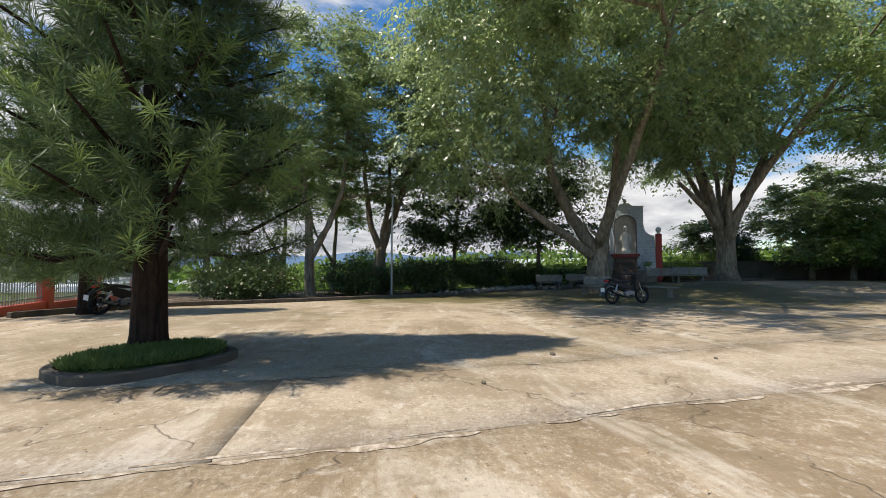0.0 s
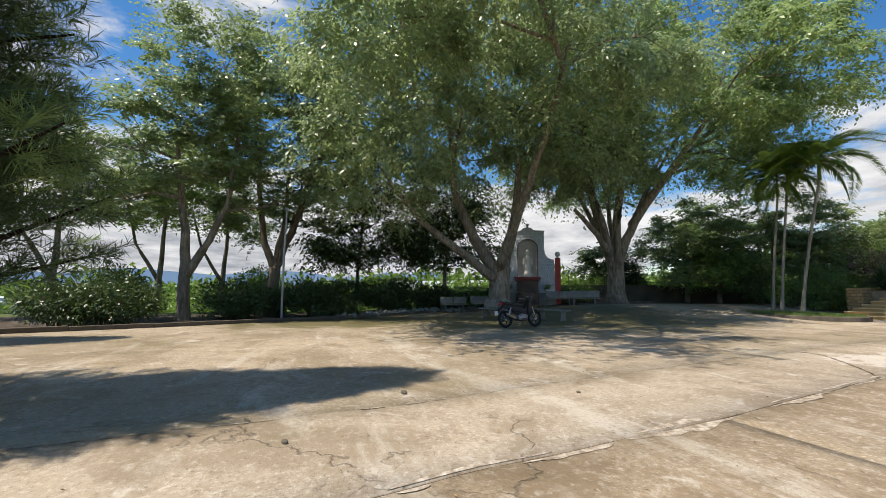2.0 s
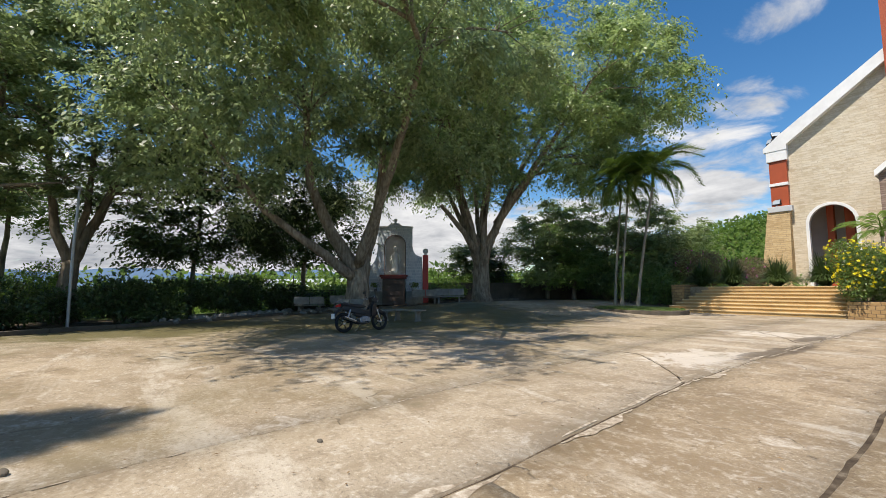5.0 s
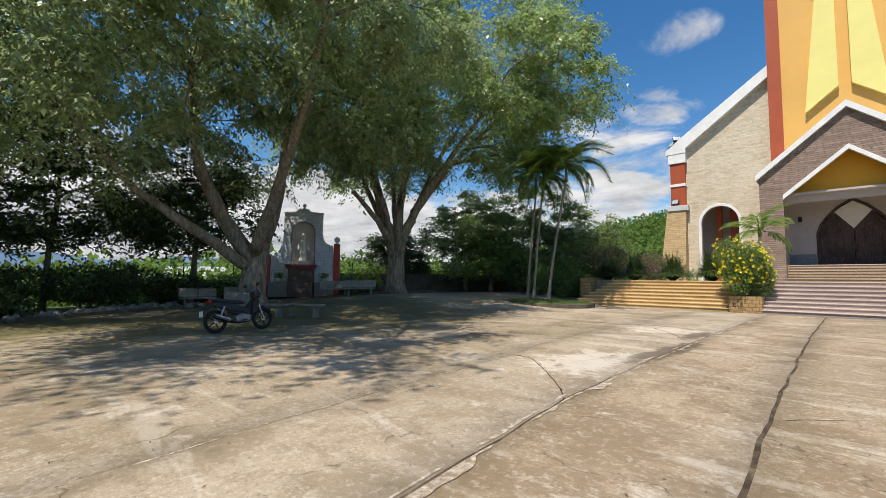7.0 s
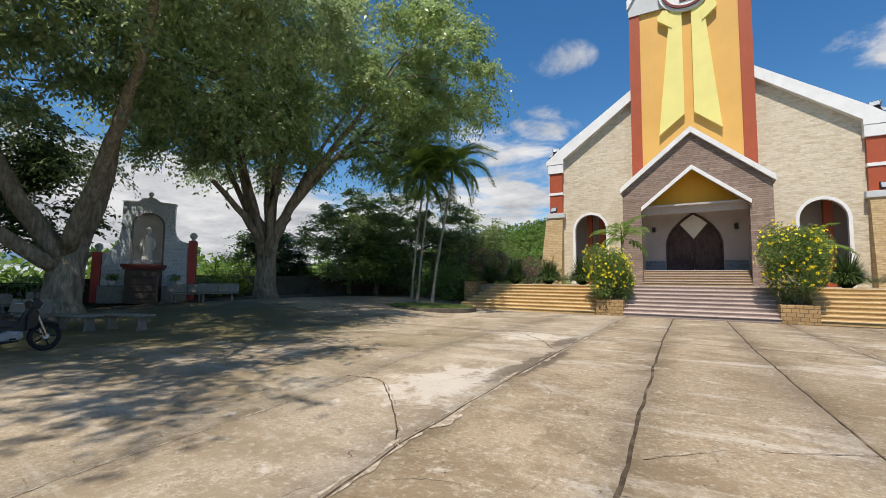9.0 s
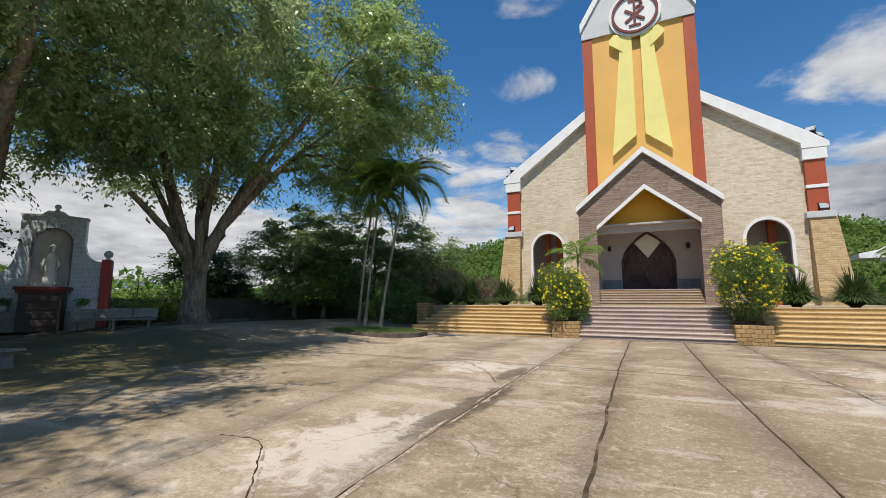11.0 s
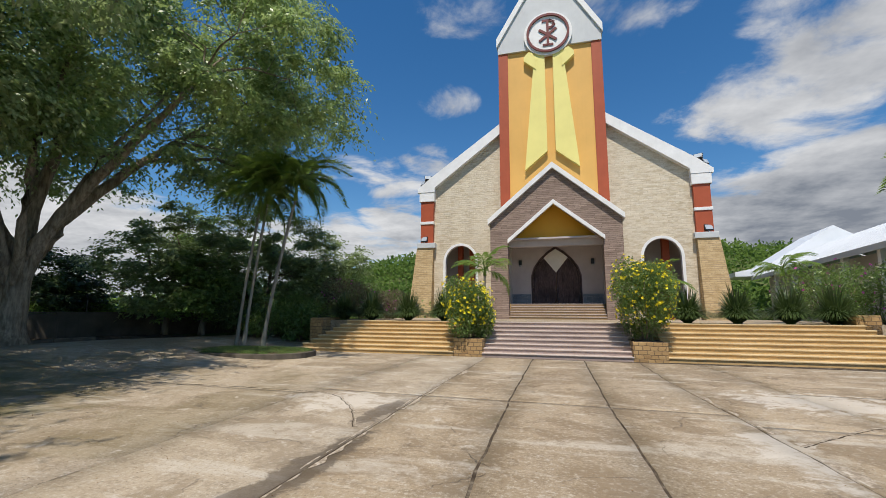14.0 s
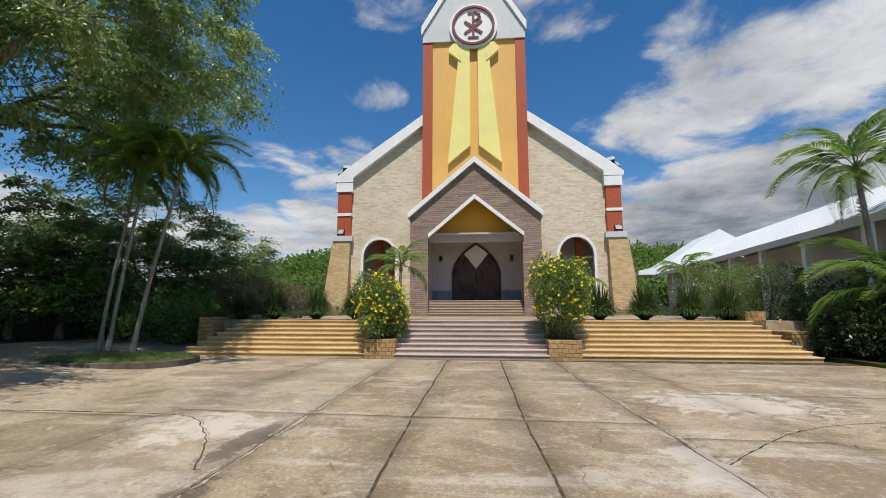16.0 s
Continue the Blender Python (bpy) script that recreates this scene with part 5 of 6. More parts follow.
# shrubs along the rim, the wall and the terrace
HEDGE = [(-16.2, -33.8, 1.3, 1.5, "leaf_dark"), (-16.9, -32.2, 1.5, 1.8, "leaf_dark"), (-18.3, -33.2, 1.6, 2.2, "leaf_dark"), (-20.4, -29.0, 1.3, 1.8, "leaf_dark"), (-19.5, -28.4, 1.0, 1.1, "leaf_dark"), (-21.6, -27.2, 1.0, 1.5, "leaf_dark"), (-24.6, -28.2, 1.3, 2.6, "leaf_lime"),
         (-21.2, -25.2, 1.3, 2.0, "leaf_dark"), (-20.8, -23.9, 1.2, 1.1, "leaf_dark"), (-22.6, -23.4, 1.5, 1.9, "leaf_dark"), (-23.0, -21.2, 1.6, 2.2, "leaf_dark"), (-23.4, -19.4, 1.5, 2.0, "leaf_dark"), (-24.4, -17.6, 1.4, 1.7, "leaf_dark"), (-25.6, -14.4, 1.3, 1.5, "leaf_mid"),
         (-22.6, -8.9, 0.8, 1.1, "leaf_mid"), (-21.6, -9.2, 0.6, 0.9, "leaf_dusty"), (-23.5, -6.8, 1.2, 1.5, "leaf_lime"), (-24.6, -4.2, 1.4, 1.9, "leaf_lime"), (-25.0, -0.6, 1.6, 2.1, "leaf_lime"), (-16.4, 1.2, 1.3, 1.9, "leaf_dark"), (-14.9, 1.4, 1.2, 1.7, "leaf_mid"), (-13.6, 2.4, 1.2, 2.0, "leaf_mid"),
         (-14.8, 4.0, 1.4, 2.6, "leaf_mid"), (-26.5, -26.0, 1.6, 1.8, "leaf_dark"), (-27.0, -20.0, 1.6, 1.8, "leaf_dark")]
for x_, y_, r_, h_, mt in HEDGE:
    shrub("shrub", (x_, y_), r_, r_ * 1.05, h_, int(1700 * r_ * h_ ** 0.6), 0.15, mt, {"leaf_dark": "dense dark green shrub on the yard's edge", "leaf_mid": "leafy green shrub on the yard's edge", "leaf_lime": "bright green shrub in sunlight", "leaf_dusty": "small reddish garden shrub"}[mt], group="shrubs round the yard")
for u_, v_, r_, h_, mt, lb in ((-11.9, 5.2, 1.5, 2.3, "leaf_dusty", "dusty bougainvillea with faded pink bracts on the terrace"), (-9.6, 6.5, 1.3, 1.8, "leaf_dusty", "dusty bougainvillea with faded pink bracts on the terrace"), (-12.6, 8.5, 1.8, 3.2, "leaf_mid", "leafy shrub on the terrace"),
                               (11.8, 5.0, 1.9, 2.6, "leaf_mid", "spreading bougainvillea with few magenta flowers"), (13.8, 5.2, 1.8, 2.6, "leaf_mid", "spreading bougainvillea with few magenta flowers"), (12.8, 7.5, 1.6, 2.6, "leaf_mid", "leafy shrub on the terrace")):
    c = CH @ Vector((u_, v_, W0))
    shrub("terrace_shrub", (c.x, c.y), r_, r_, h_, 3600, 0.12, mt, lb, c.z, flowers="pinkflower" if "bougain" in lb else None, nf=26)
for x_, y_, r_, h_ in ((13.9, 0.4, 0.9, 2.2), (14.4, -0.5, 0.9, 1.8), (14.6, 2.6, 1.3, 3.0), (15.4, 4.6, 1.5, 3.6), (13.6, 3.6, 1.0, 2.4), (16.4, 0.6, 1.5, 3.2), (15.2, 0.8, 1.3, 1.9), (16.0, 2.4, 1.6, 2.6), (13.4, 1.6, 0.8, 1.2), (17.0, -1.0, 1.8, 2.4)):
    shrub("shrub", (x_, y_), r_, r_, h_, 3000, 0.15, "leaf_dark", "dense dark green shrub on the yard's edge", group="shrubs round the yard")


# ---------------- kerbed grass islands and the pines ----------------
def island(name, cx, cy, a, b, rot, label, blades=5200):
    z0 = height(cx, cy)
    t = thing(name, pose(cx, cy, z0, 0, 0, rot), label, "grass island")
    bend = lambda v: math.copysign(abs(v) ** 0.72, v)
    el = lambda k, q: ((a + q) * bend(math.cos(2 * math.pi * k / 40)), (b + q) * bend(math.sin(2 * math.pi * k / 40)))
    bm = bmesh.new()
    rings = [[bm.verts.new((*el(k, q), z + 0.012 * noise.noise((k * 0.7, q, 1.0)))) for k in range(40)] for q, z in ((0.0, -0.15), (0.0, 0.09), (-0.02, 0.11), (-0.10, 0.11), (-0.11, 0.03))]
    for r0, r1 in zip(rings, rings[1:]):
        for k in range(40):
            bm.faces.new((r0[k], r0[(k + 1) % 40], r1[(k + 1) % 40], r1[k]))
    part("kerb", bm, M["kerb"], t, "mossy concrete kerb")
    bm = bmesh.new()
    ctr = bm.verts.new((0, 0, 0.2))
    rim = [bm.verts.new((*el(k, -0.12), 0.11)) for k in range(40)]
    for k in range(40):
        bm.faces.new((ctr, rim[k], rim[(k + 1) % 40]))
    part("soil", bm, M["ground"], t)
    ang, rr = rng.random(blades) * 2 * math.pi, np.sqrt(rng.random(blades))
    x, y = (a - 0.1) * rr * np.cos(ang), (b - 0.1) * rr * np.sin(ang)
    P = np.stack((x, y, 0.12 + 0.07 * (1 - rr)), axis=1)
    ax = unit(np.stack((rng.normal(size=blades) * 0.55, rng.normal(size=blades) * 0.55, np.ones(blades)), axis=1))
    v, f = leaf_arrays(P, ax, 0.05 + 0.08 * rng.random(blades), 0.016)
    tagged(mesh_from("grass", v, f, M["grass"], t), kind="stuff")
    return t


island("grass_island", -3.08, -30.08, 0.98, 0.76, 140, "low kerbed island of rough grass round a pine", 15000)
island("grass_island", -12.0, -3.0, 2.7, 1.5, 8, "low kerbed island of rough grass under the palms", 6000)


def pine(name, at, top, r0, seed, whorls, label, z=0.1, fresh=0.5):
    """A pine: straight dark trunk, whorls of limbs, bottle-brush shoots of long needles."""
    x0, y0 = at
    t = thing(name, pose(x0, y0, height(x0, y0) + z), label, "pine tree")
    part("trunk", tube(bmesh.new(), [(0, 0, -0.25), (0.0, 0, 0.25), (0.05, 0.02, 1.2), (0.1, 0.05, 3.0), (0.08, 0.0, top)], [0.29, 0.215, 0.185, 0.15, 0.02], 14), M["bark_pine"], t, smooth=True)
    limbs = bmesh.new()
    S, D, old = [], [], []
    for w in range(whorls):
        zf = w / (whorls - 1)
        z1 = 1.45 + (top - 1.9) * zf
        reach = r0 * (1 - 0.86 * zf)
        for k in range(8):
            an = 2 * math.pi * k / 8 + w * 0.8 + 0.3 * rng.normal()
            L = reach * (0.75 + 0.35 * rng.random())
            rise = 0.05 + 0.45 * zf + 0.1 * rng.normal()
            tip = Vector((L * math.cos(an), L * math.sin(an), z1 + L * rise))
            st = Vector((0.05, 0.02, z1))
            mid = st.lerp(tip, 0.55) - Vector((0, 0, 0.12 * L))
            tube(limbs, [st, mid, tip], [0.05, 0.03, 0.012], 5, False)
            nsh = int(9 + L * 11)
            for j in range(nsh):
                q = 0.22 + 0.78 * j / nsh
                c = st.lerp(mid, min(1, q / 0.55)) if q < 0.55 else mid.lerp(tip, (q - 0.55) / 0.45)
                sd = (1 if j % 2 else -1) * (0.1 + 0.6 * rng.random()) * (1.1 - 0.6 * q)
                c = c + Vector((-math.sin(an) * sd, math.cos(an) * sd, 0.16 * rng.normal()))
                S.append(c)
                D.append((math.cos(an) * 0.8 - math.sin(an) * sd, math.sin(an) * 0.8 + math.cos(an) * sd, 0.55 + 0.25 * rng.normal()))
                old.append(q)
    tagged(part("limbwork", limbs, M["bark_pine"], t), kind="stuff")
    S, D, old = np.array([tuple(v) for v in S]), unit(np.array(D)), np.array(old)
    for nm, mat, sel in (("needle_mass", M["needle"], rng.random(len(old)) > fresh * (old > 0.75)), ("fresh_needle_mass", M["needle_tip"], None)):
        if sel is None:
            sel = ~prev
        prev = sel
        s_, d_ = S[sel], D[sel]
        per = 56
        n = len(s_) * per
        along = rng.random(n)
        dd = np.repeat(d_, per, axis=0)
        P = np.repeat(s_, per, axis=0) + dd * (along * 0.34)[:, None]
        ax = unit(dd * 0.6 + unit(rng.normal(size=(n, 3))) * 0.8)
        v, f = leaf_arrays(P, ax, 0.15 + 0.10 * rng.random(n), 0.012, 0.1)
        tagged(mesh_from(nm, v, f, mat, t), kind="stuff")
    return t


pine("pine_tree", (-3.38, -30.24), 11.5, 2.15, 3, 18, "dark pine with long-needled shoots on the grass island")
pine("pine_tree", (-10.4, -35.2), 9.5, 2.4, 5, 9, "dark pine beside the red-posted fence", 0.0, 0.15)


# ---------------- shrine ----------------
SH = pose(-22.7, -11.5, height(-22.7, -11.5) - 0.03, 0, 0, 57) @ Matrix.Diagonal((0.94, 0.94, 0.94, 1))
shrine = thing("shrine", SH, "tiled outdoor shrine with arched niche and red posts", "shrine")
M["archgrey"] = painted("dark_grey_moulding_paint", (0.16, 0.13, 0.13), 0.6, 0.2)
M["shrinetile"] = stonework("blue_grey_zigzag_tile", [(0.33, 0.40, 0.50), (0.62, 0.66, 0.70), (0.46, 0.52, 0.60)], (0.66, 0.68, 0.70), 0.14, 0.2, 0.35, mort=0.012)
curve_l = [(-1.15 - 0.72 * q, 3.95 - 1.45 * (1 - (1 - q) ** 2) ** 0.5) for q in np.linspace(0, 1, 9)]
curve_r = [(1.15 + 0.66 * q, 3.95 - 0.75 * (1 - (1 - q) ** 2) ** 0.5) for q in np.linspace(1, 0, 9)]
topl = [(-1.15, 5.15), (-0.45, 5.2), (-0.25, 5.38), (0.25, 5.38), (0.45, 5.2), (1.15, 5.15)]
outline = [(-1.9, 0.0), (1.9, 0.0)] + curve_r + topl[::-1] + curve_l
niche = arch_line(0.0, 1.95, 4.0, 0.66, 0.62, 12)
hole = niche
body_l = [(-1.9, 0.0), (0.0, 0.0), (0.0, 1.95)] + hole[:8] + [(0.0, 5.38), (-0.25, 5.38), (-0.45, 5.2), (-1.15, 5.15)] + curve_l
body_r = [(0.0, 0.0), (1.9, 0.0)] + curve_r + [(1.15, 5.15), (0.45, 5.2), (0.25, 5.38), (0.0, 5.38)] + hole[7:] + [(0.0, 1.95)]
part("back_panel", plate(bmesh.new(), body_l, 0.0, 0.45), M["shrinetile"], shrine, "blue-grey tiled panel")
part("back_panel", plate(bmesh.new(), body_r, 0.0, 0.45), M["shrinetile"], shrine, "blue-grey tiled panel")
part("niche_back", boxed(-0.75, 0.75, 0.38, 0.5, 1.9, 4.75), M["niche"], shrine, "pale plastered niche")
part("niche_trim", band(bmesh.new(), niche, arch_line(0.0, 1.95, 4.0, 0.735, 0.695, 12), -0.04, 0.08), M["archgrey"], shrine, "dark grey arch moulding")
part("top_coping", band(bmesh.new(), topl, [(x * 1.04, z + 0.09) for x, z in topl], -0.06, 0.5), M["cap"], shrine)
part("finial", lathe(bmesh.new(), [(0.09, 0), (0.11, 0.08), (0.05, 0.12), (0.12, 0.2), (0.13, 0.28), (0.06, 0.36)], 12, (0, 0.2, 5.45)), M["cap"], shrine, smooth=True)
for x_, h_ in ((-2.08, 2.55), (2.05, 3.3)):
    po = part("post", boxed(x_ - 0.19, x_ + 0.19, -0.12, 0.5, 0.0, h_, 0.015), M["crimson"], shrine, "crimson painted post")
    part("ball", lathe(bmesh.new(), [(0.1, 0), (0.12, 0.05), (0.07, 0.09), (0.16, 0.18), (0.19, 0.28), (0.15, 0.4), (0.05, 0.46)], 14, (x_, 0.19, h_)), M["cap"], po, "grey stone ball", smooth=True)
for a_, b_ in ((-1.9, -0.78), (0.78, 1.9)):
    part("base_wall", boxed(a_, b_, -0.45, -0.002, 0.0, 0.88, 0.02), M["terrazzo"], shrine, "pale stone base ledge")
altar = part("altar", boxed(-0.72, 0.72, -0.9, -0.003, 0.0, 1.7, 0.02), M["altarwood"], shrine, "dark brown altar block")
part("altar_slab", boxed(-0.9, 0.9, -1.0, 0.1, 1.82, 1.96, 0.02), M["maroon"], altar)
part("altar_slab", boxed(-0.82, 0.82, -0.95, -0.004, 1.7, 1.82, 0.02), M["maroon"], altar)
for k in range(4):
    part("altar_groove", boxed(-0.6, 0.6, -0.925, -0.899, 0.25 + 0.36 * k, 0.5 + 0.36 * k, 0.008), M["altarwood"], altar)
fig = thing("statue", SH @ pose(0, 0.12, 1.96), "white robed statue standing in the shrine's niche", "statue")
bm = lathe(bmesh.new(), [(0.30, 0.0), (0.31, 0.08), (0.24, 0.1), (0.25, 0.3), (0.22, 0.7), (0.235, 1.0), (0.25, 1.2), (0.2, 1.42), (0.1, 1.53), (0.075, 1.58), (0.12, 1.66), (0.135, 1.78), (0.115, 1.9), (0.03, 1.97)], 22)
for v in bm.verts:
    a_ = math.atan2(v.co.y, v.co.x)
    if 0.1 < v.co.z < 1.3:
        k_ = 1 + 0.06 * math.sin(9 * a_ + v.co.z * 2)
        v.co.x *= k_
        v.co.y *= k_ * 0.8
for s in (-1, 1):
    tube(bm, [(0.2 * s, -0.02, 1.36), (0.3 * s, -0.08, 1.0), (0.27 * s, -0.2, 0.78)], [0.085, 0.08, 0.05], 8)
part("figure", bm, M["statue"], fig, smooth=True)
bq = thing("altar_flowers", SH @ pose(0, -0.45, 1.96), "row of small white flowers on the altar slab", "flowers")
n_ = 240
v, f = leaf_arrays(np.stack((rng.normal(size=n_) * 0.22, rng.normal(size=n_) * 0.1, 0.03 + 0.18 * rng.random(n_)), axis=1), unit(rng.normal(size=(n_, 3)) + np.array((0, 0, 0.6))), 0.09, 0.06)
tagged(mesh_from("petal_mass", v, f, M["white"], bq), kind="stuff")
for x_, lb in ((-1.35, "small round white flower pot"), (1.35, "small dark leafy pot plant")):
    pt = thing("flower_pot", SH @ pose(x_, -0.25, 0.88), lb, "flower pot")
    part("pot", lathe(bmesh.new(), [(0.1, 0), (0.16, 0.1), (0.17, 0.22), (0.14, 0.25)], 12), M["cap"], pt, smooth=True)
    n_ = 160
    v, f = leaf_arrays(np.stack((rng.normal(size=n_) * 0.12, rng.normal(size=n_) * 0.12, 0.25 + 0.3 * rng.random(n_)), axis=1), unit(rng.normal(size=(n_, 3)) + np.array((0, 0, 0.5))), 0.12, 0.05)
    tagged(mesh_from("foliage", v, f, M["leaf_mid"], pt), kind="stuff")


# ---------------- benches ----------------
def bench(at, rz, length, back, label, dark=False):
    mt = M["terrazzo"]
    t = thing("bench", pose(at[0], at[1], height(*at) - 0.01, 0, 0, rz), label, "bench", "stone benches round the yard")
    h = length / 2
    part("seat", boxed(-h, h, -0.2, 0.2, 0.40, 0.46, 0.015), mt, t)
    for x in (-h * 0.68, h * 0.68):
        bm = plate(bmesh.new(), [(-0.17, 0.0), (0.17, 0.0), (0.11, 0.12), (0.10, 0.3), (0.16, 0.40), (-0.16, 0.40), (-0.10, 0.3), (-0.11, 0.12)], -0.04, 0.04)
        bmesh.ops.transform(bm, matrix=pose(x, 0, 0, 0, 0, 90), verts=bm.verts)
        part("leg", bm, mt, t)
        if back:
            bm = plate(bmesh.new(), [(0.14, 0.3), (0.22, 0.3), (0.36, 0.88), (0.30, 0.88)], -0.035, 0.035)
            bmesh.ops.transform(bm, matrix=pose(x, 0, 0, 0, 0, 90), verts=bm.verts)
            part("back_post", bm, mt, t)
    if back:
        for a, b in ((-h, -0.015), (0.015, h)):
            bm = boxed(a, b, -0.025, 0.025, 0.0, 0.40, 0.012)
            bmesh.ops.transform(bm, matrix=pose(0, 0.22, 0.48, -14), verts=bm.verts)
            part("backrest", bm, mt, t)
    return t


bench((-18.6, -10.2), 57, 1.7, True, "old grey terrazzo bench with slab back")
bench((-20.0, -10.9), 57, 1.6, True, "old grey terrazzo bench with slab back")
for k, (x_, y_) in enumerate(((-13.6, -15.7), (-14.6, -16.6), (-15.7, -17.5), (-21.4, -17.2), (-21.6, -15.2))):
    bench((x_, y_), 20 if k < 3 else 80, 1.55, k >= 2, "worn pale terrazzo bench under the fig tree")


# ---------------- motorbike ----------------
def torus(bm, R, r, cx, cz, n=28, m=8, y=0.0):
    rings = []
    for k in range(n):
        a = 2 * math.pi * k / n
        rings.append([bm.verts.new((cx + (R + r * math.cos(b)) * math.cos(a), y + r * math.sin(b), cz + (R + r * math.cos(b)) * math.sin(a))) for b in (2 * math.pi * j / m for j in range(m))])
    for k in range(n):
        for j in range(m):
            bm.faces.new((rings[k][j], rings[k][(j + 1) % m], rings[(k + 1) % n][(j + 1) % m], rings[(k + 1) % n][j]))
    return bm


def shell(points, half, bev=0.02):
    """A rounded body from a side outline, narrowed at its edge."""
    bm = plate(bmesh.new(), points, -half, half)
    bmesh.ops.bevel(bm, geom=list(bm.edges), offset=bev, segments=2, affect="EDGES", profile=0.6)
    return bm


def motorbike(at, rz, lean, label, paint):
    t = thing("motorbike", pose(at[0], at[1], height(*at), 0, 0, rz) @ pose(0, 0, 0, lean, 0, 0), label, "motorbike")
    for x in (-0.62, 0.62):
        wh = part("wheel", lathe(bmesh.new(), [(0.05, -0.05), (0.06, 0.05)], 10), M["steel"], t)
        wh.matrix_basis = pose(x, 0, 0.29, 90)
        bm = torus(bmesh.new(), 0.25, 0.042, 0, 0)
        o = part("tyre", bm, M["rubber"], wh, smooth=True)
        o.matrix_basis = pose(0, 0, 0, -90)
        o = part("rim", torus(bmesh.new(), 0.205, 0.010, 0, 0), M["black"], wh, smooth=True)
        o.matrix_basis = pose(0, 0, 0, -90)
        bm = bmesh.new()
        for k in range(5):
            a = 2 * math.pi * k / 5
            tube(bm, [(0.04 * math.cos(a), 0, 0.04 * math.sin(a)), (0.2 * math.cos(a), 0, 0.2 * math.sin(a))], [0.018, 0.013], 6)
        o = part("spoke", bm, M["black"], wh)
        o.matrix_basis = pose(0, 0, 0, -90)
    for s in (-1, 1):
        part("fork", tube(bmesh.new(), [(0.62, 0.07 * s, 0.29), (0.44, 0.07 * s, 0.82)], [0.022, 0.02], 8), M["steel"], t)
        part("shock", tube(bmesh.new(), [(-0.58, 0.11 * s, 0.32), (-0.44, 0.11 * s, 0.66)], [0.03, 0.025], 8), M["steel"], t)
        mir = part("mirror_stalk", tube(bmesh.new(), [(0.36, 0.22 * s, 0.98), (0.33, 0.3 * s, 1.17)], 0.008, 6), M["black"], t)
        part("mirror", shell([(-0.07, -0.04), (0.07, -0.04), (0.08, 0.03), (-0.06, 0.05)], 0.012, 0.006), M["black"], mir).matrix_basis = pose(0.33, 0.33 * s, 1.2, 0, 0, 90)
        part("leg_shield", shell([(0.28, 0.42), (0.46, 0.5), (0.5, 0.78), (0.42, 0.9), (0.3, 0.72)], 0.02, 0.012), M[paint], t, "glossy black leg shield").matrix_basis = pose(0, 0.14 * s, 0, 0, 0, -8 * s)
        part("side_cover", shell([(-0.66, 0.66), (-0.15, 0.52), (0.1, 0.5), (0.0, 0.66), (-0.3, 0.74), (-0.7, 0.80)], 0.02, 0.012), M["black"], t).matrix_basis = pose(0, 0.1 * s, 0, 0, 0, 5 * s)
        part("footrest", tube(bmesh.new(), [(0.05, 0.08 * s, 0.28), (0.05, 0.28 * s, 0.28)], 0.018, 6), M["rubber"], t)
    part("swingarm", tube(bmesh.new(), [(0.0, 0.09, 0.33), (-0.62, 0.09, 0.29)], [0.03, 0.025], 6), M["silver"], t)
    part("frame", shell([(-0.3, 0.5), (0.05, 0.36), (0.3, 0.42), (0.46, 0.86), (0.38, 0.92), (0.2, 0.6), (-0.25, 0.66)], 0.07, 0.02), M["black"], t)
    part("seat", shell([(-0.72, 0.80), (-0.3, 0.74), (0.06, 0.70), (0.12, 0.74), (-0.05, 0.80), (-0.35, 0.82), (-0.62, 0.88), (-0.74, 0.86)], 0.13, 0.03), M["seat"], t, "black vinyl seat")
    part("engine", shell([(-0.12, 0.24), (0.14, 0.22), (0.26, 0.3), (0.24, 0.42), (0.02, 0.46), (-0.14, 0.4)], 0.1, 0.03), M["silver"], t, "silver engine block")
    ex = part("exhaust", tube(bmesh.new(), [(0.15, -0.14, 0.24), (-0.1, -0.16, 0.22), (-0.3, -0.17, 0.27), (-0.78, -0.19, 0.44)], [0.02, 0.022, 0.05, 0.058], 10), M["black"], t)
    part("heat_shield", tube(bmesh.new(), [(-0.34, -0.195, 0.30), (-0.72, -0.215, 0.44)], [0.047, 0.052], 8), M["steel"], ex, "bright steel heat shield")
    part("front_fender", shell([(0.36, 0.5), (0.46, 0.6), (0.62, 0.64), (0.8, 0.56), (0.86, 0.46), (0.78, 0.54), (0.62, 0.59), (0.48, 0.55)], 0.06, 0.015), M["black"], t)
    part("rear_fender", shell([(-0.66, 0.76), (-0.9, 0.62), (-0.98, 0.44), (-0.94, 0.44), (-0.84, 0.6), (-0.62, 0.7)], 0.07, 0.015), M["black"], t)
    part("tail_light", shell([(-0.86, 0.74), (-0.72, 0.76), (-0.72, 0.84), (-0.82, 0.82)], 0.07, 0.015), M["redlens"], t)
    part("number_plate", boxed(-0.975, -0.955, -0.09, 0.09, 0.42, 0.56, 0.003), M["white"], t)
    hd = part("head_cowl", shell([(0.34, 0.86), (0.5, 0.84), (0.56, 0.96), (0.46, 1.08), (0.32, 1.02)], 0.11, 0.03), M["black"], t)
    part("headlight", lathe(bmesh.new(), [(0.075, 0), (0.07, 0.025), (0.03, 0.04)], 12), M["glassy"], hd, smooth=True).matrix_basis = pose(0.53, 0, 0.93, 0, 78, 0)
    part("handlebar", tube(bmesh.new(), [(0.28, -0.33, 1.0), (0.36, -0.18, 0.98), (0.4, 0, 0.96), (0.36, 0.18, 0.98), (0.28, 0.33, 1.0)], 0.014, 8), M["steel"], t)
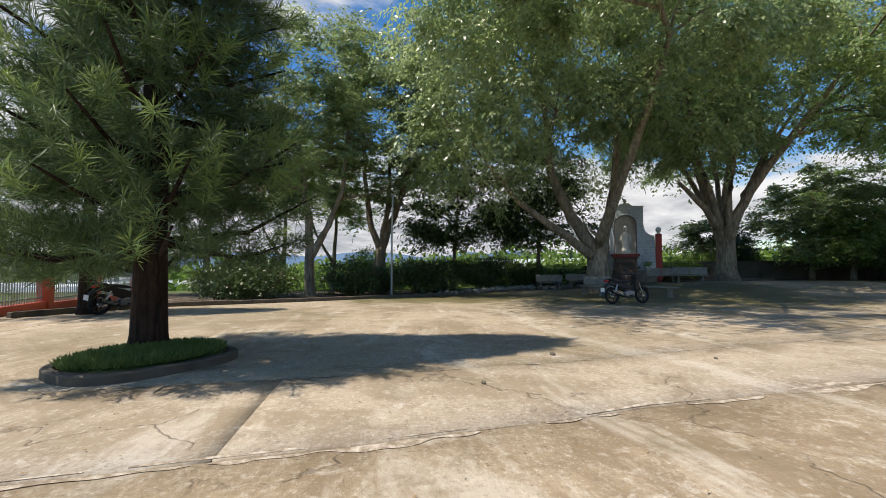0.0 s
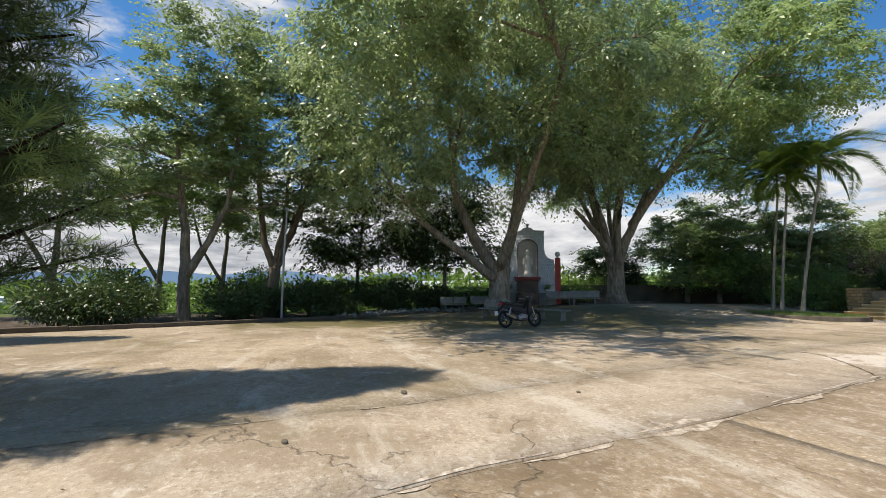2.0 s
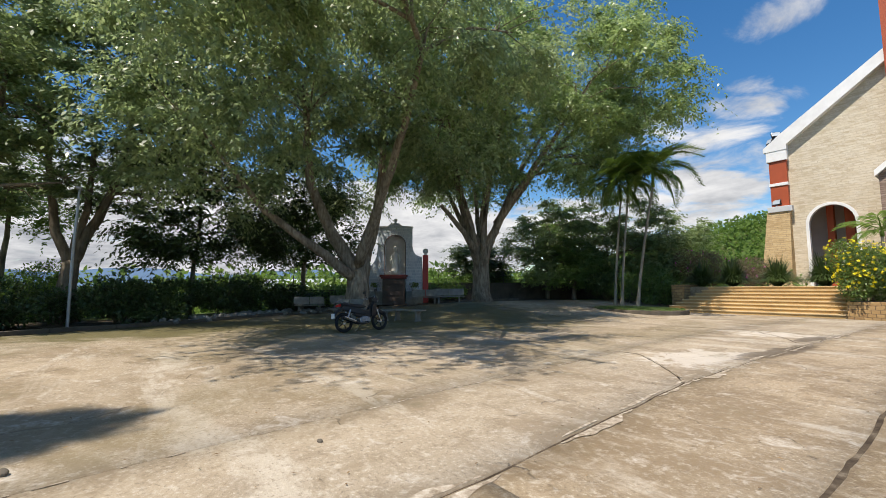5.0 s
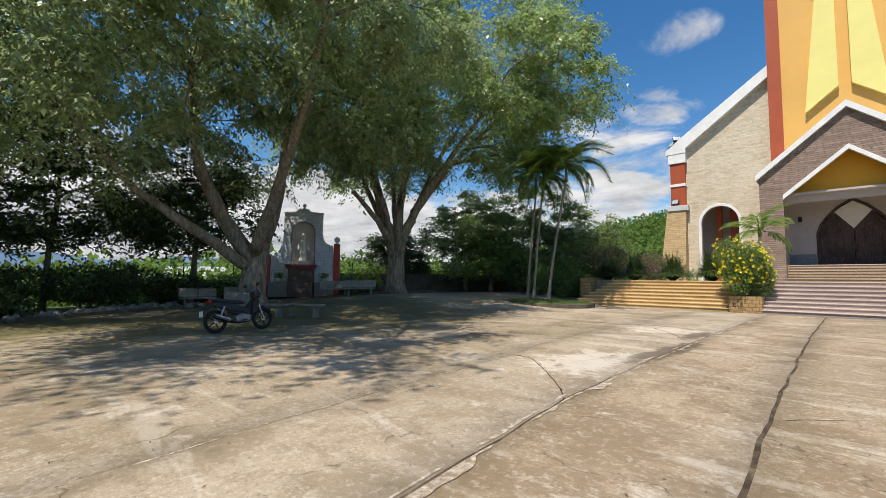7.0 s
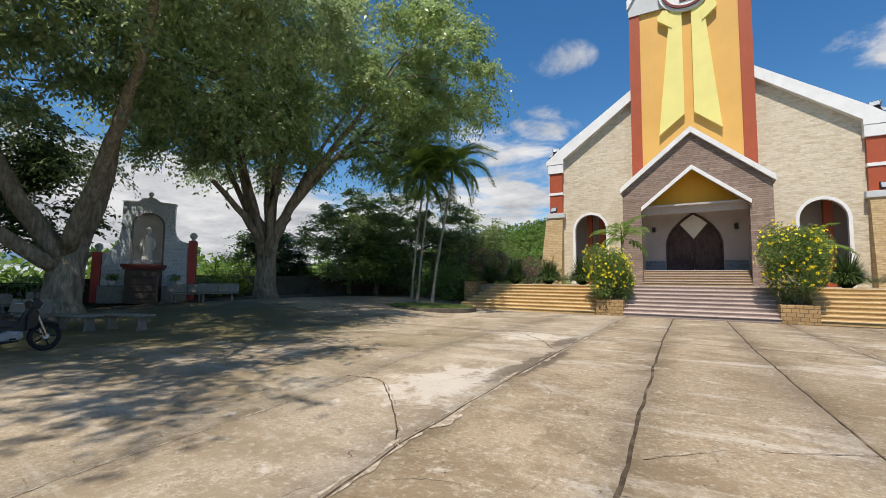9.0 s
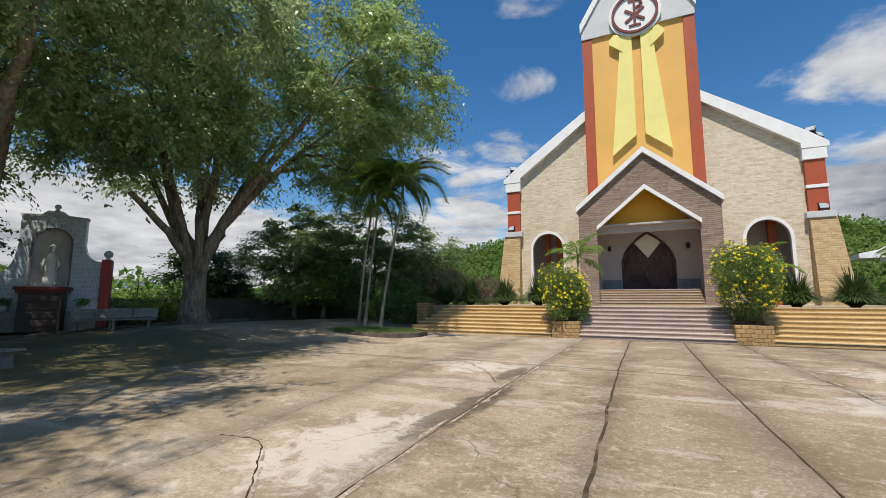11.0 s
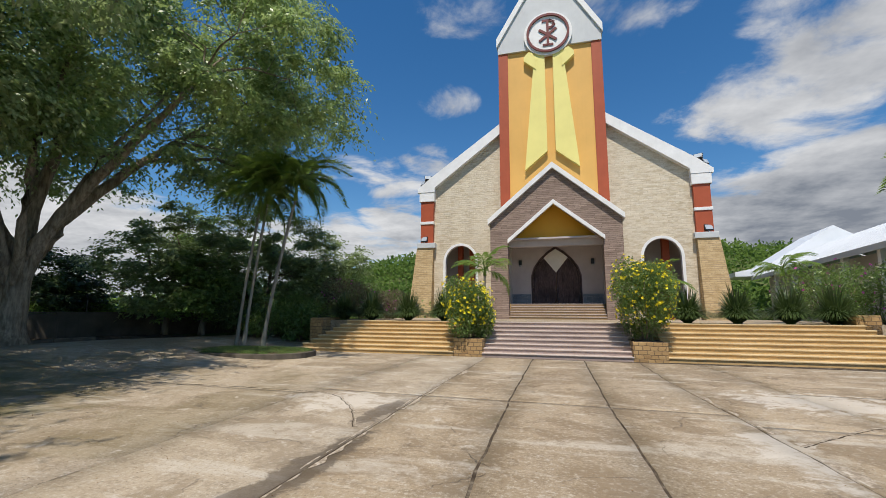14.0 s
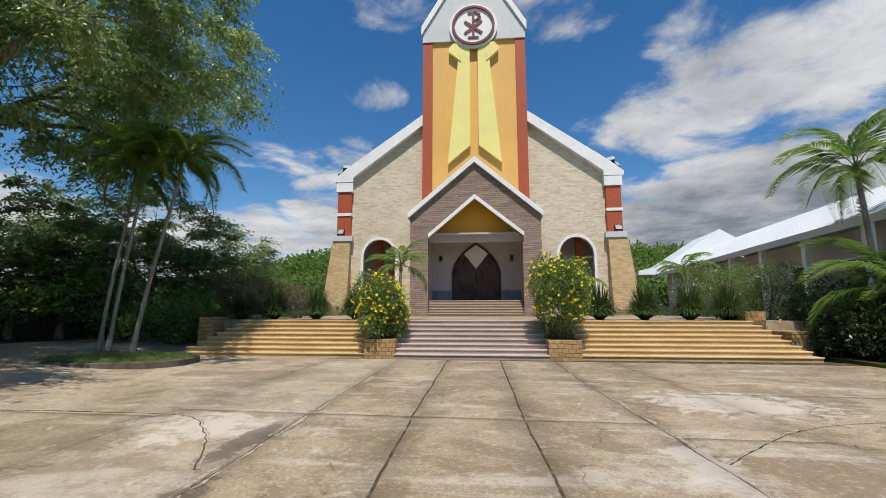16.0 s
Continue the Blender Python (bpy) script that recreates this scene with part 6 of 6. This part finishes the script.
    part("grab_rail", tube(bmesh.new(), [(-0.5, 0.12, 0.82), (-0.82, 0.1, 0.9), (-0.82, -0.1, 0.9), (-0.5, -0.12, 0.82)], 0.013, 6), M["silver"], t)
    part("side_stand", tube(bmesh.new(), [(0.02, 0.1, 0.26), (-0.08, 0.26, 0.02)], 0.012, 6), M["steel"], t)
    return t


motorbike((-10.85, -18.8), 98, -7, "black and silver motorbike parked on its side stand", "black")
motorbike((-10.6, -34.4), 150, 6, "dark motorbike parked beside the pine", "black")

# ---------------- old wall, fences, pole, kerb ----------------
WALL = [(-26.6, -18.0), (-25.8, -13.0), (-24.6, -8.5), (-22.9, -3.5), (-22.2, 1.0), (-21.0, 4.5), (-19.5, 12.0), (-18.5, 24.0)]
wall_ob = new("wall_west")
tagged(wall_ob, "low dark weathered boundary wall with rusty posts", "wall", kind="structure")
for (x0, y0), (x1, y1) in zip(WALL, WALL[1:]):
    d = Vector((x1 - x0, y1 - y0, 0))
    m_ = pose(x0, y0, min(height(x0, y0), height(x1, y1)), 0, 0, math.degrees(math.atan2(d.y, d.x)))
    o = part("wall_run", boxed(-0.05, d.length + 0.05, -0.1, 0.1, -0.6, 1.12 + 0.1 * rng.random(), 0.015), M["oldwall"], wall_ob)
    o.matrix_basis = m_
    o = part("wall_coping", boxed(-0.05, d.length + 0.05, -0.13, 0.13, 1.16, 1.23, 0.01), M["oldwall"], wall_ob)
    o.matrix_basis = m_
    k_ = int(d.length / 2.2)
    for j in range(k_):
        o = part("wire_post", tube(bmesh.new(), [(0, 0, 1.1), (0, 0, 1.9), (0.0, 0.16, 2.15)], 0.03, 6), M["black"], wall_ob)
        o.matrix_basis = m_ @ pose((j + 0.5) * d.length / k_, 0, 0)
    for zz in (1.45, 1.75, 2.05):
        o = part("wire", tube(bmesh.new(), [(0, 0, zz), (d.length / 2, 0, zz - 0.03), (d.length, 0, zz)], 0.006, 4), M["black"], wall_ob)
        o.matrix_basis = m_

fence = new("fence")
tagged(fence, "metal bar fence between orange-red concrete posts", "fence", kind="structure")
FP = [(-5.4, -36.0), (-12.4, -37.6), (-15.6, -38.1), (-20.2, -39.0)]
for k, (x, y) in enumerate(FP):
    o = part("post", boxed(-0.17, 0.17, -0.17, 0.17, -0.3, 1.75, 0.015), M["fencered"], fence)
    o.matrix_basis = pose(x, y, height(x, y), 0, 0, 193)
    part("post_cap", boxed(-0.21, 0.21, -0.21, 0.21, 1.75, 1.83, 0.01), M["fencered"], o)
    if k + 1 < len(FP):
        x1, y1 = FP[k + 1]
        d = Vector((x1 - x, y1 - y, 0))
        m_ = pose(x, y, height(x, y), 0, 0, math.degrees(math.atan2(d.y, d.x)))
        o = part("plinth", boxed(0.17, d.length - 0.17, -0.11, 0.11, -0.3, 0.22, 0.01), M["fencered"], fence)
        o.matrix_basis = m_
        for zz in (0.32, 1.5):
            o = part("rail", boxed(0.1, d.length - 0.1, -0.02, 0.02, zz, zz + 0.045), M["fenceline"], fence)
            o.matrix_basis = m_
        nb = int(d.length / 0.14)
        for j in range(nb):
            o = part("bar", boxed(-0.011, 0.011, -0.011, 0.011, 0.22, 1.62), M["fenceline"], fence)
            o.matrix_basis = m_ @ pose(0.25 + (d.length - 0.5) * j / (nb - 1), 0, 0)

pole = thing("lamp_pole", pose(-19.3, -26.6, height(-19.3, -26.6) - 0.05), "thin galvanised lamp pole at the yard's edge", "lamp pole")
part("shaft", tube(bmesh.new(), [(0, 0, 0), (0, 0, 3.0), (0.0, 0.05, 5.2)], [0.055, 0.05, 0.04], 8), M["galv"], pole)
part("lamp_head", boxed(-0.3, 0.1, -0.06, 0.12, 5.18, 5.27, 0.02), M["galv"], pole)

# kerb along the western rim
kerb = new("kerb")
tagged(kerb, "low rough concrete kerb along the planted bank", "kerb", kind="structure")
for (x0, y0), (x1, y1) in zip(WEST[:9], WEST[1:9]):
    d = Vector((x1 - x0, y1 - y0, 0))
    n_ = max(1, int(d.length / 1.5))
    for j in range(n_):
        o = part("kerb_stone", boxed(0.01, d.length / n_ - 0.01, 0.0, 0.18, -0.25, 0.13 + 0.02 * rng.random(), 0.02), M["kerb"], kerb)
        q = (j + 0.0) / n_
        xx, yy = x0 + d.x * q, y0 + d.y * q
        o.matrix_basis = pose(xx, yy, height(xx, yy), 0, 0, math.degrees(math.atan2(d.y, d.x)))

# ---------------- floodlights on the church ----------------
def floodlight(m, label):
    t = thing("floodlight", m, label, "floodlight", "floodlights on the church front")
    part("housing", boxed(-0.3, 0.3, -0.1, 0.12, 0.12, 0.56, 0.03), M["black"], t)
    part("lens", boxed(-0.25, 0.25, -0.12, -0.098, 0.17, 0.51, 0.005), M["glassy"], t)
    part("bracket", tube(bmesh.new(), [(0, 0.02, -0.02), (0, 0.02, 0.14)], 0.05, 8), M["steel"], t)
    return t


for s in (-1, 1):
    floodlight(CH @ pose(10.6 * s, FW - 0.36, 7.55, -15, 0, 12 * s), "black floodlight on the grey pier cap")
    floodlight(CH @ pose(10.3 * s, FW - 0.25, 12.93, -25, 0, -30 * s), "black floodlight on the white pier head")
    floodlight(CH @ pose(10.85 * s, FW - 0.25, 12.48, -25, 0, 40 * s), "black floodlight on the white pier head")

# ---------------- side hall with sheet roof ----------------
hall = thing("side_hall", pose(15.9, 1.6, 1.38, 0, 0, -4.3), "long low hall with white sheet-metal roof", "building")
part("hall_wall", boxed(1.0, 1.3, 0.5, 31.0, -0.6, 4.0), M["lilac"], hall)
part("hall_wall", boxed(1.3, 11.0, 0.5, 0.8, -0.6, 4.0), M["lilac"], hall)
part("hall_wall", boxed(1.3, 11.0, 30.7, 31.0, -0.6, 4.0), M["lilac"], hall)
part("roof", plate(bmesh.new(), [(-0.2, 4.05), (6.4, 7.3), (6.4, 7.45), (-0.2, 4.2)], -0.5, 31.8), M["roof"], hall, "white sheet-metal roof slope")
part("roof", plate(bmesh.new(), [(13.0, 4.05), (6.4, 7.3), (6.4, 7.45), (13.0, 4.2)], -0.5, 31.8), M["roof"], hall)
part("fascia", boxed(-0.28, -0.2, -0.5, 31.8, 3.85, 4.2), M["cap"], hall)
for j in range(52):
    bm = plate(bmesh.new(), [(-0.18, 4.215), (6.35, 7.44), (6.35, 7.47), (-0.18, 4.245)], -0.4 + 0.62 * j, -0.36 + 0.62 * j)
    part("roof_rib", bm, M["roof"], hall)
for j in range(7):
    y_ = 2.5 + 4.1 * j
    w_ = part("window", boxed(0.95, 1.02, y_, y_ + 1.6, 0.9, 2.7), M["black"], hall, "dark hall window")
    part("window_frame", boxed(0.92, 0.96, y_ - 0.08, y_ + 1.68, 2.7, 2.8), M["white"], w_)
    part("column", boxed(0.0, 0.32, y_ - 1.3, y_ - 0.98, -0.6, 4.0, 0.01), M["white"], hall)
part("rear_gable", plate(bmesh.new(), [(1.3, 5.3), (12.5, 5.3), (12.5, 5.45), (6.9, 9.16), (1.3, 5.45)], 31.9, 40.0), M["roof"], hall, "white rear roof with raised gable")
part("lean_to_roof", plate(bmesh.new(), [(-1.6, 4.3), (1.2, 4.3), (1.2, 5.35), (-1.6, 4.75)], 32.0, 37.0), M["roof"], hall)
part("hall_wall", boxed(1.5, 12.2, 32.0, 32.3, -0.6, 5.4), M["lilac"], hall)
ground2 = part("garden_bed", boxed(13.05, 40.0, -1.2, 60.0, -0.5, 0.12), M["ground"])
tagged(ground2, "planted garden bed beside the terrace", "garden bed", kind="structure")
gk = part("bed_kerb", boxed(12.9, 40.0, -1.35, -1.2, -0.3, 0.2, 0.02), M["kerb"])
tagged(gk, "low concrete kerb of the garden bed", "kerb", kind="structure")


# ---------------- hill, fields, distance ----------------
def ridge(x, y):
    """The wooded hill north of the church."""
    q = (y - 70) / 110
    r = (0.62 + 0.38 * math.sin(x * 0.014 + 0.6) * 0.6 + 0.25 * smoothstep((x + 190) / 240))
    return -1.5 + 41 * smoothstep(q) * r * (1 - 0.42 * smoothstep((x - 5) / 60)) * smoothstep((x + 230) / 150) + 1.6 * noise.noise((x * 0.03, y * 0.03, 2.0))


hx, hy = np.linspace(-260, 260, 90), np.linspace(62, 260, 40)
hill = grid_sheet("hill", hx, hy, ridge, M["ground"])
tagged(hill, "green wooded hill behind the church", "hill", kind="structure")


def scatter_woods(name, n, xr, yr, zf, size, mat, label, per=30, lf=0.5):
    x = xr[0] + (xr[1] - xr[0]) * rng.random(n)
    y = yr[0] + (yr[1] - yr[0]) * rng.random(n)
    z = np.array([zf(a, b) for a, b in zip(x, y)])
    sz = size * (0.5 + 0.9 * rng.random(n))
    d = unit(rng.normal(size=(n * per, 3)) + np.array((0, 0, 0.35)))
    C = np.repeat(np.stack((x, y, z + sz * 0.5), axis=1), per, axis=0)
    S = np.repeat(sz, per)
    P = C + d * (S * (0.5 + 0.35 * rng.random(len(S))))[:, None]
    v, f = leaf_arrays(P, unit(d * 0.4 + rng.normal(size=d.shape)), S * lf, S * lf * 0.6, 0.15, unit(d + np.array((0, 0, 0.5))))
    o = mesh_from(name, v, f, M[mat])
    return tagged(o, label, "woods", kind="stuff")


scatter_woods("hill_woods", 5200, (-240, 200), (66, 200), ridge, 3.0, "hill", "dense low woods covering the hill", 28, 0.40)
scatter_woods("valley_scrub", 800, (-62, -29.5), (-40, 40), lambda a, b: height(a, b) - 0.2, 1.9, "leaf_lime", "sunlit scrub and coffee bushes beyond the wall", 80, 0.21)
scatter_woods("valley_woods", 1500, (-420, -80), (-260, 240), lambda a, b: height(a, b) - 0.5, 5.0, "hill", "scattered trees across the valley", 40, 0.35)
scatter_woods("near_scrub", 260, (-20, -10), (14, 60), lambda a, b: 0.3, 1.6, "leaf_mid", "rough scrub behind the terrace", 150, 0.16)
scatter_woods("near_scrub", 200, (18, 60), (40, 64), lambda a, b: 1.0, 2.6, "hill", "rough scrub behind the hall", 120, 0.16)

# distance haze is put into the range's blue base colour
mt_ = Mat("haze_tinted_far_range", 0.95, spec=0.0)
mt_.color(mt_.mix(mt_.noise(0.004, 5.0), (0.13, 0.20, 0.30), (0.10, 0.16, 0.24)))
v, f = [], []
for k in range(121):
    a = math.radians(95 + 170 * k / 120)
    hgt = 70 + 85 * abs(noise.noise((k * 0.09, 3.0, 1.0))) + 25 * noise.noise((k * 0.35, 1.0, 4.0))
    v += [(2300 * math.cos(a), 2300 * math.sin(a), -30), (2500 * math.cos(a), 2500 * math.sin(a), hgt)]
for k in range(120):
    f.append((2 * k, 2 * k + 2, 2 * k + 3, 2 * k + 1))
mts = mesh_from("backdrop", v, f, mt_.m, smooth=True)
tagged(mts, "hazy blue mountain range far away", "mountains", kind="structure")
for k in range(16):
    x_, y_ = -70 - 120 * rng.random(), -110 + 120 * rng.random()
    w_ = 8 + 10 * rng.random()
    hs = thing("greenhouse", pose(x_, y_, height(x_, y_) - 0.3, 0, 0, 20 * rng.normal()), "far white greenhouse on the valley floor", "greenhouse", "greenhouses in the valley")
    part("wall", boxed(-w_, w_, -4, 4, 0, 2.4), M["white"], hs)
    part("roof", plate(bmesh.new(), [(-w_ - 0.3, 2.4), (w_ + 0.3, 2.4), (w_, 4.2), (-w_, 4.2)], -4.3, 4.3), M["roof"], hs)

# rubble and leaf litter
rub = bmesh.new()
for k in range(170):
    q = rng.random()
    x = float(np.interp(q, [0, 0.5, 1], [-19.6, -21.6, -22.0])) + rng.normal() * 0.5
    y = -24.0 + 8.5 * q
    r = 0.06 + 0.14 * rng.random()
    m_ = bmesh.ops.create_icosphere(rub, subdivisions=1, radius=r, matrix=pose(x, y, height(x, y) + r * 0.5, 40 * rng.normal(), 40 * rng.normal(), 90 * rng.random()) @ Matrix.Diagonal((1.2, 0.9, 0.7, 1)))
rub_ob = part("rubble", rub, M["terrazzo"])
tagged(rub_ob, "heap of broken grey stones along the bank", "stones", kind="stuff")
n_ = 3600
x = np.concatenate((rng.uniform(-20, -3, n_ // 2), rng.uniform(-6, 9, n_ // 2)))
y = np.concatenate((rng.uniform(-31, -5, n_ // 2), rng.uniform(-31, -2, n_ // 2)))
z = np.array([height(a, b) for a, b in zip(x, y)]) + 0.012
lt = Mat("dry_leaf", 0.8, spec=0.2)
lt.color(lt.mix(lt.island(), (0.12, 0.065, 0.03), (0.36, 0.24, 0.12)))
v, f = leaf_arrays(np.stack((x, y, z), axis=1), unit(np.stack((rng.normal(size=n_), rng.normal(size=n_), 0.12 * rng.normal(size=n_)), axis=1)), 0.018 + 0.03 * rng.random(n_), 0.013, 0.2, np.array((0.0, 0.0, 2.5)))
lit = mesh_from("leaf_litter", v, f, lt.m)
tagged(lit, "dry brown leaves scattered over the concrete", "leaves", kind="stuff")
st = bmesh.new()
for x_, y_, r in ((-2.9, -24.9, 0.035), (-1.6, -26.2, 0.025), (-2.3, -22.9, 0.022)):
    bmesh.ops.create_icosphere(st, subdivisions=2, radius=r, matrix=pose(x_, y_, r * 0.5, 20, 10, 40) @ Matrix.Diagonal((1.3, 0.9, 0.7, 1)))
tagged(part("pebble_scatter", st, M["kerb"]), "few dark pebbles lying on the concrete", "stones", kind="stuff")

# crumbled white mortar along the open joint
mm = Mat("crumbled_white_mortar", 0.9, spec=0.15)
mn = mm.noise(9.0, 6.0, 0.7, mm.world())
mm.color(mm.ramp(mn, [(0.42, (0.22, 0.175, 0.125)), (0.54, (0.38, 0.32, 0.25)), (0.68, (0.56, 0.51, 0.43))]))
mm.bump(mn, 0.8, 0.02)


def crumbs(line, y0, y1, off, width, seed):
    """Ragged patches of pale mortar lying along a joint."""
    V, F = [], []
    y, last = y0, None
    while y < y1:
        w = width * max(0.0, 0.25 + 1.3 * noise.noise((y * 0.9, seed, 2.0)) + 0.5 * noise.noise((y * 4.0, seed, 8.0)))
        x = joint_x(line, y) + off + 0.03 * noise.noise((y * 1.3, line[0][0] * 3.7, 5.0))
        if w > 0.012:
            V += [(x, y, height(x, y) + 0.004), (x + math.copysign(w, off), y, height(x, y) + 0.005)]
            if last is not None:
                F.append((last, last + 1, len(V) - 1, len(V) - 2))
            last = len(V) - 2
        else:
            last = None
        y += 0.045
    return V, F


for line, y0, y1, off, w, sd in ((JOINTS[4], -31, -1, 0.03, 0.15, 1.0), (JOINTS[4], -31, -1, -0.03, 0.075, 2.0), (JOINTS[3], -30, -14, 0.02, 0.06, 3.0), (JOINTS[7], -12, -6, 0.03, 0.14, 4.0)):
    V, F = crumbs(line, y0, y1, off, w, sd)
    if F:
        o = mesh_from("mortar_crumb", V, F, mm.m, pavement)
        tagged(o, kind="stuff")


def crack(pts, width, seed):
    """A ragged open crack in the concrete, lined with crumbs: a narrow dark groove strip with a pale broken lip."""
    P = [Vector((*q, 0)) for q in pts]
    run = []
    for k in range(len(P) - 1):
        a, b, c, d = P[max(k - 1, 0)], P[k], P[k + 1], P[min(k + 2, len(P) - 1)]
        for j in range(14):
            u = j / 14
            run.append(0.5 * (2 * b + (c - a) * u + (2 * a - 5 * b + 4 * c - d) * u * u + (3 * b - a - 3 * c + d) * u ** 3))
    for nm, mat, shift, wide, lift in (("crack", M["joint"], 0.0, width, 0.003), ("mortar_crumb", mm.m, width * 1.3, width * 1.6, 0.005)):
        V, F = [], []
        for k, q in enumerate(run):
            t = (run[min(k + 1, len(run) - 1)] - run[max(k - 1, 0)]).normalized()
            n = Vector((-t.y, t.x, 0))
            c = q + n * (shift + 0.025 * noise.noise((k * 0.33, seed, 1.0)))
            w = wide * max(0.15, 0.55 + 0.9 * noise.noise((k * 0.5, seed, 4.0 + shift)))
            for sd in (-1, 1):
                e = c + n * (sd * w / 2)
                V.append((e.x, e.y, height(e.x, e.y) + lift))
            if k and (shift == 0.0 or noise.noise((k * 0.21, seed, 9.0)) > -0.12):
                F.append((2 * k - 2, 2 * k - 1, 2 * k + 1, 2 * k))
        o = mesh_from(nm, V, F, mat, pavement)
        tagged(o, kind="stuff")


crack([(-4.2, -16.3), (-3.6, -16.25), (-3.1, -16.65), (-2.5, -17.25), (-2.0, -17.8), (-1.72, -18.2)], 0.03, 1.0)
crack([(-8.2, -9.3), (-6.35, -9.2), (-4.4, -9.25), (-3.5, -10.0), (-2.95, -10.7), (-2.45, -11.6)], 0.032, 2.0)
crack([(3.75, -10.6), (4.45, -9.9), (5.35, -9.1), (6.3, -8.55), (7.4, -8.2)], 0.035, 3.0)
crack([(0.2, -17.2), (0.8, -16.6), (1.5, -16.2), (2.0, -15.9)], 0.02, 5.0)
